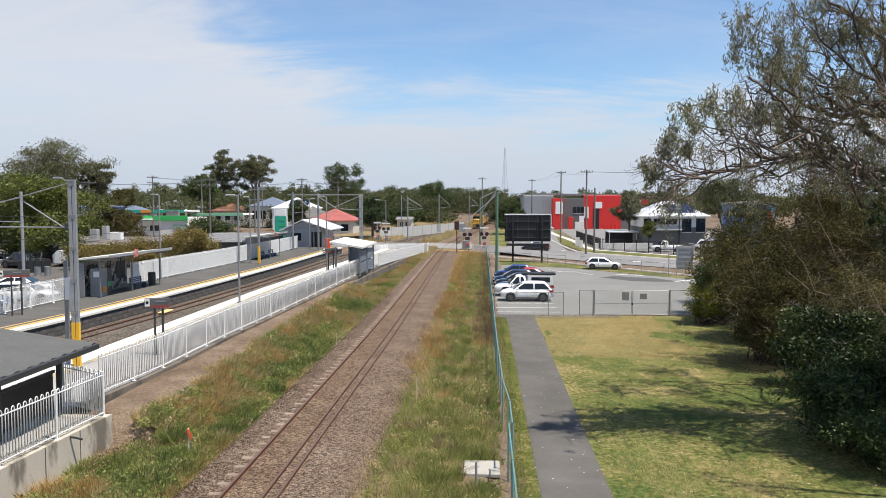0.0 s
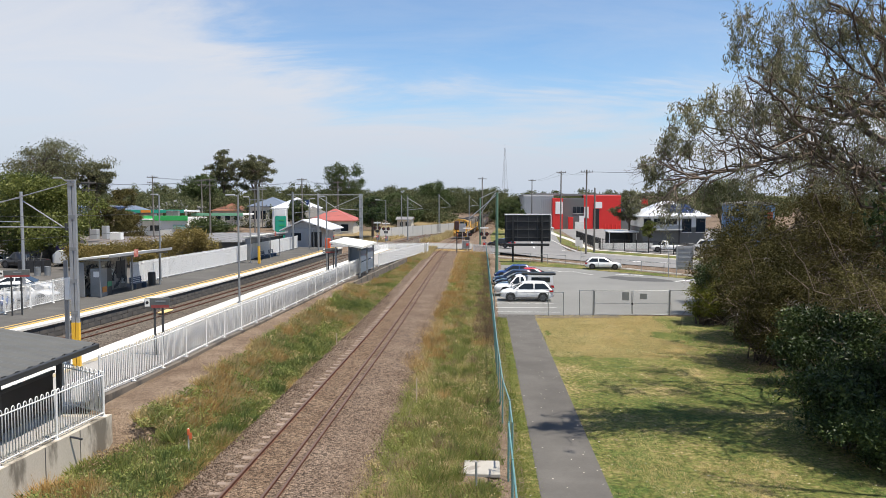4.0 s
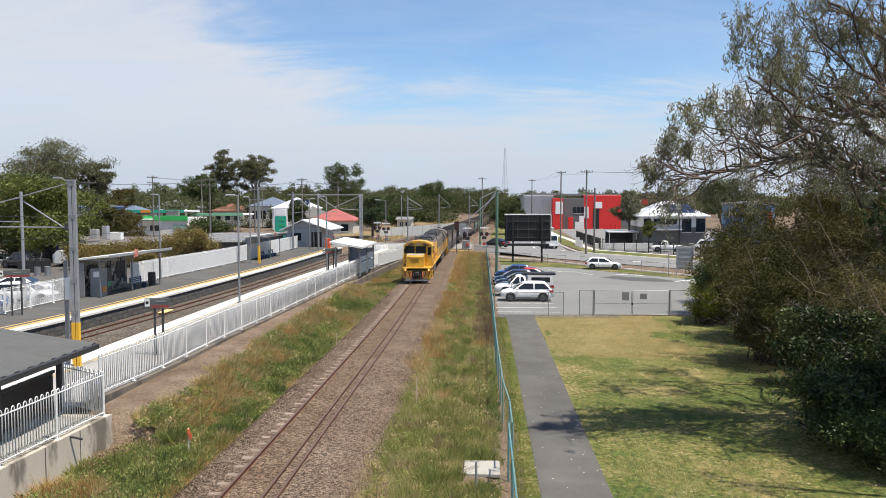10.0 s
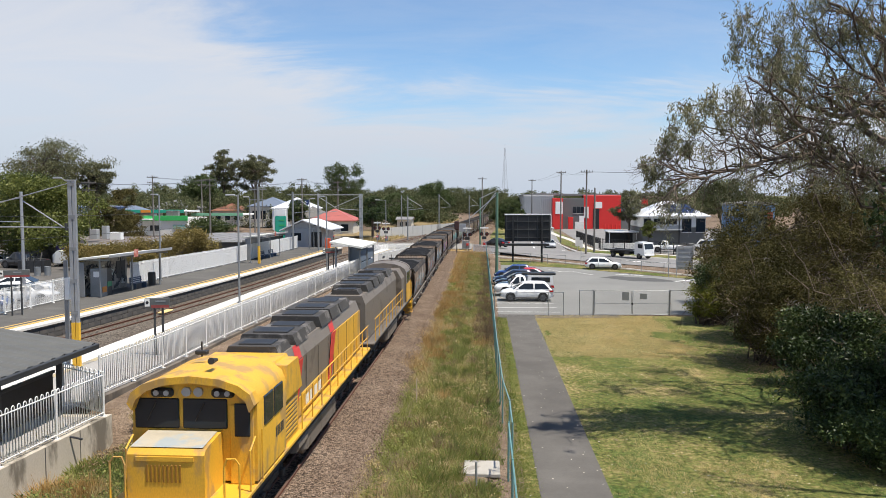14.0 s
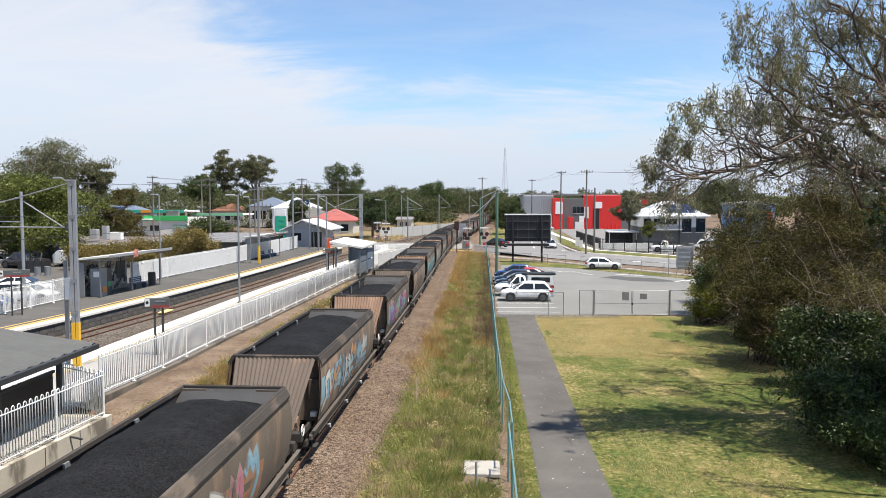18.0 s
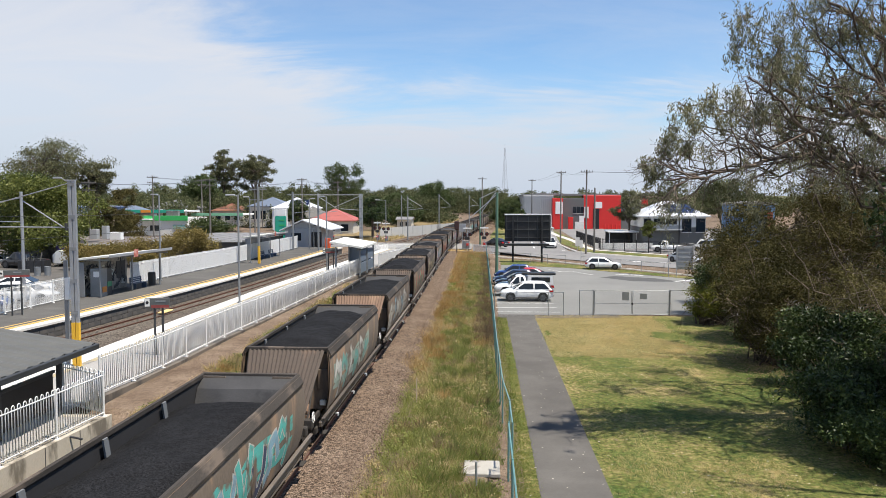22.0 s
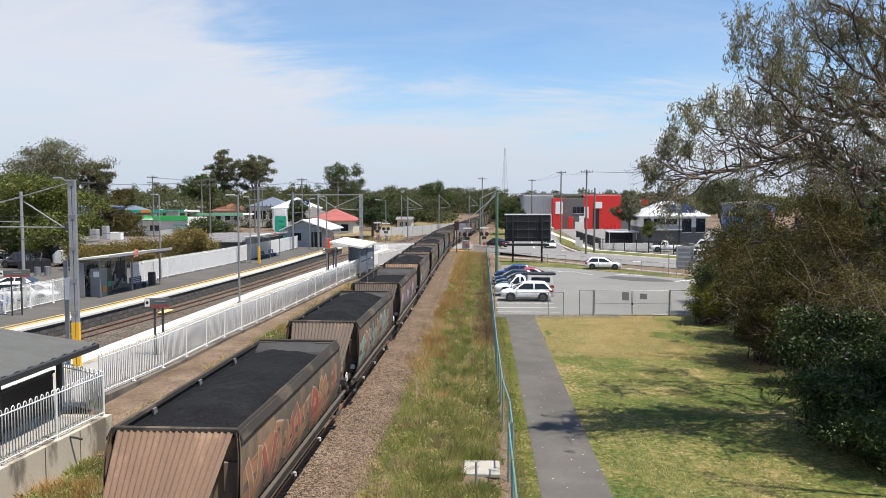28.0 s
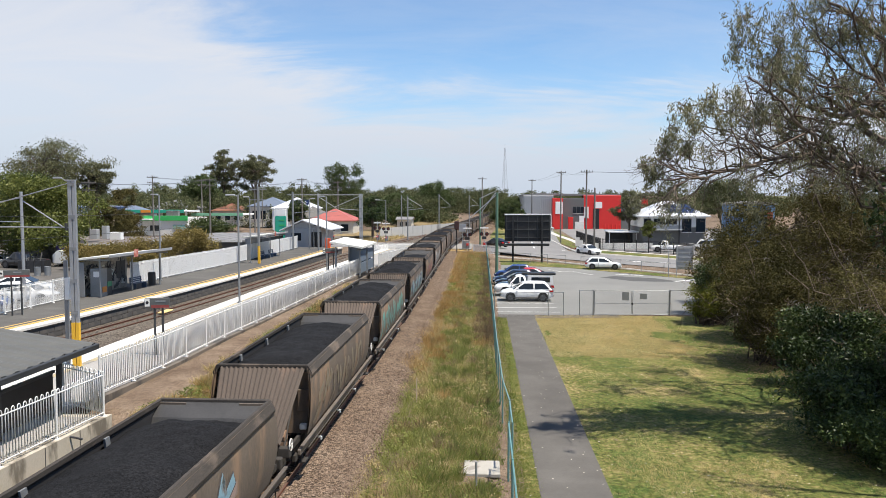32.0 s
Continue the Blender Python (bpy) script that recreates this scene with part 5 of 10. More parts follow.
for y0, sl in ((115.4, 0.0), (117.2, 0.02)):
    part("stop_line", sheet([(-10.2, y0 + 0.9, 0.012), (-1.2, y0 - 0.8, 0.012), (-1.2, y0 - 0.35, 0.012), (-10.2, y0 + 1.35, 0.012)], 0), M_YELLOW, xing, "yellow hatched line on the crossing", fix=False)
M_FENCEG = mat("teal_fence_coating", (0.13, 0.27, 0.27), 0.5, 0.2, 0.15, 2, 0.05, 60)
M_FENCES = mat("grey_fence_steel", (0.30, 0.31, 0.31), 0.5, 0.5, 0.15, 2, 0.05, 60)


def chain_wire(a, b, z0, z1, step, w):
    """Diagonal wires of a chain-link panel between two points of the plan."""
    a, b = Vector((a[0], a[1], 0)), Vector((b[0], b[1], 0))
    d = b - a
    ln, h = d.length, z1 - z0
    d.normalize()
    s = Shape()
    n = int((ln + h) / step)
    for k in range(n):
        u = k * step
        for sg in (1, -1):
            u0, u1 = u - h, u
            lo, hi = max(0, -u0) if u0 < 0 else 0, h if u1 <= ln else h - (u1 - ln)
            if hi <= lo:
                continue
            p, q = u0 + lo, u0 + hi
            if sg < 0:
                p, q = ln - p, ln - q
            A, B = a + d * p + Vector((0, 0, z0 + lo)), a + d * q + Vector((0, 0, z0 + hi))
            o = d * w * 0.7
            s.add([A - o, A + o, B + o, B - o], [(0, 1, 2, 3)])
    return s


def wire_fence(label, pts, h, m, step=0.11, w=0.004, every=3.0, name="wire_fence"):
    f = tagged(new(name), label, "fence")
    post = Shape().rod((0, 0, 0), (0, 0, h + 0.05), 0.032, n=8).mesh("post", m)
    for a, b in zip(pts, pts[1:]):
        A, B = Vector(a), Vector(b)
        n = max(1, round((B - A).length / every))
        for k in range(n):
            p, q = A + (B - A) * k / n, A + (B - A) * (k + 1) / n
            part("post", post, None, f).matrix_basis = pose(*p)
            part("top_rail", Shape().rod(p + Vector((0, 0, h)), q + Vector((0, 0, h)), 0.025, n=6), m, f)
            tagged(part("wire_mesh", chain_wire(p, q, (p.z + q.z) / 2 + 0.04, (p.z + q.z) / 2 + h, step, w), m, f, fix=False), kind="stuff")
    part("post", post, None, f).matrix_basis = pose(*pts[-1])
    return f


wire_fence("teal coated chain-link fence along the railway", [(0.86, 22.6, -0.82), (0.86, 25.2, -0.82), (0.70, 28.2, -0.8), (0.62, 36, -0.78), (0.55, 60, -0.78), (0.45, 84, -0.75), (0.30, 108, -0.6)], 1.68, M_FENCEG)
wire_fence("teal coated chain-link fence, nearer leaf", [(0.73, 6.0, -0.82), (0.74, 22.4, -0.82)], 1.75, M_FENCEG)
wire_fence("low grey chain-link fence between car park and road", [(1.8, 107.0, -0.87), (10.6, 100.2, -0.87)], 1.25, M_FENCES, 0.2, 0.004, 2.6)
wire_fence("low grey chain-link fence by the car park entry", [(12.4, 99.0, -0.87), (22.6, 86.2, -0.87), (30, 78, -0.87)], 1.25, M_FENCES, 0.2, 0.004, 3.2)
wire_fence("grey wire fence at the car park's edge", [(0.75, 55.0, -0.88), (4.65, 55.6, -0.88), (5.75, 55.7, -0.88)], 1.75, M_FENCES, 0.12, 0.003, 4)
wire_fence("short piece of grey wire fence beside the gate", [(6.95, 56.0, -0.88), (7.95, 56.2, -0.88)], 1.85, M_FENCES, 0.12, 0.003, 4)
wire_fence("grey wire fence running on behind the bushes", [(13.55, 56.4, -0.88), (20, 56.8, -0.88)], 1.85, M_FENCES, 0.12, 0.003, 4)


def gate():
    g = thing("double_gate", "closed double gate of grey tube and chain-link wire", "gate")
    for x in (8.0, 13.5):
        part("gate_post", Shape().rod((x, 56.3, -0.88), (x, 56.3, 1.02), 0.05, n=10), M_GALV_D, g)
    for x0, x1 in ((8.07, 10.76), (10.84, 13.43)):
        lf = part("gate_leaf", Shape().pipe([(x0, 56.3, -0.78), (x0, 56.3, 0.9), (x0 + 0.08, 56.3, 0.97), (x1 - 0.08, 56.3, 0.97), (x1, 56.3, 0.9), (x1, 56.3, -0.78), (x0, 56.3, -0.78)], 0.024, 6), M_FENCES, g)
        part("mid_rail", Shape().rod((x0, 56.3, 0.02), (x1, 56.3, 0.02), 0.022, n=6), M_FENCES, lf)
        tagged(part("wire_mesh", chain_wire((x0, 56.3), (x1, 56.3), -0.76, 0.95, 0.12, 0.003), M_FENCES, lf, fix=False), kind="stuff")
    for x in (10.3, 11.6):
        part("notice", Shape().box((x, 56.26, 0.55), (0.5, 0.012, 0.42 if x > 11 else 0.6), 0.004), M_GALV_D, g, "grey notice plate")
    part("latch", Shape().box((10.8, 56.26, 0.0), (0.14, 0.06, 0.16), 0.02), M_DKSTEEL, g)


gate()


# ---- things beside the path ----
def slab():
    s = thing("concrete_lid", "pale concrete pit lid lying in the grass", "pit lid")
    part("lid", Shape().box((-0.05, 22.9, -0.635), (1.1, 1.2, 0.12), 0.02), mat("grey_lid_concrete", (0.36, 0.34, 0.30), 0.9, 0, 0.15, 2, 0.2, 60, (0.24, 0.22, 0.19), 0.4, 1.5), s)


slab()
M_STAKE = mat("pale_stake_wood", (0.58, 0.47, 0.33), 0.85, 0, 0.1, 4, 0.1, 60)
stk = thing("marker_post", "short grey steel marker post in the weeds", "post")
part("post", Shape().rod((-0.2, 20.8, -0.6), (-0.2, 20.8, 0.3), 0.035, n=8), M_GALV, stk)
for (x, y, h) in ((-2.62, 29.5, 1.0), (-7.9, 40.5, 0.8), (-9.3, 57.0, 0.7)):
    s = thing("survey_stake", "thin pale wooden stake in the grass", "stake")
    part("stake", Shape().box((x, y, -0.5 + h / 2), (0.045, 0.03, h + 0.2), 0.005), M_STAKE, s)
s = thing("survey_stake", "pale stake tied with an orange ribbon", "stake")
part("stake", Shape().box((-9.05, 22.7, 0.05), (0.04, 0.03, 0.95), 0.005), M_WHITE_D, s)
part("ribbon", Shape().box((-9.04, 22.67, 0.42), (0.07, 0.05, 0.2), 0.01).box((-8.98, 22.67, 0.3), (0.1, 0.01, 0.2)), mat("orange_ribbon", (0.75, 0.16, 0.06), 0.6), s, "orange ribbon")
s = thing("drink_bottle", "crushed blue plastic bottle on the bank", "bottle")
part("bottle", Shape().rod((-10.95, 19.85, -0.28), (-10.7, 20.0, -0.26), 0.05, n=8).rod((-10.7, 20.0, -0.26), (-10.63, 20.04, -0.25), 0.03, 0.02, 8), mat("blue_plastic", (0.03, 0.22, 0.5), 0.3), s)
s = thing("litter_sheet", "crumpled white scrap of plastic on the ballast", "litter")
part("scrap", Shape().grid([[(-7.7 + 0.06 * i, 27.4 + 0.08 * j, -0.28 + 0.03 * ((i * j + i) % 3)) for i in range(5)] for j in range(3)]), M_WHITE, s, fix=False)


# ---- billboard seen from behind ----
def billboard():
    b = thing("billboard", "large black billboard back on two dark posts", "billboard")
    y = 104.6
    for x in (3.9, 7.8):
        part("post", Shape().box((x, y, 2.3), (0.26, 0.3, 6.5), 0.03), M_BLACK, b)
    pn = part("panel", Shape().box((5.9, y + 0.35, 3.78), (6.2, 0.14, 3.64), 0.03), M_BLACK, b, "black back of the panel")
    part("cap", Shape().box((5.9, y + 0.36, 5.63), (6.3, 0.3, 0.16), 0.03), M_WHITE, pn, "white top flashing")
    part("cap", Shape().box((9.05, y + 0.36, 3.8), (0.1, 0.3, 3.6), 0.02), M_WHITE, pn, "white side flashing")
    for z in (2.5, 3.6, 4.7):
        part("stringer", Shape().box((5.9, y + 0.22, z), (6.1, 0.1, 0.12), 0.01), M_CHARCOAL, pn)
    for x in (3.0, 4.5, 6.0, 7.2, 8.8):
        part("stud", Shape().box((x, y + 0.25, 3.78), (0.08, 0.06, 3.5)), M_CHARCOAL, pn)
    part("catwalk", Shape().box((5.9, y - 0.1, 1.55), (5.8, 0.7, 0.32), 0.03), M_BLACK, b, "dark catwalk beam")


billboard()


def lattice_sign():
    s = thing("road_sign", "back of a large grey road sign on two posts", "sign")
    for x in (21.3, 23.05):
        part("post", Shape().rod((x, 86, -0.9), (x, 86, 2.6), 0.06, n=8), M_GALV, s)
    p = part("plate", Shape().box((22.2, 86.1, 1.2), (1.75, 0.04, 2.6), 0.01), M_GALV, s, "plain grey sheet back")
    for z in (0.2, 0.7, 1.2, 1.7, 2.2):
        part("brace", Shape().box((22.2, 86.05, z), (1.75, 0.05, 0.06)), M_GALV_D, p)
    part("post", Shape().rod((20.3, 85.5, -0.9), (20.3, 85.5, 2.4), 0.05, n=8), M_GALV, s)


lattice_sign()


# ---- cars ----
def paint(name, c, rough=0.25):
    mt = mat(name, c, rough, 0, 0.04, 1.5, 0, 60)
    mt.node_tree.nodes["Principled BSDF"].inputs["Coat Weight"].default_value = 0.6
    mt.node_tree.nodes["Principled BSDF"].inputs["Coat Roughness"].default_value = 0.08
    return mt


P_WHITE = paint("white_car_paint", (0.78, 0.78, 0.77))
P_NAVY = paint("navy_car_paint", (0.012, 0.022, 0.05))
P_BLACK = paint("black_car_paint", (0.012, 0.012, 0.014))
P_BLUE = paint("blue_car_paint", (0.02, 0.05, 0.16))
P_RED = paint("red_car_paint", (0.40, 0.02, 0.03))
P_SILVER = paint("silver_car_paint", (0.42, 0.44, 0.46), 0.3)
M_TAIL = mat("red_lamp_lens", (0.4, 0.01, 0.01), 0.2, 0, 0.05, 2, 0, 60)
M_HEADL = mat("clear_lamp_lens", (0.6, 0.62, 0.63), 0.1, 0, 0.05, 2, 0, 60)


CARS = {  # belt height, ground clearance, rear and front foot of the cabin, rear and front of its roof (shares of half the length), bonnet end height, wheel radius
    "hatch": (0.90, 0.20, -0.95, 0.50, -0.66, 0.06, 0.66, 0.33), "suv": (1.00, 0.26, -0.96, 0.50, -0.70, 0.10, 0.78, 0.36),
    "sedan": (0.90, 0.18, -0.80, 0.48, -0.36, 0.08, 0.64, 0.33), "ute": (1.05, 0.34, -0.10, 0.52, -0.02, 0.24, 0.88, 0.40), "van": (1.12, 0.24, -0.97, 0.72, -0.93, 0.42, 0.85, 0.35)}


def car(label, pnt, at, L=4.4, W=1.8, H=1.5, style="hatch", category="car", group=""):
    """x runs forward; the origin lies on the ground under the middle."""
    c = thing("car", label, category, at, group)
    hl, hw = L / 2, W / 2
    belt, cl, xr, xf, xr2, xf2, nose, r = CARS[style]
    xr, xf, xr2, xf2 = xr * hl, xf * hl, xr2 * hl, xf2 * hl
    tail = belt - 0.06 if style != "sedan" else belt
    st = [(-hl, 0.78, cl + 0.24, tail - 0.22), (-hl + 0.05, 0.86, cl + 0.14, tail - 0.06), (-hl + 0.22, 0.95, cl + 0.04, tail + 0.02), (-hl * 0.6, 1.0, cl, belt + 0.02), (-hl * 0.2, 0.985, cl, belt + 0.01), (hl * 0.2, 0.985, cl, belt - 0.01), (xf, 1.0, cl, belt - 0.03), (hl * 0.74, 0.985, cl, (belt + nose) / 2 + 0.05), (hl - 0.22, 0.93, cl + 0.02, nose + 0.05), (hl - 0.06, 0.82, cl + 0.06, nose - 0.04), (hl, 0.70, cl + 0.12, nose - 0.18)]
    rows = []
    for x, k, zb, zt in st:
        w, h = hw * k, zt - zb
        half = [(w * 0.90, zb), (w * 0.97, zb + h * 0.14), (w, zb + h * 0.45), (w * 0.985, zb + h * 0.72), (w * 0.93, zt - 0.03), (w * 0.80, zt), (w * 0.4, zt + 0.025)]
        rows.append([(x, y, z) for y, z in half] + [(x, 0, zt + 0.03)] + [(x, -y, z) for y, z in half[::-1]] + [(x, w * 0.90, zb)])
    s = Shape().grid(rows)
    n = len(rows[0]) - 1
    s.add(rows[0][:-1], [tuple(range(n))]).add(rows[-1][:-1], [tuple(range(n))])
    body = part("body", s, pnt, c, smooth=True)
    # cabin: side planes lean in from belt to roof
    bw, tw, top = hw * 0.93, hw * 0.74, H - 0.05

    def lean(h):
        return bw + (tw - bw) * h
    cab = []
    for x, h in ((xr, 0.0), (xr + (xr2 - xr) * 0.5, 0.55), (xr2 - 0.04, 0.93), (xr2 + 0.18, 0.99), ((xr2 + xf2) / 2, 1.03), (xf2 - 0.12, 1.0), (xf2 + 0.06, 0.92), (xf2 + (xf - xf2) * 0.5, 0.52), (xf, 0.0)):
        z = belt - 0.03 + (top - belt + 0.03) * h
        y = lean(min(1, h))
        cab.append([(x, -bw, belt - 0.03), (x, -y, z), (x, -y * 0.86, z + 0.045 * min(1, h * 2)), (x, 0, z + 0.07 * min(1, h * 2)), (x, y * 0.86, z + 0.045 * min(1, h * 2)), (x, y, z), (x, bw, belt - 0.03)])
    part("roof", Shape().grid(cab), pnt, c, smooth=True)

    def pane(name, corners, out):
        vs = [Vector(p) for p in corners]
        part(name, Shape().add([p + Vector(out) for p in vs] + [p for p in vs], [(0, 1, 2, 3), (0, 4, 5, 1), (1, 5, 6, 2), (2, 6, 7, 3), (3, 7, 4, 0)]), M_GLASS, c, "dark glass", fix=False)

    def at_side(x, h, sy):
        return (x, sy * lean(h), belt - 0.03 + (top - belt + 0.03) * h)
    h0, h1 = 0.12, 0.88
    rear = [xr + (xr2 - xr) * h + 0.16 for h in (h0, h1)]
    fore = [xf + (xf2 - xf) * h - 0.12 for h in (h0, h1)]
    mid = (rear[1] + fore[1]) / 2 + 0.02
    quarter = style in ("suv", "hatch", "van") and mid - rear[0] > 1.5
    for sy in (-1, 1):
        o = (0, sy * 0.02, 0.008)
        pane("side_window", [at_side(mid + 0.05, h0, sy), at_side(fore[0], h0, sy), at_side(fore[1], h1, sy), at_side(mid + 0.05, h1, sy)], o)
        if style != "ute" or "crew" in label:
            a = [rear[0] + 0.52, rear[1] + 0.30] if quarter else rear
            pane("side_window", [at_side(a[0], h0, sy), at_side(mid - 0.05, h0, sy), at_side(mid - 0.05, h1, sy), at_side(a[1], h1, sy)], o)
            if quarter:
                pane("quarter_window", [at_side(rear[0] + 0.1, h0 + 0.1, sy), at_side(a[0] - 0.08, h0 + 0.04, sy), at_side(a[1] - 0.08, h1, sy), at_side(rear[1] + 0.02, h1, sy)], o)
        part("door_seam", Shape().box((mid, sy * hw * 0.994, (belt + cl) / 2 + 0.05), (0.012, 0.012, (belt - cl) * 0.75)), M_BLACK, body)
        part("door_handle", Shape().box((mid - 0.2, sy * hw * 1.0, belt - 0.13), (0.18, 0.03, 0.035), 0.01).box((mid + 0.75, sy * hw * 1.0, belt - 0.13), (0.18, 0.03, 0.035), 0.01), pnt, body)
        part("sill", Shape().box((0, sy * hw * 0.95, cl + 0.05), (L * 0.5, 0.06, 0.12), 0.02), M_BLACK, body, "black sill trim")
        part("headlight", Shape().prism([(hl - 0.50, nose + 0.03), (hl - 0.10, nose - 0.03), (hl - 0.04, nose - 0.15), (hl - 0.34, nose - 0.12)], sy * hw * 0.60, sy * hw * 0.885), M_HEADL, c)
        part("tail_light", Shape().prism([(-hl - 0.01, tail - 0.22), (-hl + 0.02, tail - 0.02), (-hl + 0.34, tail - 0.02), (-hl + 0.22, tail - 0.18)], sy * hw * 0.52, sy * hw * 0.965), M_TAIL, c)
        part("mirror", Shape().box((fore[0] - 0.12, sy * (hw + 0.07), belt + 0.07), (0.13, 0.22, 0.14), 0.05), pnt, c)
    pane("windscreen", [(xf - 0.06, -bw * 0.9, belt + 0.04), (xf - 0.06, bw * 0.9, belt + 0.04), (xf2 + 0.10, tw * 0.9, top - 0.07), (xf2 + 0.10, -tw * 0.9, top - 0.07)], (0.05, 0, 0.05))
    if style != "ute":
        pane("rear_window", [(xr + 0.06, -bw * 0.86, belt + 0.08), (xr + 0.06, bw * 0.86, belt + 0.08), (xr2 - 0.02, tw * 0.88, top - 0.08), (xr2 - 0.02, -tw * 0.88, top - 0.08)], (-0.04, 0, 0.045))
    else:
        if "canopy" in label:
            cp = part("canopy", Shape().prism([(-hl + 0.06, belt - 0.02), (-hl + 0.14, H - 0.02), (-hl * 0.12, H + 0.01), (-hl * 0.10, belt - 0.02)], -bw, bw, "y"), pnt, c)
            for sy in (-1, 1):
                part("side_window", Shape().box((-hl * 0.55, sy * bw, (belt + H) / 2 + 0.03), (hl * 0.62, 0.02, (H - belt) * 0.55), 0.008), M_GLASS, cp, "dark glass")
        else:
            part("tray_cover", Shape().box((-hl * 0.53, 0, belt + 0.01), (hl * 0.8, bw * 1.7, 0.06), 0.02), M_CHARCOAL, c)
    for x in (-hl * 0.61, hl * 0.62):
        for sy in (-1, 1):
            part("wheel_arch", Shape().rod((x, sy * (hw - 0.25), r + 0.02), (x, sy * (hw + 0.004), r + 0.02), r + 0.055, n=20), M_BLACK, c)
            wh = part("wheel", Shape().rod((x, sy * (hw - 0.2), r), (x, sy * (hw + 0.016), r), r, n=20), M_TYRE, c)
            part("rim", Shape().rod((x, sy * (hw + 0.008), r), (x, sy * (hw + 0.024), r), r * 0.68, r * 0.6, 14), M_RIM, wh)
    part("grille", Shape().box((hl - 0.03, 0, (nose + cl) / 2 - 0.02), (0.08, W * 0.5, (nose - cl) * 0.42), 0.03), M_BLACK, c)
    part("bumper", Shape().box((-hl + 0.03, 0, cl + 0.2), (0.12, W * 0.7, 0.2), 0.04), M_BLACK, c)
    part("number_plate", Shape().box((-hl - 0.035, 0, cl + 0.42), (0.02, 0.38, 0.12), 0.004), M_WHITE_D, c)
    return c


GP = "cars in the car park"
G = -0.868
car("white compact SUV parked nose to the fence", P_WHITE, pose(3.55, 64.5, G, 0, 0, 180), 4.37, 1.81, 1.62, "suv", group=GP)
ute = car("white crew-cab utility with a white canopy and roof rack", P_WHITE, pose(3.5, 67.9, G, 0, 0, 180), 5.2, 1.86, 1.85, "ute", group=GP)
part("roof_rack", Shape().box((-1.3, 0, 2.02), (2.9, 1.35, 0.06), 0.02).box((-1.3, -0.6, 1.94), (2.9, 0.06, 0.12)).box((-1.3, 0.6, 1.94), (2.9, 0.06, 0.12)), M_BLACK, ute, "black roof rack")
car("navy hatchback parked in the row", P_NAVY, pose(3.4, 71.0, G, 0, 0, 180), 4.6, 1.8, 1.5, "hatch", group=GP)
car("black sedan parked in the row", P_BLACK, pose(3.3, 73.9, G, 0, 0, 180), 4.7, 1.8, 1.46, "sedan", group=GP)
car("dark blue hatchback parked in the row", P_NAVY, pose(3.0, 76.9, G, 0, 0, 180), 4.3, 1.78, 1.5, "hatch", group=GP)
car("red sedan parked in the row", P_RED, pose(4.4, 79.8, G, 0, 0, 180), 4.6, 1.8, 1.45, "sedan", group=GP)
car("blue hatchback at the end of the row", P_BLUE, pose(3.2, 83.0, G, 0, 0, 180), 4.2, 1.76, 1.5, "hatch", group=GP)
car("white hatchback parked by itself near the road", P_WHITE, pose(14.6, 94.9, G, 0, 0, -6), 4.4, 1.8, 1.45, "hatch", group=GP)

# ---- vehicles on the road ----
ROUTE = [(17.0, 250), (14.3, 205), (12.6, 170), (11.8, 150), (11.6, 138), (11.9, 132), (13.2, 126.5), (16.2, 121), (20.0, 115.2), (24.0, 109.4), (30, 102.5), (44, 87), (70, 58)]
CUM = [0.0]
for p, q in zip(ROUTE, ROUTE[1:]):
    CUM.append(CUM[-1] + math.dist(p, q))


def route_at(s):
    for k in range(len(ROUTE) - 1):
        if s <= CUM[k + 1] or k == len(ROUTE) - 2:
            u = (s - CUM[k]) / (CUM[k + 1] - CUM[k])
            return ROUTE[k][0] + (ROUTE[k + 1][0] - ROUTE[k][0]) * u, ROUTE[k][1] + (ROUTE[k + 1][1] - ROUTE[k][1]) * u


def on_route(s, half=1.4):
    (xa, ya), (xb, yb) = route_at(s - half), route_at(s + half)
    return pose((xa + xb) / 2, (ya + yb) / 2, -0.815, 0, 0, math.degrees(math.atan2(yb - ya, xb - xa)))


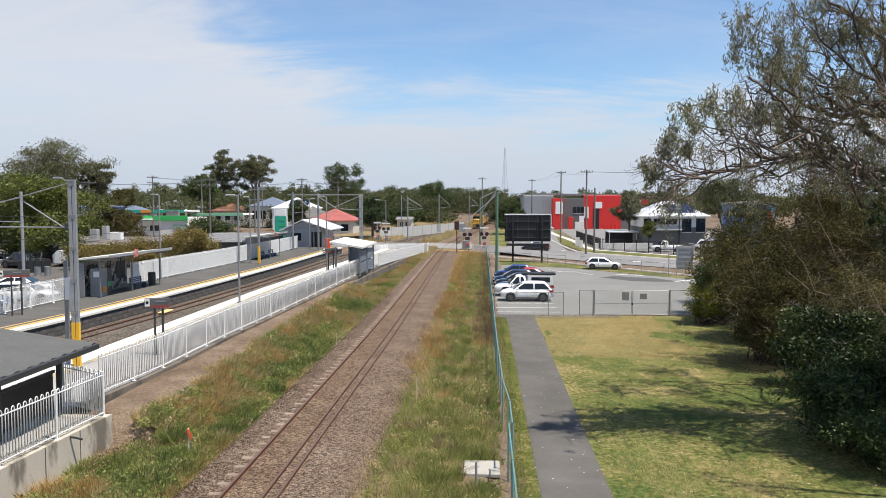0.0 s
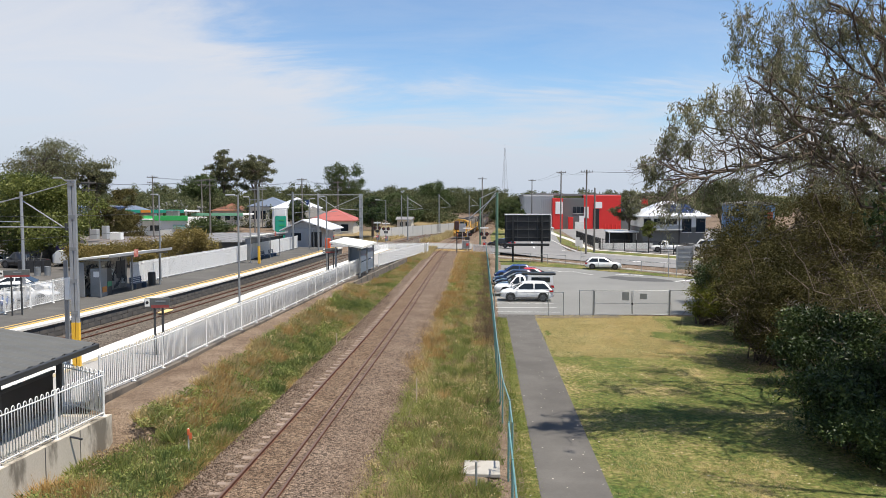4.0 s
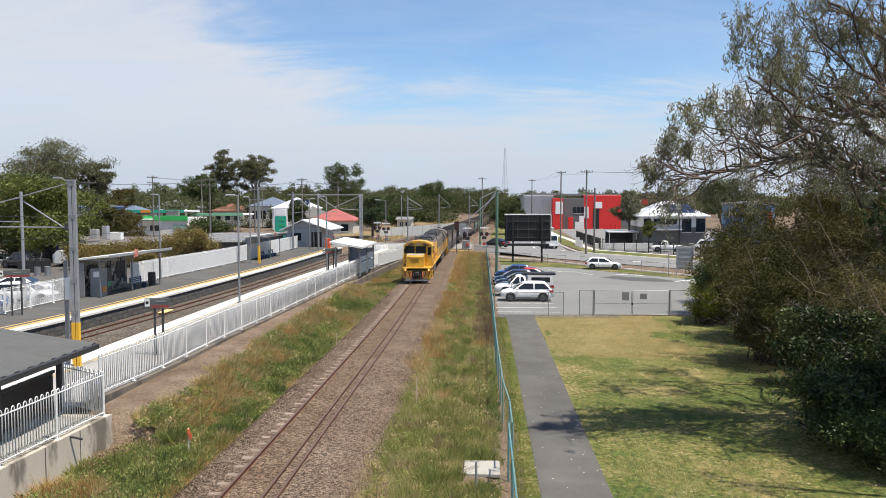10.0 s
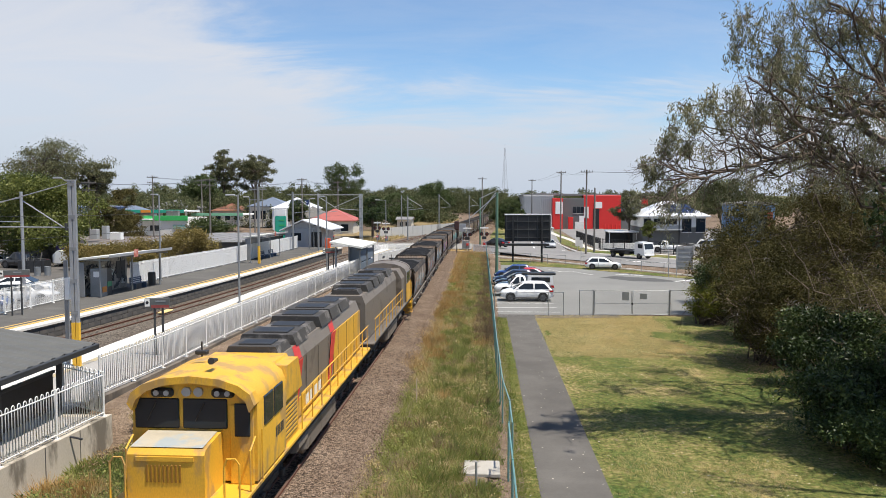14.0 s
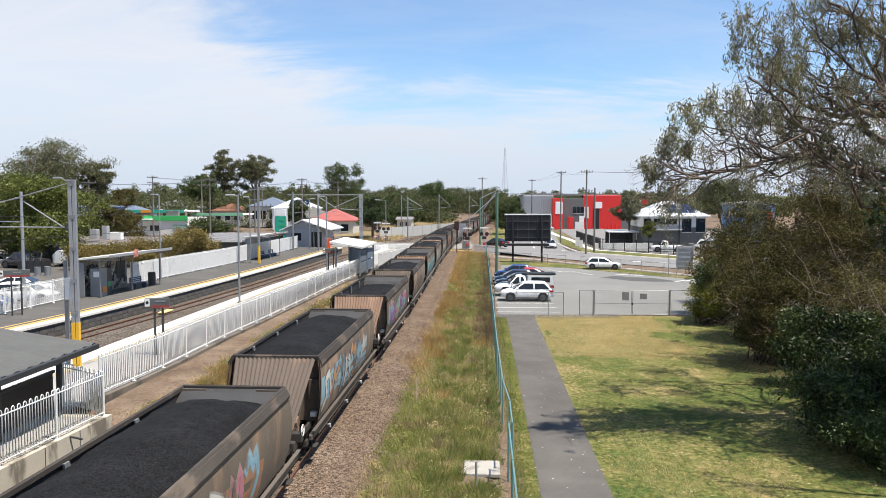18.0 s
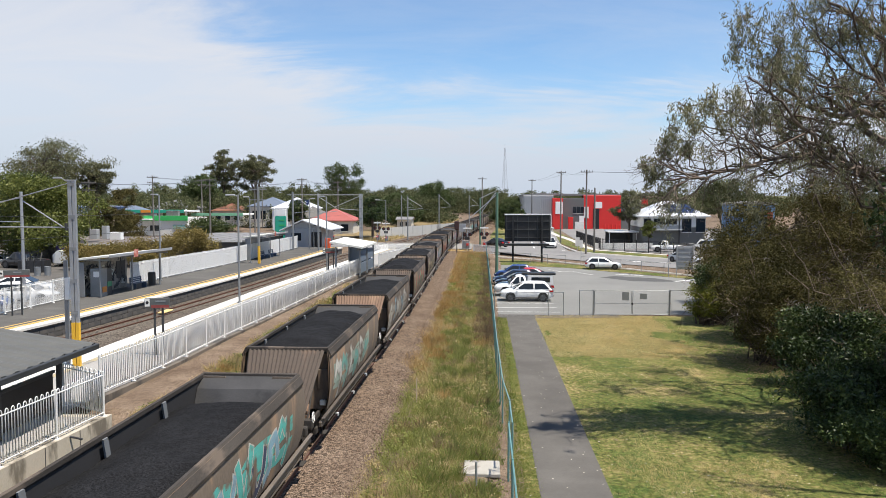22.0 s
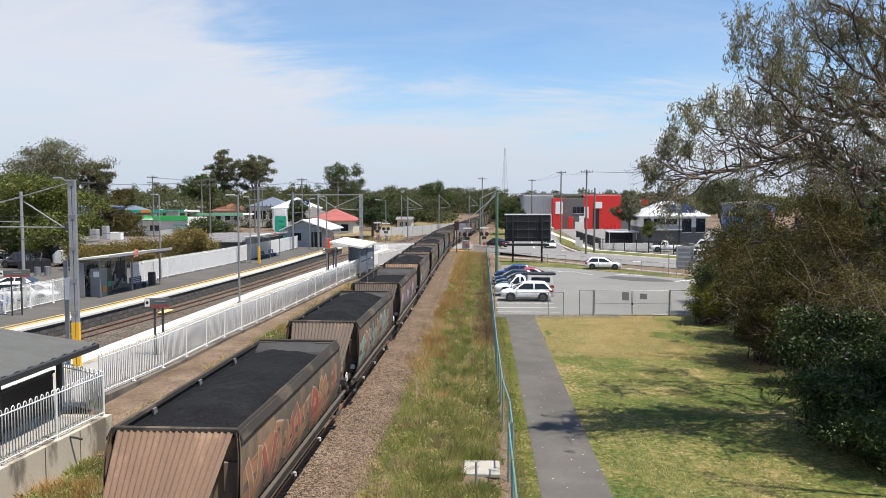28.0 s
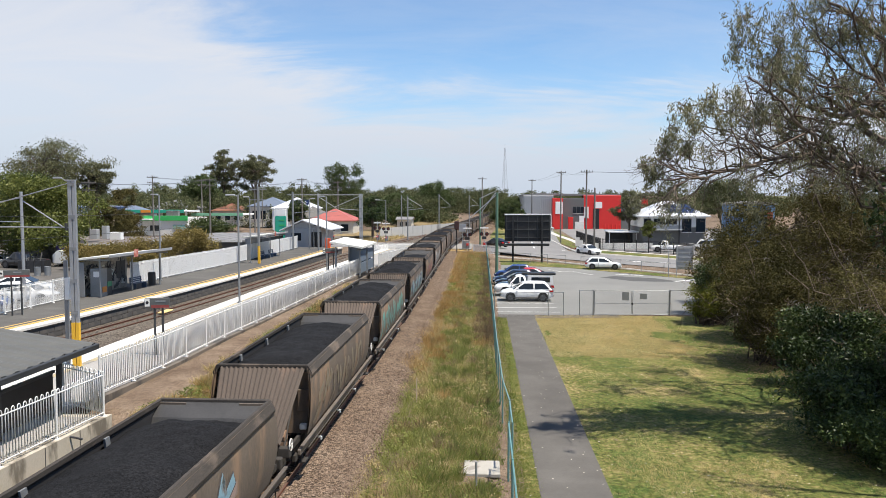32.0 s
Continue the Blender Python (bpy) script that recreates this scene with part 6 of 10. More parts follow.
def tow_truck():
    t = thing("tow_truck", "white flatbed truck with a dark empty tray", "truck")
    cb = part("cab", Shape().prism([(1.9, 0.55), (3.75, 0.55), (3.8, 1.35), (3.55, 2.35), (2.1, 2.45), (1.9, 2.3)], -1.0, 1.0, "y"), P_WHITE, t)
    part("windscreen", Shape().add([(3.80, -0.88, 1.42), (3.80, 0.88, 1.42), (3.60, 0.82, 2.2), (3.60, -0.82, 2.2)], [(0, 1, 2, 3)]), M_GLASS, cb, "dark glass", fix=False)
    for sy in (-1, 1):
        part("side_window", Shape().box((3.0, sy * 1.0, 1.85), (0.9, 0.03, 0.6), 0.01), M_GLASS, cb, "dark glass")
        part("headlight", Shape().box((3.78, sy * 0.75, 0.95), (0.06, 0.34, 0.2), 0.02), M_HEADL, cb)
    part("bumper", Shape().box((3.8, 0, 0.6), (0.16, 2.0, 0.26), 0.03), P_WHITE, cb)
    part("tray", Shape().box((-1.2, 0, 1.02), (5.9, 2.3, 0.12), 0.02).box((-1.2, 1.13, 1.12), (5.9, 0.06, 0.14)).box((-1.2, -1.13, 1.12), (5.9, 0.06, 0.14)), M_CHARCOAL, t, "dark steel tray")
    part("headboard", Shape().rod((1.7, -1.05, 1.0), (1.7, -1.05, 2.2), 0.04).rod((1.7, 1.05, 1.0), (1.7, 1.05, 2.2), 0.04).rod((1.7, -1.05, 2.2), (1.7, 1.05, 2.2), 0.04).rod((1.7, -1.05, 1.6), (1.7, 1.05, 1.6), 0.03), M_WHITE_D, t)
    part("chassis", Shape().box((-0.2, 0, 0.72), (7.0, 0.8, 0.3), 0.03), M_BLACK, t)
    part("toolbox", Shape().box((0.5, -0.95, 0.72), (0.9, 0.4, 0.4), 0.03).box((0.5, 0.95, 0.72), (0.9, 0.4, 0.4), 0.03), M_CHARCOAL, t)
    for x in (-2.5, 2.75):
        for sy in (-1, 1):
            wh = part("wheel", Shape().rod((x, sy * 0.72, 0.42), (x, sy * 1.0, 0.42), 0.42, n=18), M_TYRE, t)
            part("rim", Shape().rod((x, sy * 1.0, 0.42), (x, sy * 1.02, 0.42), 0.24, 0.2, 12), M_RIM, wh)
    return t


ROADVEH = []                                      # vehicle and its rows of (seconds, metres along the route)
tt = tow_truck()
s_q = CUM[4]                                      # about where the queue waits, y = 138
ROADVEH.append((tt, [(0, s_q - 105), (3, s_q - 70), (6, s_q - 26), (7.5, s_q - 8), (9.0, s_q - 3.5), (10, s_q + 0.5), (11, s_q + 8.0), (12, s_q + 14.0), (13, s_q + 20.0), (14, s_q + 27.1), (14.5, s_q + 31.5), (16, s_q + 48), (18, s_q + 75), (24, s_q + 98), (32, s_q + 98.5)]))
ROADVEH.append((car("silver sedan turning onto the road", P_SILVER, pose(0, 0, -5), 4.6, 1.8, 1.46, "sedan"), [(0, s_q - 111), (4, s_q - 110), (9, s_q - 38), (11, s_q - 14), (12.5, s_q - 5), (14, s_q + 0.5), (18.3, s_q + 1.5), (18.9, s_q + 4), (19.5, s_q + 9), (20.5, s_q + 18), (21.5, s_q + 30), (23, s_q + 52), (25, s_q + 82), (29, s_q + 96), (32, s_q + 96.5)]))
ROADVEH.append((car("white four-wheel-drive turning onto the road", P_WHITE, pose(0, 0, -5), 4.8, 1.9, 1.85, "suv"), [(0, s_q - 110), (7, s_q - 109), (11, s_q - 36), (13, s_q - 12), (15, s_q - 6), (18.5, s_q - 5.5), (20, s_q + 0.5), (22.5, s_q + 1.0), (23.5, s_q + 3), (24.5, s_q + 7.5), (25.5, s_q + 15), (27.5, s_q + 34), (28.0, s_q + 40), (30, s_q + 70), (32, s_q + 95)]))
ROADVEH.append((car("white sedan waiting to turn", P_WHITE, pose(0, 0, -5), 4.6, 1.8, 1.46, "sedan"), [(0, s_q - 109), (14, s_q - 108), (19, s_q - 26), (21, s_q - 14), (23, s_q - 8), (24.5, s_q - 2), (26, s_q + 0.5), (29.3, s_q + 1.2), (30.5, s_q + 5), (31.5, s_q + 13), (32, s_q + 18)]))
dark = car("black sedan stopped at the level crossing", P_BLACK, pose(0, 0, -5), 4.6, 1.8, 1.45, "sedan")
DARKROWS = [(0, (8.4, 126.2, -0.72)), (1, (7.2, 126.5, -0.62)), (2, (5.6, 127.0, -0.5)), (3, (4.0, 127.6, -0.35)), (4.2, (2.6, 128.1, -0.2)), (5.3, (2.0, 128.3, -0.17)), (32, (2.0, 128.3, -0.17))]


# ---- buildings to the right ----
M_RED = mat("red_cladding", (0.62, 0.025, 0.02), 0.5, 0, 0.06, 0.5, 0.03, 20)
M_CLADG = mat("grey_cladding", (0.36, 0.37, 0.38), 0.55, 0.1, 0.06, 0.4, 0.03, 20)
M_CLADD = mat("dark_grey_panel", (0.13, 0.13, 0.125), 0.6, 0, 0.08, 0.5, 0.03, 20)
M_TIN = mat("white_tin_roof", (0.70, 0.71, 0.72), 0.4, 0.2, 0.05, 0.5, 0.05, 20)
M_SOLAR = mat("solar_panel", (0.02, 0.03, 0.075), 0.15, 0.2, 0.2, 3, 0, 60)


def red_warehouse():
    b = thing("warehouse", "grey and red clad warehouse with white signs", "warehouse")
    y, z0 = 232, -0.9
    part("wall", Shape().box((16.2, y + 14, 4.1), (9.0, 28, 10.0), 0.05), M_CLADG, b, "ribbed grey side wall")
    for k in range(14):
        part("rib", Shape().box((12.2 + 0.62 * k, y - 0.06, 4.1), (0.06, 0.08, 9.8)), M_GALV, b)
    part("roof", Shape().prism([(11.4, 9.1), (11.4, 9.4), (16, 9.75), (48, 9.3), (48, 9.0)], y + 0.5, y + 30), M_GREYROOF, b)
    part("wall", Shape().box((26.4, y + 1, 3.7), (6.4, 4, 9.2), 0.05), M_CLADD, b, "dark grey office front")
    part("wall", Shape().box((35.1, y + 1, 4.1), (11.0, 4, 10.0), 0.05), M_RED, b, "red clad front")
    part("wall", Shape().box((43.6, y + 1, 3.6), (6.0, 4, 9.0), 0.05), M_CLADD, b, "dark grey end of the front")
    part("wall", Shape().box((21.6, y - 2.4, 3.7), (3.0, 3.0, 9.2), 0.05), M_RED, b, "red clad entry tower")
    part("wall", Shape().box((47.3, y - 0.4, 3.8), (1.8, 3.0, 9.0), 0.05), M_RED, b, "red clad fin")
    part("sign", Shape().box((22.0, y - 3.95, 5.4), (2.1, 0.1, 3.6), 0.02), M_WHITE, b, "plain white sign panel")
    part("sign", Shape().box((33.8, y - 1.1, 6.2), (2.4, 0.1, 1.9), 0.02), M_WHITE, b, "plain white sign panel")
    for k in range(3):
        w = part("window", Shape().box((26.9 + 1.1 * k, y - 1.05, 4.7), (0.95, 0.12, 2.0), 0.02), M_GLASS, b)
        part("frame", Shape().box((26.9 + 1.1 * k, y - 1.08, 3.66), (1.05, 0.1, 0.1)), M_WHITE_D, w)
    part("roller_door", Shape().box((33.3, y - 1.05, 2.1), (1.8, 0.1, 6.0), 0.02), M_BLACK, b)
    part("roller_door", Shape().box((29.0, y - 1.05, 1.4), (1.4, 0.1, 3.2), 0.02), M_WHITE, b)
    for k in range(5):
        part("bollard", Shape().rod((35.5 + 1.1 * k, y - 3, -0.9), (35.5 + 1.1 * k, y - 3, 0.5), 0.22, n=8), M_RED, b)
    part("sign", Shape().box((30.4, y - 1.1, 4.0), (1.3, 0.1, 3.4), 0.02), M_WHITE_D, b, "plain white sign panel")
    part("step_wall", Shape().box((25.5, y - 3.2, 0.9), (1.4, 1.2, 3.6), 0.03), M_RED, b, "low red clad block")
    part("step_wall", Shape().box((28.0, y - 4, 0.2), (2.6, 0.4, 2.2), 0.03), M_WHITE_D, b)


red_warehouse()


def hip_roof(x0, x1, y0, y1, ze, zr, inset=None):
    i = inset if inset is not None else (y1 - y0) / 2
    xm0, xm1, ym = x0 + i, x1 - i, (y0 + y1) / 2
    if xm1 < xm0:
        xm0 = xm1 = (x0 + x1) / 2
    v = [(x0, y0, ze), (x1, y0, ze), (x1, y1, ze), (x0, y1, ze), (xm0, ym, zr), (xm1, ym, zr), (x0, y0, ze - 0.18), (x1, y0, ze - 0.18), (x1, y1, ze - 0.18), (x0, y1, ze - 0.18)]
    return Shape().add(v, [(0, 1, 5, 4), (1, 2, 5), (2, 3, 4, 5), (3, 0, 4), (0, 6, 7, 1), (1, 7, 8, 2), (2, 8, 9, 3), (3, 9, 6, 0), (6, 9, 8, 7)])


def solar(parent, x0, x1, y0, ze, zr, ym, rows=2, cols=5, eave=None):
    """Panels lying on the slope that faces the camera."""
    for r in range(rows):
        for k in range(cols):
            xa, xb = x0 + (x1 - x0) * k / cols + 0.05, x0 + (x1 - x0) * (k + 1) / cols - 0.05
            ta, tb = 0.18 + 0.58 * r / rows + 0.015, 0.18 + 0.58 * (r + 1) / rows - 0.015
            sh = 0.5 * (r if r else 0)
            v = [(xa - sh * 0.4, y0 + (ym - y0) * ta, ze + (zr - ze) * ta + 0.08), (xb - sh * 0.4, y0 + (ym - y0) * ta, ze + (zr - ze) * ta + 0.08), (xb - sh * 0.4, y0 + (ym - y0) * tb, ze + (zr - ze) * tb + 0.08), (xa - sh * 0.4, y0 + (ym - y0) * tb, ze + (zr - ze) * tb + 0.08)]
            v += [(p[0], p[1], p[2] - 0.05) for p in v]
            part("solar_panel", Shape().add(v, [(0, 1, 2, 3), (4, 7, 6, 5), (0, 4, 5, 1), (1, 5, 6, 2), (2, 6, 7, 3), (3, 7, 4, 0)]), M_SOLAR, parent, "dark blue solar panel")


def office_house():
    b = thing("house", "two-storey white house with a tin roof and solar panels", "house")
    x0, x1, y0, y1 = 27.6, 38.8, 136, 148
    part("wall", Shape().box(((x0 + x1) / 2, (y0 + y1) / 2, 1.0), (x1 - x0 - 0.6, y1 - y0 - 0.6, 3.8), 0.03), M_CLADD, b, "dark grey lower storey")
    part("wall", Shape().box(((x0 + x1) / 2, (y0 + y1) / 2, 3.8), (x1 - x0 - 0.4, y1 - y0 - 0.4, 1.9), 0.03), M_WHITE, b, "white upper storey")
    rf = part("roof", hip_roof(x0 - 0.5, x1 + 0.5, y0 - 0.5, y1 + 0.5, 4.85, 7.45, 5.2), M_TIN, b, "white corrugated tin roof")
    solar(rf, 32.2, 37.0, y0 - 0.5, 4.85, 7.45, (y0 + y1) / 2, 2, 4)
    for k, (xa, w) in enumerate(((28.2, 1.2), (29.9, 1.9), (32.0, 1.9), (34.8, 1.6), (37.2, 1.6))):
        wn = part("window", Shape().box((xa + w / 2 - 0.3, y0 + 0.1, 3.85 if k < 3 else 3.2), (w, 0.16, 1.05 if k < 3 else 2.4), 0.02), M_GLASS, b)
        part("frame", Shape().box((xa + w / 2 - 0.3, y0 + 0.05, 3.3 if k < 3 else 2.0), (w + 0.15, 0.14, 0.09)), M_WHITE, wn)
    part("awning", Shape().box((31.3, y0 - 0.6, 2.5), (6.2, 1.2, 0.12), 0.02), M_CLADG, b)
    part("louvre_wall", Shape().box((31.5, y0 + 0.12, 2.7), (6.0, 0.1, 1.0), 0.01), M_CLADG, b)
    part("post", Shape().box((33.9, y0 - 0.4, 2.0), (0.2, 0.2, 5.6), 0.02), M_CHARCOAL, b)


office_house()
s = thing("carport", "small white flat-roofed carport", "carport")
part("roof", Shape().box((25.0, 142, 1.9), (5.4, 5, 0.25), 0.03), M_WHITE, s)
for x in (22.6, 27.4):
    part("post", Shape().rod((x, 140, -0.9), (x, 140, 1.8), 0.07), M_WHITE, s)
part("back", Shape().box((25, 144, 0.5), (5, 0.2, 2.6)), M_CHARCOAL, s)


def steel_fence(label, pts, h, m):
    f = tagged(new("steel_fence"), label, "fence")
    for a, b in zip(pts, pts[1:]):
        A, B = Vector((*a, -0.86)), Vector((*b, -0.86))
        n = max(1, round((B - A).length / 2.4))
        for k in range(n):
            p, q = A + (B - A) * k / n, A + (B - A) * (k + 1) / n
            part("post", Shape().box((p.x, p.y, p.z + h / 2), (0.1, 0.1, h), 0.01), m, f)
            sh = Shape()
            for j in range(12):
                c = p + (q - p) * (j + 0.5) / 12
                sh.box((c.x, c.y, c.z + h / 2 + 0.05), (0.025, 0.025, h - 0.2))
            sh.rod(p + Vector((0, 0, h - 0.15)), q + Vector((0, 0, h - 0.15)), 0.025, n=4).rod(p + Vector((0, 0, 0.2)), q + Vector((0, 0, 0.2)), 0.025, n=4)
            tagged(part("bar_panel", sh, m, f, fix=False), kind="stuff")


steel_fence("black steel bar fence in front of the yard", [(20.0, 131.5), (34, 115)], 2.0, M_BLACK)
steel_fence("black steel bar fence along the side street", [(19.8, 132), (19.6, 165)], 2.0, M_BLACK)
car("white van parked in the yard", P_WHITE, pose(37.0, 130, -0.86, 0, 0, 170), 4.9, 1.9, 1.9, "van", "van")
car("black four-wheel-drive in the yard", P_BLACK, pose(36.5, 122, -0.86, 0, 0, 175), 4.7, 1.9, 1.8, "suv")
car("white utility parked in the yard", P_WHITE, pose(30.0, 128, -0.86, 0, 0, 178), 5.2, 1.9, 1.8, "ute")
car("white van parked beside the fence", P_WHITE, pose(28.0, 168, -0.86, 0, 0, -95), 4.9, 1.9, 1.9, "van", "van")
car("pale utility parked in the side street", P_SILVER, pose(16.8, 216, -0.82, 0, 0, 8), 5.2, 1.9, 1.75, "ute")
s = thing("skip_bin", "row of dark grey bins by the yard fence", "bin")
part("bin", Shape().box((31.5, 119.5, 0.1), (1.2, 0.9, 1.8), 0.05), M_CLADD, s)
s = thing("yard_wall", "low white wall in the yard", "wall", kind="structure")
part("wall", Shape().box((24, 134, -0.3), (10, 0.2, 1.0), 0.02), M_WHITE_D, s)
M_POSTER = mat("sign_face", (0.6, 0.58, 0.55), 0.6)
for x, y, w, h, z in ((15.8, 131.0, 0.7, 1.5, 0.55), (14.6, 116.5, 0.5, 1.1, 1.0)):
    s = thing("street_sign", "small white sign on a post by the kerb", "sign")
    part("post", Shape().rod((x, y, -0.9), (x, y, z + 0.5), 0.04), M_GALV, s)
    part("plate", Shape().box((x, y - 0.05, z), (w, 0.03, h), 0.01), M_POSTER, s, "pale worn plate")


def blue_shed():
    b = thing("blue_building", "blue painted shed half hidden behind the trees", "building")
    part("wall", Shape().box((41.6, 124, 3.0), (5.6, 8, 7.8), 0.04), mat("blue_wall_paint", (0.05, 0.14, 0.32), 0.7, 0, 0.25, 0.5, 0.05, 20, (0.16, 0.28, 0.42), 0.4, 0.35), b, "patchy blue painted wall")
    part("roof", Shape().prism([(38.6, 6.9), (38.6, 7.1), (41.6, 7.4), (44.6, 7.1), (44.6, 6.9)], 119.7, 128.3), M_GREYROOF, b)
    part("panel", Shape().box((43.6, 119.95, 4.6), (0.9, 0.08, 2.4), 0.02), mat("red_painted_patch", (0.40, 0.06, 0.05), 0.6), b, "red painted patch")


blue_shed()
# ---- masts, poles and wires ----
M_WOOD = mat("weathered_pole_wood", (0.155, 0.142, 0.125), 0.9, 0, 0.2, 1, 0.2, 30, stretch=(3, 3, 0.3))
M_GREENPOLE = mat("green_pole_paint", (0.10, 0.19, 0.13), 0.5, 0.1, 0.1, 1, 0.05, 60)
M_SIGNRED = mat("red_sign_paint", (0.50, 0.045, 0.03), 0.5)
M_BLUEGREY = mat("blue_grey_panel", (0.16, 0.20, 0.25), 0.45, 0, 0.1, 1, 0.05, 40)


M_LENS = mat("unlit_red_lens", (0.10, 0.012, 0.010), 0.3, 0, 0.1, 4, 0, 40)


def lamp_pole(x, y, z0, ztop, arm, label="grey steel lamp post with a short arm on the platform", m=M_GALV_D, r=0.07):
    p = thing("lamp_post", label, "lamp post")
    part("pole", Shape().rod((x, y, z0), (x, y, ztop), r, r * 0.8, 10).rod((x, y, z0), (x, y, z0 + 0.12), r * 2, n=10), m, p)
    hd = part("arm", Shape().rod((x, y, ztop - 0.05), (x + arm, y, ztop + 0.02), 0.03, n=6), m, p)
    part("lamp_head", Shape().box((x + arm, y, ztop + 0.02), (0.62, 0.24, 0.12), 0.04), M_GALV, hd, "pale lamp head")
    return p


lamp_pole(-16.1, 49.5, Z_PL, 7.85, -0.5)
lamp_pole(-14.9, 71.9, Z_PL, 7.9, -0.5)
lamp_pole(-27.2, 63.0, Z_PL, 8.0, -0.4)
lamp_pole(-25.5, 82.4, Z_PL, 7.9, -0.4)
lamp_pole(-13.9, 108, 0.2, 7.6, -1.2)
lamp_pole(-24.6, 107, Z_PL, 7.8, 0.5)
lamp_pole(-2.6, 133, -0.2, 6.6, 0.7, "grey street lamp post by the level crossing")


def twin_mast(x, y, z0, ztop, yellow=True, w=0.17):
    m = thing("catenary_mast", "twin-column grey steel overhead line mast" + (" with a yellow painted foot" if yellow else ""), "mast")
    for dx in (-0.62 * w, 0.62 * w):
        part("column", Shape().box((x + dx, y, (z0 + ztop) / 2), (w, 0.12, ztop - z0), 0.012), M_GALV, m)
        if yellow:
            part("foot_paint", Shape().box((x + dx, y, z0 + 0.9), (w + 0.012, 0.132, 1.8), 0.012), M_YPOLE, m, "yellow painted foot")
    for z in np.arange(z0 + 2.2, ztop, 1.3):
        part("batten", Shape().box((x, y - 0.07, z), (1.9 * w, 0.02, 0.14)), M_GALV_D, m)
    part("cap", Shape().box((x - 0.05, y, ztop + 0.02), (0.42, 0.16, 0.05), 0.01), M_GALV, m)
    return m


mast = twin_mast(-16.62, 30.2, Z_PL, 8.3, True, 0.145)
part("bracket", Shape().rod((-16.6, 30.2, 8.25), (-22.4, 30.6, 6.75), 0.024, n=6).rod((-16.6, 30.2, 6.42), (-26.5, 30.8, 6.45), 0.028, n=6).rod((-18.83, 30.4, 7.51), (-17.03, 30.2, 6.44), 0.024, n=6), M_GALV, mast, "tubular overhead line bracket")
part("street_lamp", Shape().rod((-16.7, 30.2, 8.2), (-17.0, 30.1, 8.42), 0.015, n=6).box((-17.15, 30.1, 8.42), (0.36, 0.12, 0.07), 0.02), M_GALV, mast, "small lamp on an arm")
part("insulator", Shape().rod((-16.9, 30.2, 6.3), (-16.9, 30.2, 6.6), 0.06, n=8), M_CHARCOAL, mast)
s = thing("equipment_post", "short grey steel post with a white box on the platform", "post")
part("post", Shape().box((-17.2, 30.6, 2.9), (0.15, 0.15, 4.3), 0.02), M_GALV_D, s)
part("box", Shape().box((-17.06, 30.45, 3.9), (0.2, 0.16, 0.9), 0.02), M_WHITE, s, "white cable box")
s = thing("catenary_mast", "slender grey overhead line mast beyond the platform", "mast")
part("column", Shape().rod((-30.6, 49.3, 0.4), (-30.6, 49.3, 8.1), 0.11, 0.09, 10), M_GALV, s)
part("bracket", Shape().rod((-30.6, 49.3, 7.7), (-38, 50, 6.4), 0.03, n=6).rod((-30.6, 49.3, 6.1), (-38, 50, 6.2), 0.035, n=6), M_GALV, s)
s = twin_mast(-16.8, 104, 0.3, 8.4, False, 0.2)
part("bracket", Shape().rod((-16.8, 104, 8.2), (-20.5, 104, 6.6), 0.04, n=5).rod((-16.8, 104, 8.3), (-27, 104, 8.3), 0.05, n=5).rod((-16.8, 104, 6.2), (-19.6, 104, 6.4), 0.04, n=5), M_GALV, s, "tubular overhead line bracket")
for (x, y, h) in ((-24.2, 81.2, 8.9), (-26.2, 104, 8.6), (-22.8, 104.5, 8.4), (-14.0, 140, 8.3), (-10.5, 178, 9.0), (-18.6, 172, 8.6), (-4.5, 228, 9.0)):
    p = thing("catenary_mast", "grey steel overhead line mast beside the track" + (" with a yellow foot" if y == 81.2 else ""), "mast")
    part("column", Shape().box((x, y, h / 2 + 0.2), (0.22, 0.25, h - 0.2), 0.02), M_GALV_D, p)
    if y == 81.2:
        part("foot_paint", Shape().box((x, y, Z_PL + 0.95), (0.24, 0.27, 1.9), 0.02), M_YPOLE, p, "yellow painted foot")
        part("crossarm", Shape().box((x, y, 8.7), (1.9, 0.08, 0.09)).box((x, y, 7.6), (1.9, 0.08, 0.09)), M_GALV_D, p)
    else:
        part("bracket", Shape().rod((x, y, h - 0.3), (x + 2.6, y, 6.4), 0.04, n=5).rod((x, y, 5.8), (x + 2.8, y, 6.1), 0.04, n=5), M_GALV, p)
grn = thing("power_pole", "tall pale green painted steel pole", "pole")
part("pole", Shape().rod((1.35, 82.5, -0.9), (1.35, 82.5, 8.35), 0.17, 0.14, 12), M_GREENPOLE, grn)
part("crossarm", Shape().rod((1.35, 82.5, 8.3), (2.1, 82.5, 8.5), 0.03).rod((1.35, 82.5, 8.2), (-1.6, 83, 5.6), 0.05, n=6), M_GALV, grn)
grn = thing("power_pole", "green steel pole near the crossing", "pole")
part("pole", Shape().rod((-0.7, 131, -0.3), (-0.7, 131, 8.0), 0.15, 0.12, 10), M_GREENPOLE, grn)
part("crossarm", Shape().rod((-0.7, 131, 7.9), (2.0, 131, 9.2), 0.06, n=6).rod((-0.7, 131, 5.2), (1.8, 131, 8.8), 0.06, n=6), M_GALV, grn)


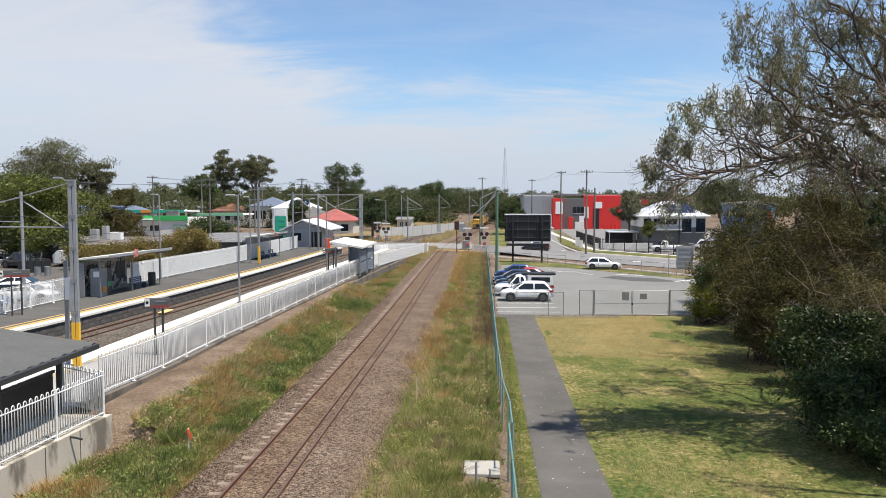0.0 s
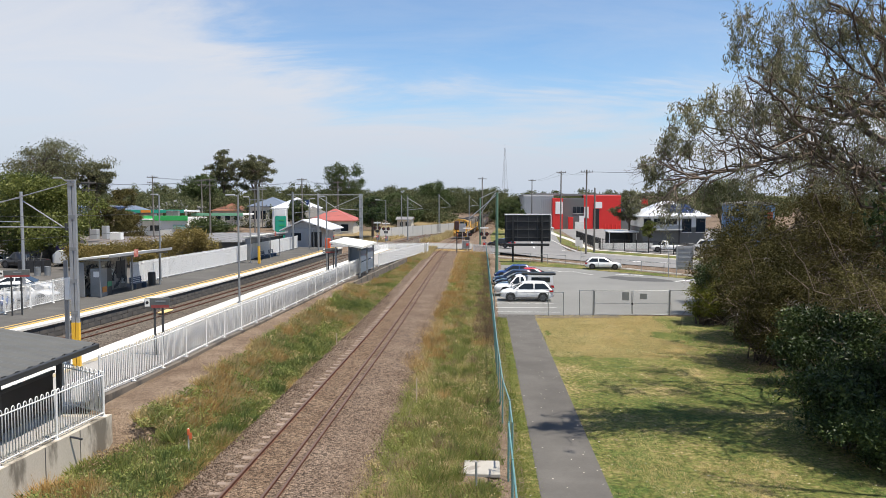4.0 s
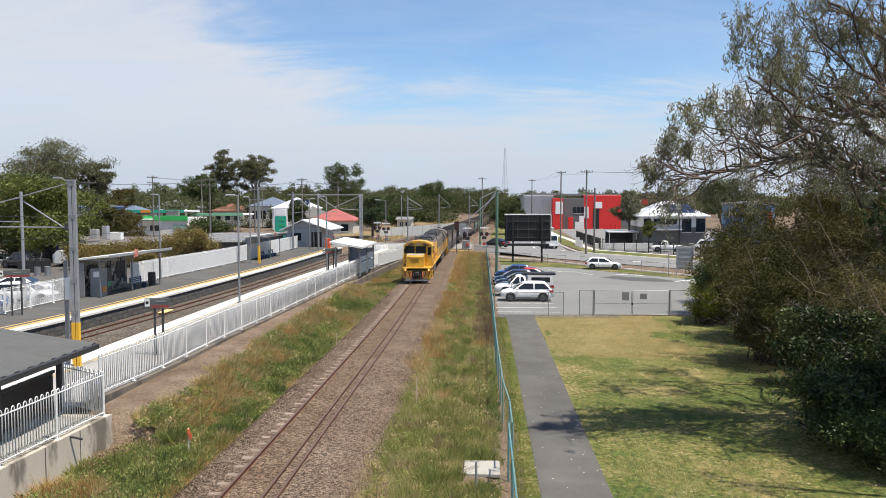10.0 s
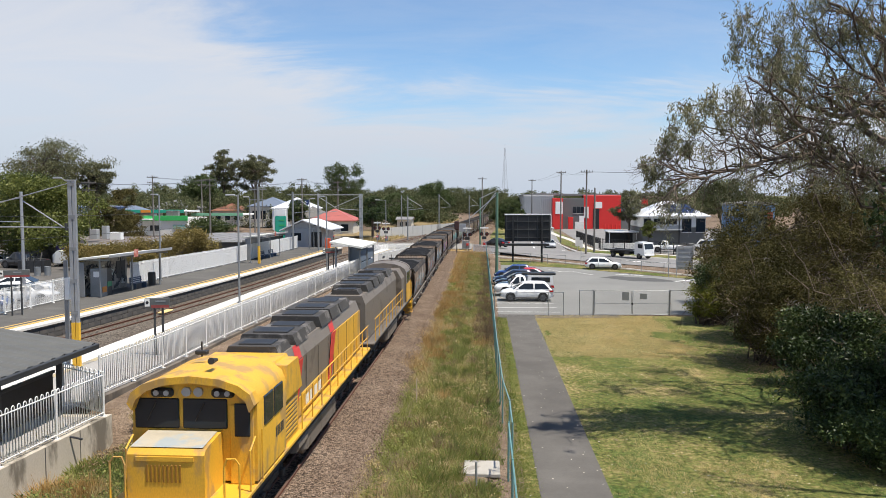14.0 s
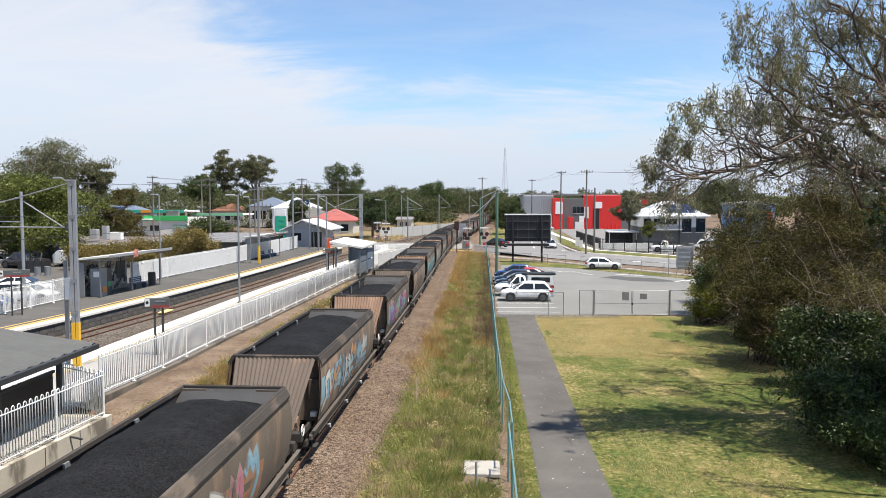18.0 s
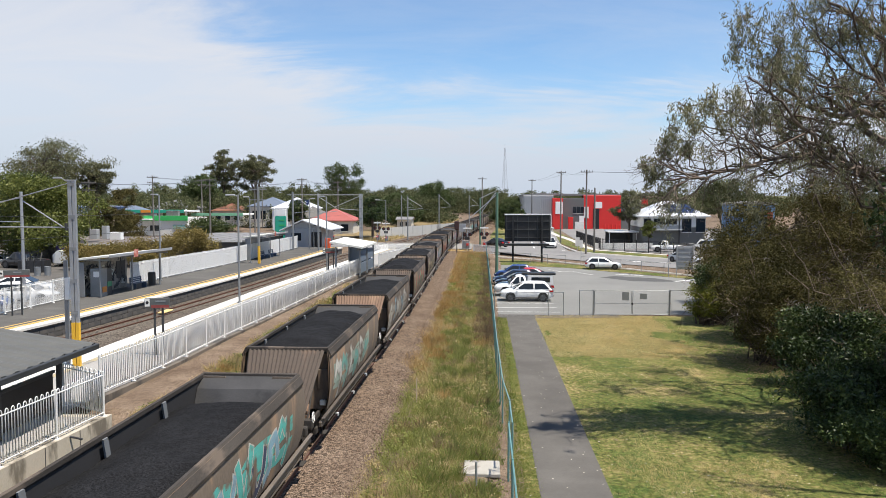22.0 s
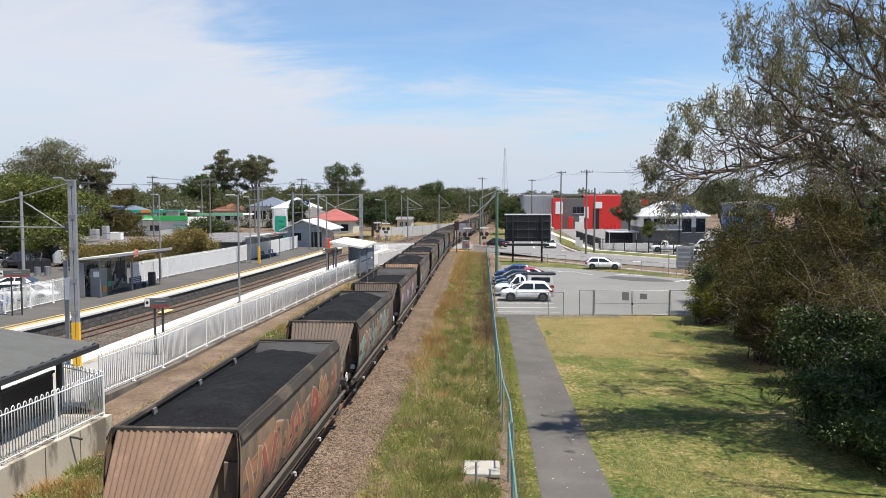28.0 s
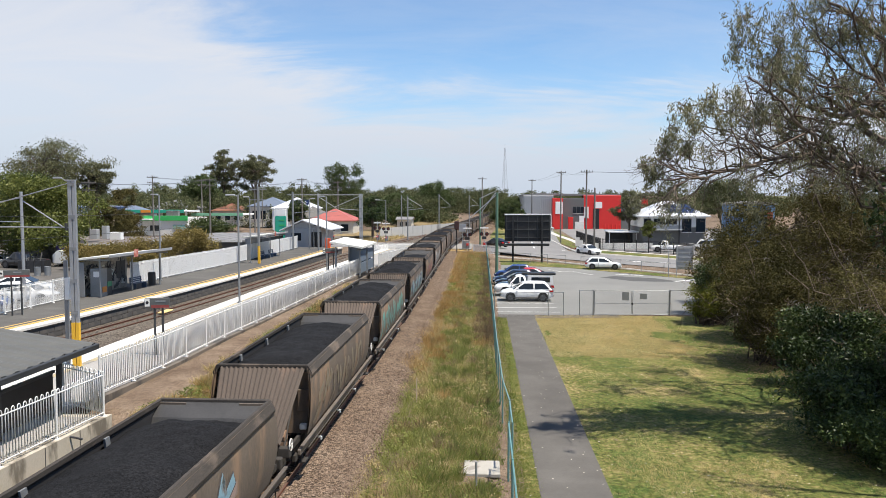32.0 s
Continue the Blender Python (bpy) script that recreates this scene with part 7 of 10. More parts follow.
def wood_pole(x, y, top, arms=2, z0=-0.9, label="wooden power pole with crossarms", w=1.9, rz=0, cat="power pole"):
    p = thing("power_pole", label, cat)
    part("pole", Shape().rod((x, y, z0), (x, y, top), 0.17, 0.12, 8), M_WOOD, p)
    for k in range(arms):
        a = part("crossarm", Shape().box((x, y - 0.12, top - 0.35 - 1.1 * k), (w, 0.1, 0.13), 0, rz), M_WOOD, p)
        for dx in (-0.45, -0.2, 0.2, 0.45):
            part("insulator", Shape().rod((x + dx * w, y - 0.12, top - 0.28 - 1.1 * k), (x + dx * w, y - 0.12, top - 0.1 - 1.1 * k), 0.04, n=6), M_CHARCOAL, a)
    return p


POLES_R = [(15.9, 121.0, 12.3), (17.9, 126.0, 9.6), (15.2, 154.0, 13.4), (12.6, 205, 13.2), (-0.5, 175, 12.8)]
for k, (x, y, h) in enumerate(POLES_R):
    wood_pole(x, y, h, 1 if k != 1 else 0, label="tall grey timber power pole at the road" if k != 1 else "slim pale green street lamp pole by the kerb")
POLES_L = [(-58, 110, 10.5), (-66, 150, 12.5), (-49, 135, 11.6), (-71, 190, 13.0), (-46, 152, 11.3), (-39.5, 165, 12.4), (-33, 172, 12.0), (-60, 205, 13.5)]
for x, y, h in POLES_L:
    wood_pole(x, y, h, 2, 0.0, "weathered wooden power pole above the roofs", 2.2)


def cable(a, b, sag, r=0.012):
    a, b = Vector(a), Vector(b)
    return Shape().pipe([a.lerp(b, t) - Vector((0, 0, 4 * sag * t * (1 - t))) for t in np.linspace(0, 1, 11)], r, 4)


wires = thing("overhead_wire", "thin dark overhead line wires above the platform track", "overhead wire")
for za in (5.6, 6.9):
    pts = [(track2_x(y) + 0.1, y, za) for y in (8, 30.4, 60, 81, 104, 140, 178)]
    for a, b in zip(pts, pts[1:]):
        part("wire", cable(a, b, 0.25 if za > 6 else 0.03, 0.014), M_CHARCOAL, wires, fix=False)
wires2 = thing("power_line", "thin dark power lines between wooden poles", "power line")
for a, b in (((-58, 110, 10.1), (-49, 135, 11.2)), ((-49, 135, 11.2), (-46, 152, 10.9)), ((-46, 152, 10.9), (-39.5, 165, 12)), ((-39.5, 165, 12), (-33, 172, 11.6)), ((-75, 90, 9.8), (-58, 110, 10.1)), ((-66, 150, 12.1), (-60, 205, 13.1))):
    for dx in (-0.9, 0.0, 0.9):
        part("wire", cable((a[0] + dx, a[1], a[2]), (b[0] + dx, b[1], b[2]), 0.5, 0.018), M_CHARCOAL, wires2, fix=False)
wires3 = thing("power_line", "thin dark power lines along the road", "power line")
for a, b in (((15.9, 121, 12.0), (15.2, 154, 13.1)), ((15.2, 154, 13.1), (12.6, 205, 12.9)), ((15.9, 121, 12.0), (45, 85, 11.5))):
    for dx in (-0.8, 0.8):
        part("wire", cable((a[0] + dx, a[1], a[2]), (b[0] + dx, b[1], b[2]), 0.5, 0.016), M_CHARCOAL, wires3, fix=False)


def radio_tower(x, y, h):
    t = thing("radio_tower", "tall slender lattice radio tower on the skyline", "tower")
    legs = [(-1, -1), (1, -1), (0, 1.2)]
    def P(k, z):
        w = 3.2 * (1 - z / h) + 0.5
        return Vector((x + legs[k][0] * w, y + legs[k][1] * w, z))
    # lighter steel and thin members stand in for haze on the far tower
    for k in range(3):
        part("leg", Shape().rod(P(k, 0), P(k, h), 0.13, 0.10, 5), M_GALV, t)
    for i in range(14):
        za, zb = h * i / 14, h * (i + 1) / 14
        s = Shape()
        for k in range(3):
            s.rod(P(k, za), P((k + 1) % 3, zb), 0.06, n=4).rod(P(k, zb), P((k + 1) % 3, zb), 0.05, n=4)
        part("bracing", s, M_GALV, t)
    part("aerial", Shape().rod((x, y, h), (x, y, h + 4), 0.1, n=5), M_GALV_D, t)


radio_tower(20.0, 760, 59)


# ---- platform shelters and furniture ----
M_SIGNFADE = mat("faded_red_sign", (0.40, 0.11, 0.08), 0.7, 0, 0.2, 3, 0.03, 40, (0.5, 0.33, 0.28), 0.4, 4)
M_SCRAWLED = mat("scrawled_wall_paint", (0.27, 0.25, 0.22), 0.7, 0, 0.25, 1.5, 0.05, 40, (0.06, 0.055, 0.055), 0.5, 1.8)
M_GRAF = mat("graffiti_ink", (0.03, 0.03, 0.035), 0.6)
M_BENCH = mat("blue_grey_bench", (0.06, 0.09, 0.14), 0.5, 0.1)


def bench(x, y, z, rz):
    b = thing("bench", "blue-grey slatted metal platform bench", "bench", pose(x, y, z, 0, 0, rz))
    for k in range(4):
        part("slat", Shape().box((0.12 * k - 0.18, 0, 0.45), (0.09, 1.8, 0.03), 0.01), M_BENCH, b)
    for k in range(3):
        part("back_slat", Shape().box((-0.27 - 0.02 * k, 0, 0.58 + 0.13 * k), (0.03, 1.8, 0.09), 0.01), M_BENCH, b)
    for dy in (-0.75, 0.75):
        part("leg", Shape().box((0.0, dy, 0.22), (0.4, 0.05, 0.44), 0.01).box((-0.28, dy, 0.6), (0.05, 0.05, 0.6)), M_BENCH, b)
    return b


def shelter(x, y, z, rz, L, label, D=2.6, wall=M_CHARCOAL, tags=True):
    """x towards the track, y along it; the back wall stands at x = 0."""
    s = thing("platform_shelter", label, "shelter", pose(x, y, z, 0, 0, rz))
    rf = part("roof", Shape().prism([(-0.35, 2.55), (D, 2.85), (D, 2.98), (-0.35, 2.68)], -L / 2, L / 2), M_CREAMROOF, s, "cream sloping roof")
    part("fascia", Shape().box((D + 0.02, 0, 2.9), (0.04, L + 0.04, 0.2), 0.01), M_GALV, rf)
    wl = L * 0.72
    yw = -L / 2 + 0.2 + wl / 2
    bw = part("back_wall", Shape().box((0, yw, 1.25), (0.08, wl, 2.4), 0.01), M_SCRAWLED if tags else M_GALV_D, s, "grey wall covered with dark scrawls" if tags else "dark grey wall")
    part("side_wall", Shape().box((0.3, -L / 2 + 0.2, 1.25), (0.6, 0.06, 2.4), 0.01), M_GALV_D, s)
    part("notice_frame", Shape().box((0.06, yw + wl * 0.36, 1.5), (0.04, 1.2, 1.3), 0.01), M_DKSTEEL, bw, "dark framed notice panel")
    if tags:
        rng = random.Random(3)
        for k in range(44):
            yy, zz = yw + rng.uniform(-0.46, 0.46) * wl, rng.uniform(0.5, 2.1)
            pts = [(0.05, yy + rng.uniform(-0.35, 0.35), zz + rng.uniform(-0.35, 0.35)) for _ in range(5)]
            part("scrawl", Shape().pipe(pts, rng.uniform(0.03, 0.075), 4), M_GRAF if k % 5 else M_WHITE_D, bw, fix=False)
    for dy in (-L / 2 + 0.3, 0, L / 2 - 0.3):
        part("post", Shape().box((D - 0.9, dy, 1.4), (0.09, 0.09, 2.8), 0.01), M_GALV_D, s)
        part("beam", Shape().box((D / 2 - 0.2, dy, 2.62), (D, 0.08, 0.12), 0.01, 0), M_GALV_D, s)
    sg = part("round_sign", Shape().box((D + 0.06, -L * 0.12, 2.92), (0.03, 0.6, 0.55), 0.12), M_SIGNFADE, s, "small faded red sign on the fascia")
    return s


def bearing(pts, y):
    return -math.degrees(math.atan((lerp_line(pts, y + 2) - lerp_line(pts, y - 2)) / 4))


shelter(-28.1, 56.2, Z_PL, bearing(EDGE, 56), 9.0, "cream-roofed platform shelter with a graffitied back wall")
shelter(-26.9, 89.5, Z_PL, bearing(EDGE, 89), 8.5, "cream-roofed platform shelter with a dark back wall", 2.5, M_CHARCOAL, False)
bench(-26.6, 57.6, Z_PL, bearing(EDGE, 57))
bench(-25.6, 88.0, Z_PL, bearing(EDGE, 88))
bench(-25.4, 91.0, Z_PL, bearing(EDGE, 90))
s = thing("ticket_machine", "grey ticket machine with an orange and green front panel", "ticket machine")
part("cabinet", Shape().box((-27.2, 52.6, Z_PL + 1.0), (0.8, 0.9, 2.0), 0.03), M_GALV_D, s)
part("notice", Shape().box((-27.1, 52.13, Z_PL + 1.6), (0.45, 0.02, 0.4)), M_WHITE, s, "white notice")
part("panel", Shape().box((-26.78, 52.6, Z_PL + 0.5), (0.03, 0.6, 0.4)), mat("orange_panel", (0.55, 0.2, 0.03), 0.5), s, "orange panel")
s = thing("ticket_machine", "dark vending cabinet under the shelter", "cabinet")
part("cabinet", Shape().box((-27.5, 53.9, Z_PL + 0.95), (0.8, 0.9, 1.9), 0.03), M_CHARCOAL, s)
part("panel", Shape().box((-27.08, 53.9, Z_PL + 0.75), (0.03, 0.6, 0.35)), mat("green_panel", (0.05, 0.25, 0.12), 0.5), s, "green panel")
s = thing("litter_bin", "dark round litter bin on the platform", "bin")
part("bin", Shape().rod((-26.6, 59.9, Z_PL), (-26.6, 59.9, Z_PL + 0.95), 0.28, 0.3, 14), M_CHARCOAL, s)
part("lid", Shape().rod((-26.6, 59.9, Z_PL + 0.95), (-26.6, 59.9, Z_PL + 1.05), 0.31, 0.25, 14), M_DKSTEEL, s)


M_CLADD_S = mat("slate_sign_face", (0.085, 0.09, 0.088), 0.6, 0, 0.1, 2, 0.03, 40)
M_SIGNDK = mat("dull_red_band", (0.22, 0.04, 0.035), 0.6)


def name_sign(x, y, z, L, rz=0, h=2.1, red=True):
    s = thing("station_sign", "station name board, grey with a red band, on two posts", "sign", pose(x, y, z, 0, 0, rz))
    for dx in (-L * 0.12, L * 0.2):
        part("post", Shape().box((dx, 0, h / 2), (0.09, 0.09, h), 0.01), M_CHARCOAL, s)
    b = part("board", Shape().box((0, -0.06, h + 0.05), (L, 0.1, 0.4), 0.02), M_CLADD_S, s)
    part("band", Shape().box((0.13, -0.118, h - 0.12), (L - 0.3, 0.016, 0.12)), M_SIGNDK, b, "dark red band")
    part("symbol", Shape().box((-L / 2 + 0.12, -0.118, h + 0.06), (0.2, 0.02, 0.34)), M_WHITE_D, b, "white square")
    part("symbol", Shape().rod((-L / 2 + 0.12, -0.13, h + 0.06), (-L / 2 + 0.12, -0.135, h + 0.06), 0.065, n=10), M_BLACK, b, "black disc")
    part("lettering", Shape().box((0.15, -0.115, h + 0.11), (0.42, 0.012, 0.06)), M_GALV_D, b, "pale lettering as a bar")


name_sign(-14.25, 32.6, Z_PL, 1.05, 12, 2.27)
name_sign(-14.3, 70.5, Z_PL, 1.4, 20)
name_sign(-27.55, 43.5, Z_PL, 1.6, 25, 2.45)
s = thing("track_cover", "faded yellow flat cover lying between the rails", "lubricator")
part("box", Shape().box((track2_x(50.5), 50.5, 0.02), (0.5, 1.5, 0.1), 0.04), mat("faded_yellow_cover", (0.62, 0.47, 0.20), 0.7, 0, 0.15, 2, 0.1, 40), s)


def near_shelter():
    s = thing("platform_shelter", "dark grey shelter with a corrugated roof beside the fence", "shelter")
    x0, x1, y0, y1, z0, z1 = -12.75, -16.6, 8.0, 24.3, 2.8, 3.35
    n = 110
    rows = [[(x0 + (x1 - x0) * j / 2, y0 + (y1 - y0) * i / n, z0 + (z1 - z0) * j / 2 + (0.04 if i % 4 in (1, 2) else 0)) for j in range(3)] for i in range(n + 1)]
    rf = part("roof", Shape().grid(rows), M_DKROOF, s, "dark grey corrugated roof", fix=False)
    part("ceiling_board", Shape().add([(x0, y0, z0 - 0.05), (x1, y0, z1 - 0.05), (x1, y1, z1 - 0.05), (x0, y1, z0 - 0.05)], [(0, 1, 2, 3)]), M_CHARCOAL, rf, fix=False)
    part("gutter", Shape().box((x0 + 0.06, (y0 + y1) / 2, z0 - 0.07), (0.14, y1 - y0 + 0.1, 0.18), 0.02), M_CHARCOAL, rf, "dark gutter")
    part("fascia", Shape().prism([(x0, z0 - 0.18), (x0, z0 + 0.03), (x1, z1 + 0.03), (x1, z1 - 0.18)], y1, y1 + 0.05), M_CHARCOAL, rf)
    for y in (9, 13, 17, 20.5, 23.6):
        part("post", Shape().box((-13.6, y, (Z_PL + 2.8) / 2), (0.14, 0.14, 2.8 - Z_PL), 0.01), M_CHARCOAL, s)
        part("post", Shape().box((-16.0, y, (Z_PL + 3.1) / 2), (0.14, 0.14, 3.1 - Z_PL), 0.01), M_CHARCOAL, s)
        part("rafter", Shape().rod((-13.2, y, 2.78), (-16.3, y, 3.2), 0.07, n=4), M_CHARCOAL, s)
    for k in range(5):
        y = 9.0 + 2.9 * k
        pw = part("screen", Shape().box((-13.65, y + 1.4, Z_PL + 0.72), (0.05, 2.6, 1.15), 0.01), M_BLACK, s, "dark perforated screen")
        part("top_rail", Shape().box((-13.65, y + 1.4, Z_PL + 1.34), (0.1, 2.8, 0.1), 0.01), M_CHARCOAL, pw)


near_shelter()


def white_shelter():
    s = thing("platform_shelter", "white sloping-roofed shelter with blue-grey screens", "shelter")
    rf = Shape()
    lo = [(-10.85, 67.8, 3.22), (-10.75, 76.3, 3.22), (-13.95, 76.3, 3.72), (-13.8, 67.8, 3.72)]
    rf.add(lo + [(x, y, z + 0.16) for x, y, z in lo], [(0, 1, 2, 3), (4, 7, 6, 5), (0, 4, 5, 1), (1, 5, 6, 2), (2, 6, 7, 3), (3, 7, 4, 0)])
    part("roof", rf, M_CREAMROOF, s, "white sheet roof")
    for x, y in ((-13.4, 68.6), (-13.4, 75.5), (-11.2, 68.6), (-11.1, 72), (-11.0, 75.6)):
        part("post", Shape().box((x, y, 2.0), (0.16, 0.16, 2.7), 0.02), M_GALV_D, s)
    for k in range(2):
        for j in range(2):
            part("screen", Shape().box((-11.15 + 0.1 * k, 70.3 + 3.5 * k, 1.4 + 1.05 * j), (0.06, 3.0, 0.92), 0.01), M_BLUEGREY, s, "blue-grey screen panel")
    for x in (-12.85, -11.75):
        part("screen", Shape().box((x, 75.6, 1.9), (1.0, 0.06, 1.9), 0.01), M_BLUEGREY, s, "blue-grey screen panel")
    bm = Shape().box((-11.3, 72, 3.12), (0.12, 8.2, 0.16), 0.01)
    part("beam", bm, M_GALV_D, s)


white_shelter()


# ---- houses and shops on the left ----
def house(label, x0, x1, y0, y1, ze, zr, wallm, roofm, z0=0.0, windows=3, inset=None, gable=False):
    h = thing("house", label, "house")
    part("wall", Shape().box(((x0 + x1) / 2, (y0 + y1) / 2, (z0 + ze) / 2), (x1 - x0 - 0.8, y1 - y0 - 0.8, ze - z0), 0.03), wallm, h)
    if gable:
        rf = Shape().prism([(y0, ze - 0.1), (y0, ze + 0.05), ((y0 + y1) / 2, zr), (y1, ze + 0.05), (y1, ze - 0.1), ((y0 + y1) / 2, zr - 0.15)], x0, x1, "x")
    else:
        rf = hip_roof(x0, x1, y0, y1, ze, zr, inset)
    r = part("roof", rf, roofm, h)
    for k in range(windows):
        w = (x1 - x0 - 1.6) / windows
        xc = x0 + 0.8 + w * (k + 0.5)
        wn = part("window", Shape().box((xc, y0 + 0.38, z0 + (ze - z0) * 0.58), (w * 0.55, 0.1, (ze - z0) * 0.4), 0.02), M_GLASS, h)
        part("sill", Shape().box((xc, y0 + 0.34, z0 + (ze - z0) * 0.36), (w * 0.62, 0.14, 0.08)), M_WHITE_D, wn)
    return h, r


M_TILE_R = mat("red_roof_sheet", (0.34, 0.095, 0.08), 0.7, 0, 0.15, 0.5, 0.1, 15)
M_TILE_B = mat("brown_tile_roof", (0.20, 0.085, 0.05), 0.8, 0, 0.15, 0.5, 0.2, 12)
M_TILE_G = mat("grey_tile_roof", (0.13, 0.125, 0.115), 0.8, 0, 0.15, 0.5, 0.2, 12)
M_ROOF_BL = mat("blue_grey_roof_sheet", (0.14, 0.17, 0.22), 0.5, 0.1, 0.1, 0.5, 0.1, 12)
M_CREAM = mat("cream_weatherboard", (0.55, 0.52, 0.45), 0.7, 0, 0.08, 0.5, 0.1, 12)
M_GREENP = mat("bright_green_paint", (0.04, 0.40, 0.10), 0.5, 0, 0.06, 0.5, 0.02, 12)
M_TEALP = mat("teal_green_paint", (0.02, 0.33, 0.22), 0.5, 0, 0.06, 0.5, 0.02, 12)
house("house with a red sheet roof and cream walls", -37, -26.8, 158, 168, 3.4, 5.8, M_CREAM, M_TILE_R, -0.2, 3)
_, r = house("white two-storey house with tin roof and solar panels", -55, -43.8, 195, 207, 5.6, 8.4, M_WHITE, M_TIN, 0, 4)
solar(r, -50.5, -45.4, 195, 5.6, 8.4, 201, 2, 5)
house("house with a brown tiled roof", -80.5, -70.5, 222, 232, 4.6, 6.9, M_CREAM, M_TILE_B, 0, 3)
house("low house with a grey tiled roof", -45.5, -36, 176, 186, 3.6, 6.2, M_CREAM, M_TILE_G, 0, 3)
house("house with a blue-grey sheet roof", -67, -55.5, 214, 226, 6.0, 8.6, M_CREAM, M_ROOF_BL, 0, 4)
house("pale house with a grey sheet roof behind the shops", -96, -83, 214, 226, 5.6, 7.8, M_CREAM, M_GREYROOF, 0, 4)
_, r = house("long shop building with a blue-grey roof and solar panels", -112, -82, 176, 190, 4.6, 6.4, M_WHITE, M_ROOF_BL, 0, 6, 3)
solar(r, -108, -86, 176, 4.6, 6.4, 183, 1, 12)
house("white house half hidden by trees near the line", -23.0, -18.5, 198, 205, 2.6, 3.3, M_CREAM, M_GREYROOF, -0.1, 2, gable=True)


def shop():
    s = thing("shop", "white flat-roofed shop with a bright green parapet", "shop")
    x0, x1, y0 = -73.8, -63.9, 162
    part("wall", Shape().box(((x0 + x1) / 2, y0 + 6, 1.9), (x1 - x0, 12, 3.8), 0.03), M_WHITE_D, s)
    part("parapet", Shape().box(((x0 + x1) / 2, y0 - 0.1, 3.75), (x1 - x0 + 0.3, 0.5, 1.05), 0.03), M_GREENP, s, "bright green parapet")
    part("roof_edge", Shape().box(((x0 + x1) / 2 - 4.5, y0 - 1.2, 3.5), (4.5, 2.2, 0.25), 0.03), M_WHITE, s)
    part("window", Shape().box((-70.9, y0 - 0.08, 1.6), (2.2, 0.1, 1.2), 0.02), M_GLASS, s)
    part("window", Shape().box((-65.6, y0 - 0.08, 1.9), (2.8, 0.1, 0.9), 0.02), mat("teal_lettering_panel", (0.25, 0.45, 0.40), 0.6), s, "faded teal lettering as a bar")
    for x in (-68.9, -67.4):
        part("air_conditioner", Shape().box((x, y0 + 3, 4.6), (1.1, 1.2, 1.5), 0.04), M_CLADD, s, "grey roof unit with louvres")


shop()


def canopy():
    c = thing("service_station", "service station with a teal and white canopy", "service station")
    part("canopy", Shape().box((-77.8, 182, 5.0), (14.6, 10, 0.4), 0.04), M_WHITE, c, "white canopy edge")
    part("canopy_band", Shape().box((-77.8, 176.9, 5.0), (14.7, 0.2, 0.75), 0.03), M_TEALP, c, "teal canopy band")
    part("canopy_panel", Shape().box((-79.6, 176.75, 5.0), (2.4, 0.1, 0.6)), mat("orange_logo_shape", (0.7, 0.25, 0.03), 0.5), c, "plain orange and yellow shape")
    part("canopy", Shape().box((-65.6, 190, 4.1), (13, 9, 0.4), 0.04), M_WHITE, c)
    part("canopy_band", Shape().box((-65.6, 185.4, 4.1), (13, 0.2, 0.7), 0.03), mat("pale_green_band", (0.20, 0.45, 0.28), 0.5), c, "pale green band")
    for x in (-84, -78, -72):
        part("column", Shape().rod((x, 182, 0), (x, 182, 5.4), 0.25), M_WHITE, c)


canopy()
s = thing("price_sign", "tall white and green service station price sign", "sign")
part("board", Shape().box((-40.9, 152.5, 2.2), (2.2, 0.5, 4.4), 0.05), M_TEALP, s, "green lower board")
part("board", Shape().box((-40.9, 152.5, 5.15), (2.1, 0.5, 1.4), 0.05), M_WHITE, s, "white upper board")
for k in range(3):
    part("price_bar", Shape().box((-40.6, 152.22, 1.6 + 1.0 * k), (1.0, 0.06, 0.22)), M_GREENP, s)
for x in (-42.15, -39.65):
    part("post", Shape().box((x, 152.5, 3.0), (0.2, 0.3, 6.0), 0.03), M_WHITE, s)


M_BRNROOF = mat("brown_grey_roof_sheet", (0.15, 0.13, 0.118), 0.8, 0, 0.2, 0.6, 0.1, 20, (0.21, 0.185, 0.165), 0.4, 0.7)


def flat_roofs():
    for x0, x1, y0, y1, z, m in ((-57.5, -42.0, 88, 105, 2.25, M_BRNROOF), (-40.5, -29.5, 92, 114, 2.45, M_GREYROOF)):
        b = thing("low_building", "low building with a flat grey sheet roof", "building")
        part("wall", Shape().box(((x0 + x1) / 2, (y0 + y1) / 2, z / 2), (x1 - x0 - 1.2, y1 - y0 - 1.2, z), 0.03), M_CLADD, b)
        part("roof", Shape().box(((x0 + x1) / 2, (y0 + y1) / 2, z + 0.12), (x1 - x0, y1 - y0, 0.24), 0.02), m, b)
        for k in range(6):
            part("roof_seam", Shape().box((x0 + (x1 - x0) * (k + 0.5) / 6, (y0 + y1) / 2, z + 0.26), (0.08, y1 - y0, 0.05)), m, b)
        part("gutter", Shape().box(((x0 + x1) / 2, y0 - 0.06, z + 0.1), (x1 - x0, 0.14, 0.2)), M_WHITE_D, b)


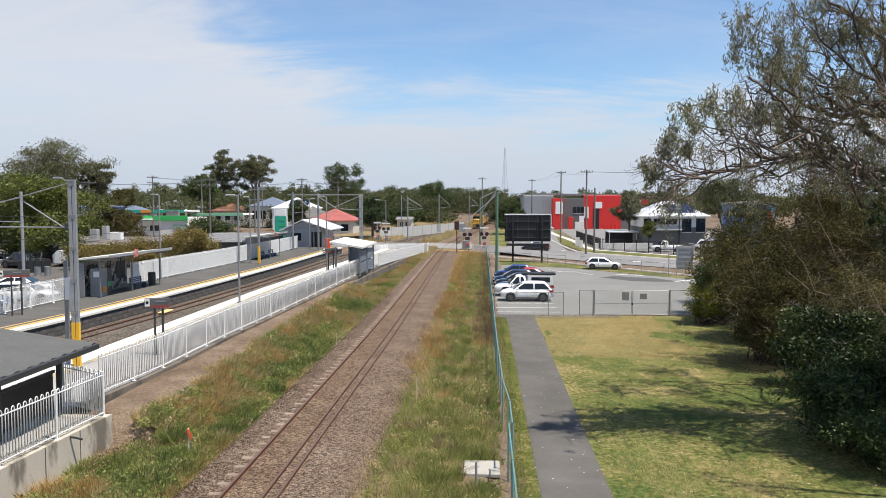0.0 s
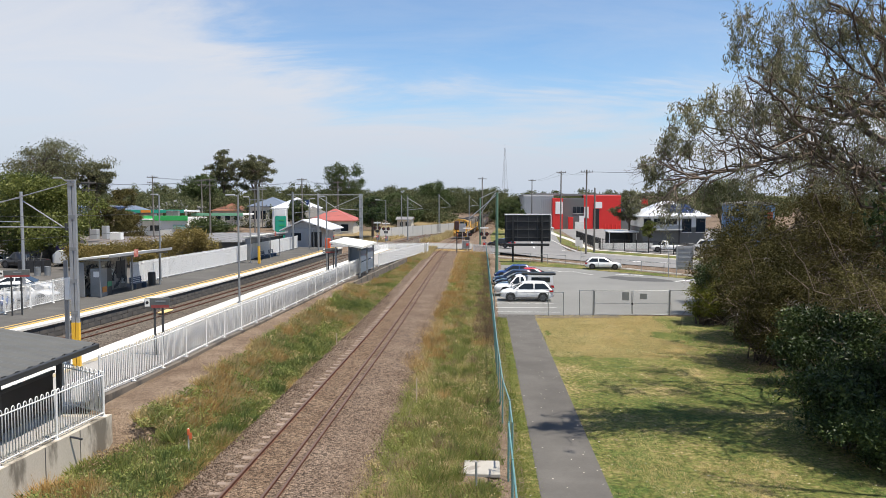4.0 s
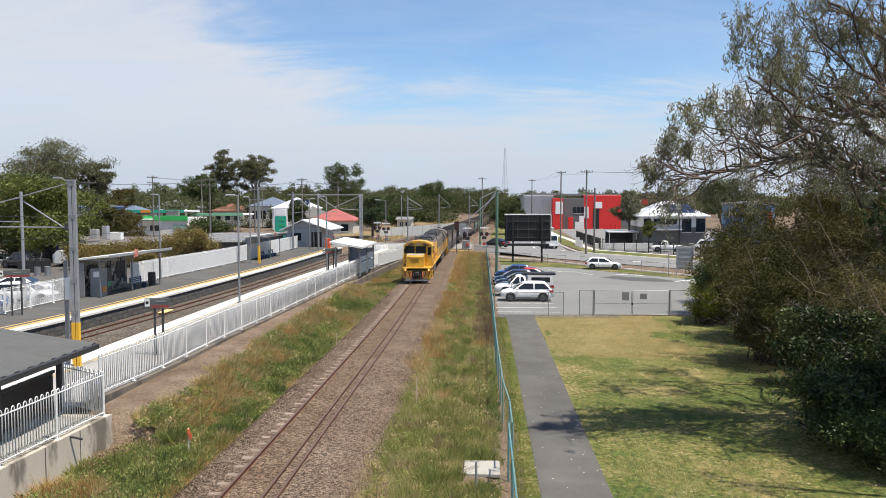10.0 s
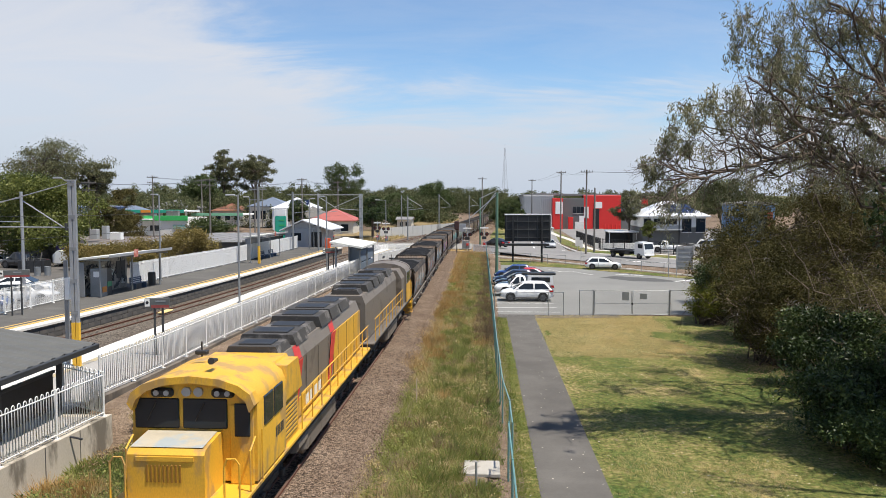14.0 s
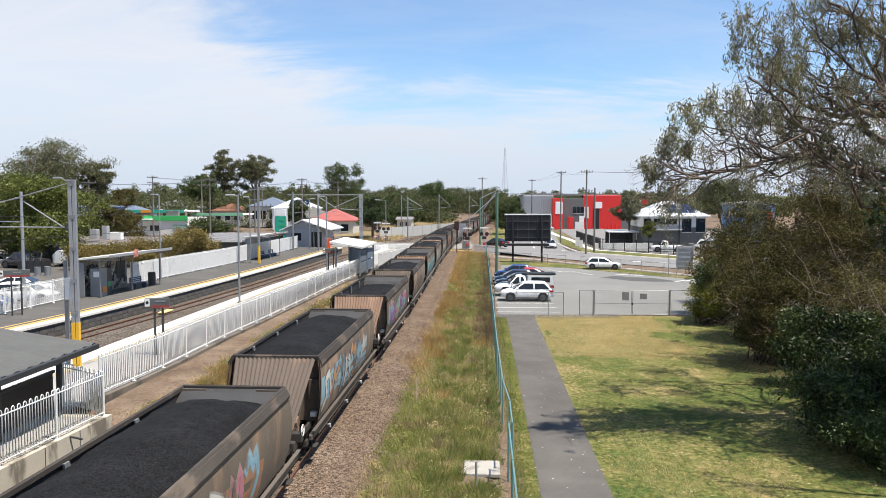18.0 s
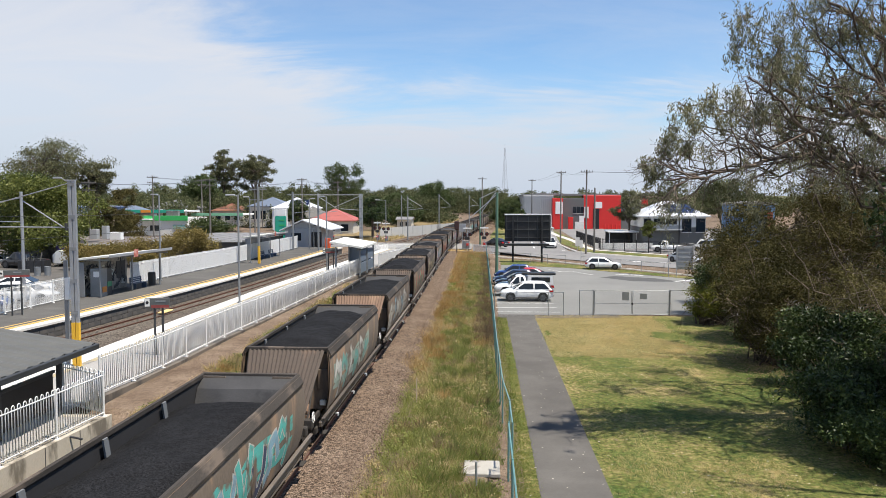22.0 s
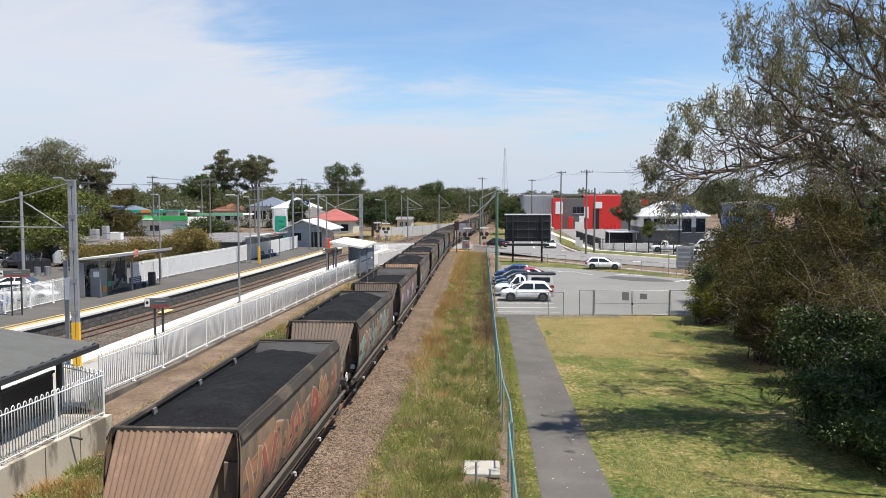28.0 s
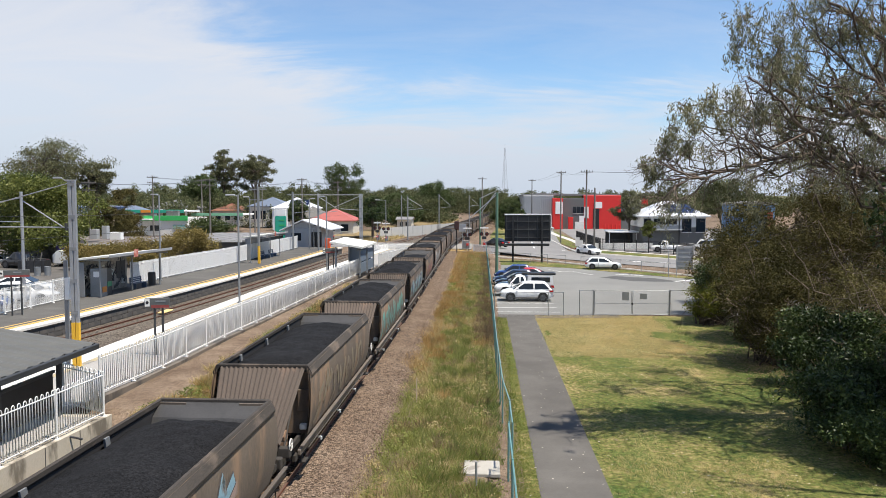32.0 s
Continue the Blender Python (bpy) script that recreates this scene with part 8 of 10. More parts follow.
flat_roofs()
s = thing("shop_sign", "dark purple sign board with a pale bar over the yard", "sign")
part("board", Shape().box((-48.4, 86.5, 2.0), (2.6, 0.15, 0.55), 0.02), mat("purple_sign_paint", (0.05, 0.03, 0.16), 0.5), s)
part("lettering", Shape().box((-48.0, 86.4, 2.0), (1.4, 0.03, 0.22)), M_WHITE_D, s, "pale lettering as a bar")
for dx in (-1.2, 1.2):
    part("post", Shape().box((-48.4 + dx, 86.6, 0.95), (0.1, 0.1, 1.9)), M_DKSTEEL, s)
s = thing("box_trailer", "white covered box trailer parked in the yard", "trailer")
part("body", Shape().prism([(-47.9, 0.55), (-47.9, 1.5), (-47.4, 1.95), (-46.3, 1.95), (-45.9, 1.5), (-45.9, 0.55)], 82.6, 85.6), M_WHITE_D, s, "white canvas-topped body")
for x in (-47.8, -46.0):
    part("wheel", Shape().rod((x - 0.09, 84.1, 0.33), (x + 0.09, 84.1, 0.33), 0.33, n=14), M_TYRE, s)
part("drawbar", Shape().rod((-46.9, 82.6, 0.5), (-46.9, 81.2, 0.45), 0.05, n=6), M_DKSTEEL, s)
s = thing("flat_trailer", "dark flat trailer with a load of pale crates", "trailer")
part("deck", Shape().box((-51.6, 83.5, 0.75), (4.2, 1.9, 0.16), 0.02), M_DKSTEEL, s)
for k in range(4):
    part("crate", Shape().box((-53.0 + 0.95 * k, 83.5, 1.02 + 0.06 * (k % 2)), (0.8, 1.5, 0.38), 0.08), (M_CONC_L, M_GALV_D, M_WHITE_D, M_CHARCOAL)[k], s, "pale wrapped crate")
for x in (-52.4, -50.8):
    for y in (82.6, 84.4):
        part("wheel", Shape().rod((x, y - 0.09, 0.35), (x, y + 0.09, 0.35), 0.35, n=14), M_TYRE, s)
for x, y, w, h, z in ((-51.0, 98, 0.9, 1.4, 3.4), (-49.8, 98.5, 0.7, 1.8, 3.6), (-47.6, 97, 1.5, 1.1, 3.2)):
    s = thing("roof_unit", "pale boxy air-conditioning unit on the flat roof", "roof unit")
    part("unit", Shape().box((x, y, z - 0.3), (w, 0.8, h), 0.04), M_WHITE if x > -48 else M_CLADG, s)


def station_house():
    s = thing("station_building", "grey weatherboard station building with a white gabled roof", "station building")
    part("wall", Shape().box((-26.6, 116, 2.0), (5.4, 9.0, 2.9), 0.03), M_CLADG, s)
    part("gable", Shape().prism([(-29.3, 3.4), (-23.9, 3.4), (-26.6, 4.5)], 111.55, 111.75), M_CLADG, s)
    part("roof", Shape().prism([(-30.0, 3.2), (-26.6, 4.75), (-22.4, 3.3), (-22.4, 3.18), (-26.6, 4.6), (-30.0, 3.05)], 110.8, 121.5), M_TIN, s, "white sheet roof")
    part("door", Shape().box((-24.6, 111.44, 1.8), (1.5, 0.1, 2.2), 0.02), M_BLACK, s)
    part("window", Shape().box((-27.6, 111.44, 2.2), (1.4, 0.1, 1.1), 0.02), M_GLASS, s)
    for x in (-24.9, -22.8):
        part("post", Shape().rod((x, 111.0, Z_PL), (x, 111.0, 3.3), 0.06), M_GALV_D, s)


station_house()
s = thing("fire_cabinet", "small red-orange cabinet on the platform", "cabinet")
part("cabinet", Shape().box((-21.9, 106.5, Z_PL + 0.75), (0.7, 0.5, 1.5), 0.03), mat("orange_red_paint", (0.6, 0.09, 0.03), 0.5), s)

GL = "cars behind the platform"
car("white hatchback parked behind the platform fence", P_WHITE, pose(-33.2, 53.5, 0.16, 0, 0, 12), 4.4, 1.8, 1.5, "hatch", group=GL)
car("blue hatchback parked behind the platform fence", P_BLUE, pose(-34.0, 49.5, 0.16, 0, 0, 12), 4.3, 1.8, 1.5, "hatch", group=GL)
car("white sedan parked behind the platform fence", P_WHITE, pose(-36.5, 58.5, 0.16, 0, 0, 15), 4.6, 1.8, 1.46, "sedan", group=GL)
car("dark utility parked by the low building", P_BLACK, pose(-50.2, 81.0, 0.16, 0, 0, 165), 5.2, 1.9, 1.8, "ute", group=GL)
car("black four-wheel-drive parked by the low building", P_BLACK, pose(-57, 84, 0.16, 0, 0, 80), 4.8, 1.9, 1.85, "suv", group=GL)
car("silver four-wheel-drive parked by the station building", P_SILVER, pose(-29.6, 128, 0.0, 0, 0, 25), 4.8, 1.9, 1.85, "suv", group=GL)
car("navy sedan beside the crossing road", P_NAVY, pose(-31.0, 145, 0.0, 0, 0, 160), 4.6, 1.8, 1.46, "sedan", group=GL)
car("dark blue sedan parked behind the platform", P_NAVY, pose(-30.9, 84.5, 0.16, 0, 0, 70), 4.6, 1.8, 1.46, "sedan", group=GL)
# darker than the other yard: tree shade is put into the colour
setting("carpark", sheet([(-75, 40, 0.158), (-29.8, 34, 0.158), (-28.8, 60, 0.158), (-28, 112, 0.158), (-75, 125, 0.158)], 0.16), M_PATH, "grey asphalt yard behind the platform", "car park", fix=False)


def pipe_stack(x, y):
    """Pale pipes lying on two bearers."""
    s = thing("pipe_stack", "stack of pale concrete and plastic pipes on timber bearers", "pipes")
    for dx in (-1.1, 1.1):
        part("bearer", Shape().box((x + dx, y, 0.22), (0.12, 1.8, 0.12), 0.01), M_WOOD, s)
    for k, (dy, z, r) in enumerate(((-0.6, 0.48, 0.2), (-0.18, 0.48, 0.2), (0.24, 0.48, 0.2), (0.66, 0.48, 0.2), (-0.39, 0.84, 0.2), (0.03, 0.84, 0.2), (0.45, 0.84, 0.2))):
        part("pipe", Shape().rod((x - 1.9 + 0.12 * (k % 3), y + dy, z), (x + 1.7 + 0.15 * (k % 2), y + dy, z), r, n=12), (M_CONC_L, M_CONC, M_GALV)[k % 3], s)


def scrap_bin(label, x, y, w, d, h, m, rz):
    """An open steel bin with ribbed sides and offcuts standing out of it."""
    s = thing("scrap_bin", label, "bin", pose(x, y, 0.16, 0, 0, rz))
    part("bin_floor", Shape().box((0, 0, 0.09), (w, d, 0.1)), m, s)
    for dx, dy, lx, ly in ((0, -d / 2, w, 0.06), (0, d / 2, w, 0.06), (-w / 2, 0, 0.06, d - 0.07), (w / 2, 0, 0.06, d - 0.07)):
        part("bin_wall", Shape().box((dx, dy, 0.05 + h / 2), (lx, ly, h), 0.01), m, s)
    for k in range(4):
        part("rib", Shape().box((-w / 2 + w * (k + 0.5) / 4, -d / 2 - 0.06, 0.05 + h / 2), (0.08, 0.06, h)), m, s)
    r = random.Random(int(x * 10))
    for k in range(7):
        a = Vector((r.uniform(-w, w) * 0.4, r.uniform(-d, d) * 0.35, 0.15))
        part("offcut", Shape().rod(tuple(a), (a.x + r.uniform(-0.5, 0.5), a.y + r.uniform(-0.3, 0.3), h + r.uniform(0.2, 0.8)), r.uniform(0.03, 0.07), n=6), (M_DKSTEEL, M_WOOD, M_GALV_D)[k % 3], s)


pipe_stack(-55.0, 81.5)
scrap_bin("dark steel scrap bin full of offcuts in the yard", -46.3, 76.5, 2.6, 1.6, 1.2, M_DKSTEEL, 8)
scrap_bin("dark steel scrap bin by the low building", -52.3, 86.2, 2.8, 1.6, 1.5, M_CHARCOAL, -6)
for x, y in ((-43.6, 72.5), (-43.0, 73.2), (-51.8, 77.4), (-51.2, 76.8)):
    s = thing("steel_drum", "dull grey steel drum standing in the yard", "drum", pose(x, y, 0.16), "drums in the yard")
    part("drum", Shape().rod((0, 0, 0), (0, 0, 0.88), 0.29, n=16), M_GALV_D, s)
    for z in (0.02, 0.3, 0.59, 0.86):
        part("hoop", Shape().rod((0, 0, z - 0.012), (0, 0, z + 0.012), 0.305, n=16), M_GALV_D, s)
s = thing("stop_sign_board", "red-topped notice boards by the yard", "sign")
part("board", Shape().box((-31.8, 45, 2.0), (1.9, 0.06, 0.35), 0.01), M_SIGNRED, s, "red strip")
part("board", Shape().box((-31.8, 45, 1.5), (1.9, 0.06, 0.6), 0.01), M_GALV_D, s)
part("post", Shape().box((-32.5, 45.05, 1.0), (0.08, 0.06, 1.9)).box((-31.1, 45.05, 1.0), (0.08, 0.06, 1.9)), M_GALV_D, s)
M_GREYF = mat("grey_paling_fence", (0.42, 0.42, 0.40), 0.7, 0, 0.1, 0.6, 0.1, 15)
s = tagged(new("boundary_fence"), "tall pale grey sheet fence along the line", "fence")
for k in range(9):
    a, b = Vector((-20.5 + 1.7 * k, 150 + 5 * k, -0.15)), Vector((-20.5 + 1.7 * (k + 1), 150 + 5 * (k + 1), -0.15))
    c = (a + b) / 2
    part("panel", Shape().box((c.x, c.y, 0.95), (5.15, 0.05, 2.2), 0, math.degrees(math.atan2(5, 1.7))), M_GREYF, s)
    part("post", Shape().box((a.x, a.y, 1.0), (0.08, 0.08, 2.4)), M_GALV_D, s)


# ---- level crossing signals ----
def crossing_signal(x, y, z0, lights=True, boom=1):
    s = thing("crossing_signal", "level crossing signal with black lamp discs and a lowered boom", "crossing signal")
    part("mast", Shape().rod((x, y, z0), (x, y, z0 + 3.9), 0.06, n=8), M_GALV, s)
    cb = part("crossbuck", Shape().box((x, y - 0.08, z0 + 3.55), (1.3, 0.03, 0.2), 0.01, 0, Matrix.Identity(4)), M_WHITE, s, "white crossbuck boards")
    for dx in (-0.42, 0.42):
        l = part("lamp", Shape().rod((x + dx, y - 0.05, z0 + 2.6), (x + dx, y - 0.12, z0 + 2.6), 0.3, n=14), M_BLACK, s, "black lamp disc")
        part("lens", Shape().rod((x + dx, y - 0.12, z0 + 2.6), (x + dx, y - 0.2, z0 + 2.6), 0.13, n=10), M_LENS, l)
    part("crossbar", Shape().rod((x - 0.45, y, z0 + 2.6), (x + 0.45, y, z0 + 2.6), 0.035, n=6), M_GALV, s)
    part("sign", Shape().box((x, y - 0.06, z0 + 2.0), (0.7, 0.03, 0.45), 0.01), M_CHARCOAL, s)
    m = part("mechanism", Shape().box((x + 0.05, y + 0.4, z0 + 0.9), (0.6, 0.6, 0.9), 0.05), M_GALV_D, s, "grey boom gate machine")
    bm_ = Shape().rod((x, y + 0.5, z0 + 1.1), (x, y + 0.5 + 6.0 * boom, z0 + 1.15), 0.06, 0.04, 6)
    part("boom", bm_, M_WHITE, m, "white lowered boom")
    for k in range(3):
        part("band", Shape().rod((x, y + 0.5 + (1.4 + 1.7 * k) * boom, z0 + 1.11), (x, y + 0.5 + (2.1 + 1.7 * k) * boom, z0 + 1.12), 0.068, n=6), M_SIGNRED, m, "red band")
    part("counterweight", Shape().box((x, y + 0.1, z0 + 1.05), (0.35, 0.5, 0.35), 0.04), M_SIGNRED, m, "dark red counterweight")
    return s


crossing_signal(-2.6, 118.5, -0.3)
crossing_signal(0.0, 120.5, -0.3)
crossing_signal(-17.5, 136, -0.1, True, -1)
crossing_signal(-19.6, 140, -0.1, True, -1)
s = thing("signal_box", "pale grey trackside equipment cabinet", "cabinet")
part("cabinet", Shape().box((-2.9, 121, 0.55), (1.0, 0.8, 1.3), 0.04), M_GALV_D, s)
part("sign", Shape().box((-3.4, 119.5, 3.3), (1.0, 0.05, 1.3), 0.02).rod((-3.4, 119.55, -0.3), (-3.4, 119.55, 3.0), 0.05, n=6), M_GALV, s, "grey sign plate")
s = thing("railway_signal", "black railway signal head with a round hood", "railway signal")
part("post", Shape().rod((-4.0, 112, -0.4), (-4.0, 112, 4.4), 0.07, n=8), M_DKSTEEL, s)
part("lamp_case", Shape().box((-4.0, 111.85, 3.9), (0.7, 0.25, 1.3), 0.1), mat("rusty_black", (0.05, 0.02, 0.018), 0.7), s)
panel_fence("white pedestrian barrier beside the crossing", [(-1.6, 114.8, -0.35), (2.2, 113.6, -0.5)], 1.3)
panel_fence("white pedestrian maze fence at the crossing", [(-10.2, 109.3, -0.1), (-8.2, 109.4, -0.1), (-8.2, 112.0, -0.1)], 1.5)
# ---- plants ----
L_EUC = leafmat("eucalypt_leaf", ((0.10, 0.105, 0.055), (0.20, 0.195, 0.108), (0.36, 0.34, 0.21)), 0.36, 0.36)
L_GUM = leafmat("gum_leaf", ((0.07, 0.078, 0.038), (0.125, 0.127, 0.062), (0.21, 0.20, 0.11)), 0.55)
# dark leaf made darker still: the shade on it is put into the colour
L_DARK = leafmat("shaded_dark_shrub_leaf", ((0.010, 0.020, 0.006), (0.026, 0.046, 0.012), (0.115, 0.15, 0.042)), 0.45, 0.14)
L_OLIVE = leafmat("olive_needles", ((0.042, 0.038, 0.013), (0.09, 0.078, 0.028), (0.175, 0.146, 0.058)), 0.75, 0.2)
# thicket leaf with the deep shade put into its colour
L_SHADE = leafmat("shaded_thicket_leaf", ((0.026, 0.025, 0.008), (0.060, 0.055, 0.018), (0.155, 0.132, 0.05)), 0.75, 0.2)
# lighter leaf copy: the sun on this tangle is put into its colour
L_BRUSH = leafmat("sunlit_olive_leaf", ((0.06, 0.056, 0.02), (0.125, 0.112, 0.042), (0.22, 0.19, 0.08)), 0.75, 0.25)
L_LIME = leafmat("lime_leaf", ((0.06, 0.078, 0.018), (0.12, 0.138, 0.032), (0.20, 0.21, 0.055)), 0.5)
L_YEL = leafmat("yellow_green_leaf", ((0.09, 0.11, 0.015), (0.19, 0.20, 0.03), (0.34, 0.33, 0.06)), 0.5)
L_MID = leafmat("green_leaf", ((0.035, 0.055, 0.018), (0.065, 0.09, 0.028), (0.11, 0.13, 0.045)), 0.55)
# lightened so that the colour carries the haze over distant trees
L_FAR = leafmat("hazed_bush_leaf", ((0.06, 0.075, 0.034), (0.10, 0.112, 0.052), (0.16, 0.158, 0.08)), 0.75)
L_BROWN = leafmat("flowering_shrub_leaf", ((0.11, 0.095, 0.03), (0.21, 0.165, 0.055), (0.36, 0.27, 0.11)), 0.7)
L_TWIG = mat("dead_twig", (0.19, 0.145, 0.11), 0.9, 0, 0.3, 2, 0.1, 30)
M_BARK = mat("flaking_grey_bark", (0.21, 0.165, 0.13), 0.9, 0, 0.3, 1.6, 0.5, 16, (0.085, 0.062, 0.046), 0.6, 1.8, stretch=(1, 1, 0.4))
M_BRANCH = mat("dark_branch_bark", (0.115, 0.085, 0.066), 0.95, 0, 0.3, 2.0, 0.4, 20, (0.20, 0.165, 0.135), 0.4, 1.6)
M_BARKD = mat("dark_bark", (0.085, 0.065, 0.05), 0.95, 0, 0.3, 1.5, 0.4, 14)
G_GREEN = leafmat("green_grass", ((0.19, 0.23, 0.06), (0.29, 0.315, 0.095), (0.42, 0.40, 0.17)), 0.75, 0.5)
G_LAWN = leafmat("lawn_blade", ((0.085, 0.118, 0.026), (0.17, 0.20, 0.047), (0.29, 0.29, 0.09)), 0.7)
G_HAY = leafmat("dry_lawn_blade", ((0.46, 0.35, 0.16), (0.62, 0.49, 0.245), (0.72, 0.6, 0.34)), 0.8, 0.45)
G_STRAW = leafmat("dry_grass", ((0.36, 0.28, 0.13), (0.50, 0.40, 0.195), (0.60, 0.50, 0.28)), 0.8, 0.45)
G_RUST = leafmat("rusty_grass", ((0.38, 0.235, 0.09), (0.52, 0.34, 0.135), (0.58, 0.42, 0.2)), 0.8, 0.45)
G_BROWN = leafmat("brown_dead_grass", ((0.20, 0.14, 0.08), (0.29, 0.21, 0.125), (0.38, 0.29, 0.175)), 0.8, 0.4)
G_WEED = leafmat("dark_weed", ((0.095, 0.135, 0.04), (0.17, 0.215, 0.07), (0.27, 0.30, 0.11)), 0.75, 0.45)


def limb_points(a, b, rng, wig=0.12, n=6, sag=0.0):
    a, b = np.array(a, float), np.array(b, float)
    ln = np.linalg.norm(b - a)
    pts = []
    for i in range(n + 1):
        t = i / n
        p = a + (b - a) * t
        if 0 < i < n:
            p = p + rng.normal(size=3) * wig * ln / n
        p[2] += sag * ln * 4 * t * (1 - t)
        pts.append(p)
    return pts


def clumps(rng, centre, radii, n_clump, per, spread):
    """Leaf centres: clumps on the outer part of an ellipsoid."""
    d = rng.normal(size=(n_clump, 3))
    d /= np.linalg.norm(d, axis=1)[:, None]
    d *= rng.uniform(0.55, 1.0, n_clump)[:, None] ** 0.5
    c = np.array(centre) + d * np.array(radii)
    p = np.repeat(c, per, 0)
    off = rng.normal(size=(len(p), 3)) * spread
    return p + off, c


def round_tree(label, x, y, z0, height, width, leafm, seed, n_clump=60, per=60, leaf=0.3, lw=0.16, trunk_h=0.35, droop=0.2, lobes=5, name="tree", bark=M_BARKD, category="tree"):
    """A tree with a lobed crown of leaf clumps on limbs."""
    rng = np.random.default_rng(seed)
    t = thing(name, label, category)
    base = np.array((x, y, z0))
    fork = base + np.array((rng.normal() * 0.04 * width, rng.normal() * 0.04 * width, height * trunk_h))
    r0 = 0.02 * height + 0.03
    part("trunk", Shape().pipe(limb_points(base - (0, 0, 0.2), fork, rng, 0.1, 4), r0, 7, r0 * 0.7), bark, t, smooth=True)
    pts, mid = [], height * (1 + trunk_h) / 2
    cs = []
    for k in range(lobes):
        a = 2 * math.pi * (k + rng.uniform(-0.3, 0.3)) / lobes
        rr = width * 0.27 * rng.uniform(0.6, 1.1) if k else 0
        zc = z0 + height * rng.uniform(trunk_h + 0.18, 0.78) if k else z0 + height * 0.8
        lc = np.array((x + math.cos(a) * rr, y + math.sin(a) * rr, zc))
        rad = np.array((width * 0.27, width * 0.27, height * 0.2)) * rng.uniform(0.75, 1.15)
        k_n = max(6, int(n_clump * (0.62 if leafm is L_GUM else 1.5) / lobes))
        p, c = clumps(rng, lc, rad, k_n, int(per * (1.5 if leafm is L_GUM else 2.2) * n_clump / (k_n * lobes)), width * np.array((0.042, 0.042, 0.027)))
        pts.append(p)
        cs.append((lc, c))
    s = Shape()
    for lc, c in cs:
        s.pipe(limb_points(fork, lc, rng, 0.15, 4), r0 * 0.5, 5, r0 * 0.2)
        for q in c[:: max(1, len(c) // 9)]:
            s.pipe(limb_points(lc, q, rng, 0.15, 3), r0 * 0.18, 4, r0 * 0.05)
    tagged(part("limb_work", s, bark, t, smooth=True, fix=False), kind="stuff")
    part("crown", leaves("crown", np.concatenate(pts), leaf * 0.68, lw * 0.75, leafm, rng, droop), None, t)
    return t


def big_gum():
    """The tall ragged eucalypt over the lawn: long pale limbs, hanging leaves, many bare twigs."""
    rng = np.random.default_rng(21)
    t = thing("eucalyptus_tree", "tall ragged eucalyptus with pale limbs and hanging grey-green leaves", "tree")
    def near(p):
        """Scales limb tips about the camera by 0.76, so they still fit its view."""
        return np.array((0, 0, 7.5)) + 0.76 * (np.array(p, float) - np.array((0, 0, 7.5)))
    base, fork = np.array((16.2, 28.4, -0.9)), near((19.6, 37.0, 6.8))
    part("trunk", Shape().pipe(limb_points(base, fork, rng, 0.12, 6), 0.34, 10, 0.27), M_BARK, t, smooth=True)
    tips = [(8.6, 36.5, 9.2, 0.7), (9.6, 35.5, 10.9, 0.8), (10.6, 37.5, 12.0, 1.0), (12.0, 36.0, 12.4, 1.0), (14.6, 37, 16.0, 1.2), (15.4, 35.5, 19.8, 1.5), (17.2, 36.5, 17.2, 1.4), (18.6, 37.5, 20.5, 1.6), (20.4, 35.5, 18.0, 1.6), (22.5, 37.5, 20.5, 1.6), (23.5, 35, 15.5, 1.6), (14.6, 35.0, 12.6, 0.6), (16.6, 38, 13.0, 0.7), (13.4, 34.5, 9.4, 0.35), (17.4, 34.5, 10.6, 0.5), (20.0, 34.0, 13.0, 1.0), (11.5, 33.0, 10.2, 0.4), (16.0, 32.5, 16.0, 1.1), (21.0, 31.0, 16.5, 1.3), (24.5, 32, 12.0, 1.2), (15.5, 30.5, 11.5, 0.35), (19.0, 29.5, 19.0, 1.2)]
    wood, twig, lv, bare = Shape(), Shape(), [], Shape()
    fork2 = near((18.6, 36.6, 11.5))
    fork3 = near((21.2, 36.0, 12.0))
    limb_a = limb_points(fork, fork2, rng, 0.15, 4)
    limb_b = limb_points(fork, fork3, rng, 0.15, 4)
    part("limb", Shape().pipe(limb_a, 0.21, 8, 0.14), M_BARK, t, smooth=True, fix=False)
    part("limb", Shape().pipe(limb_b, 0.19, 8, 0.13), M_BARK, t, smooth=True, fix=False)
    for x, y, z, dens in tips:
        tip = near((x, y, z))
        dens *= 0.3 if z > 13 or x > 17 else 0.15
        start = limb_a[0] if z < 11.5 and x < 18 else (limb_b[-1] if x > 18.5 else limb_a[-1])
        if x < 13 and z < 13:
            start = limb_a[1]
        main = limb_points(start, tip, rng, 0.28, 8, 0.03)
        part("limb", Shape().pipe(main, 0.07, 6, 0.016), M_BRANCH, t, smooth=True, fix=False)
        for i in range(3, 9):
            for _ in range(2):
                p = main[i]
                d = rng.normal(size=3) * np.array((1, 1, 0.8))
                d /= np.linalg.norm(d)
                q = p + d * rng.uniform(0.7, 1.6)
                q[2] += 0.2
                br = limb_points(p, q, rng, 0.3, 4)
                twig.pipe(br, 0.03, 4, 0.008)
                for _ in range(3):
                    a = br[rng.integers(1, 5)]
                    e = a + rng.normal(size=3) * 0.36
                    e[2] -= 0.2
                    bare.pipe([a, (a + e) / 2 + rng.normal(size=3) * 0.08, e], 0.009, 3, 0.004)
                    if rng.random() < 0.10 + 0.34 * dens:
                        k = int(46 + 30 * dens)
                        u = rng.random((k, 1))
                        lv.append(e + rng.normal(size=(k, 3)) * np.array((0.09, 0.09, 0.05)) - np.array((0, 0, 1)) * rng.random((k, 1)) * 0.5 + (a - e) * u * 0.6)
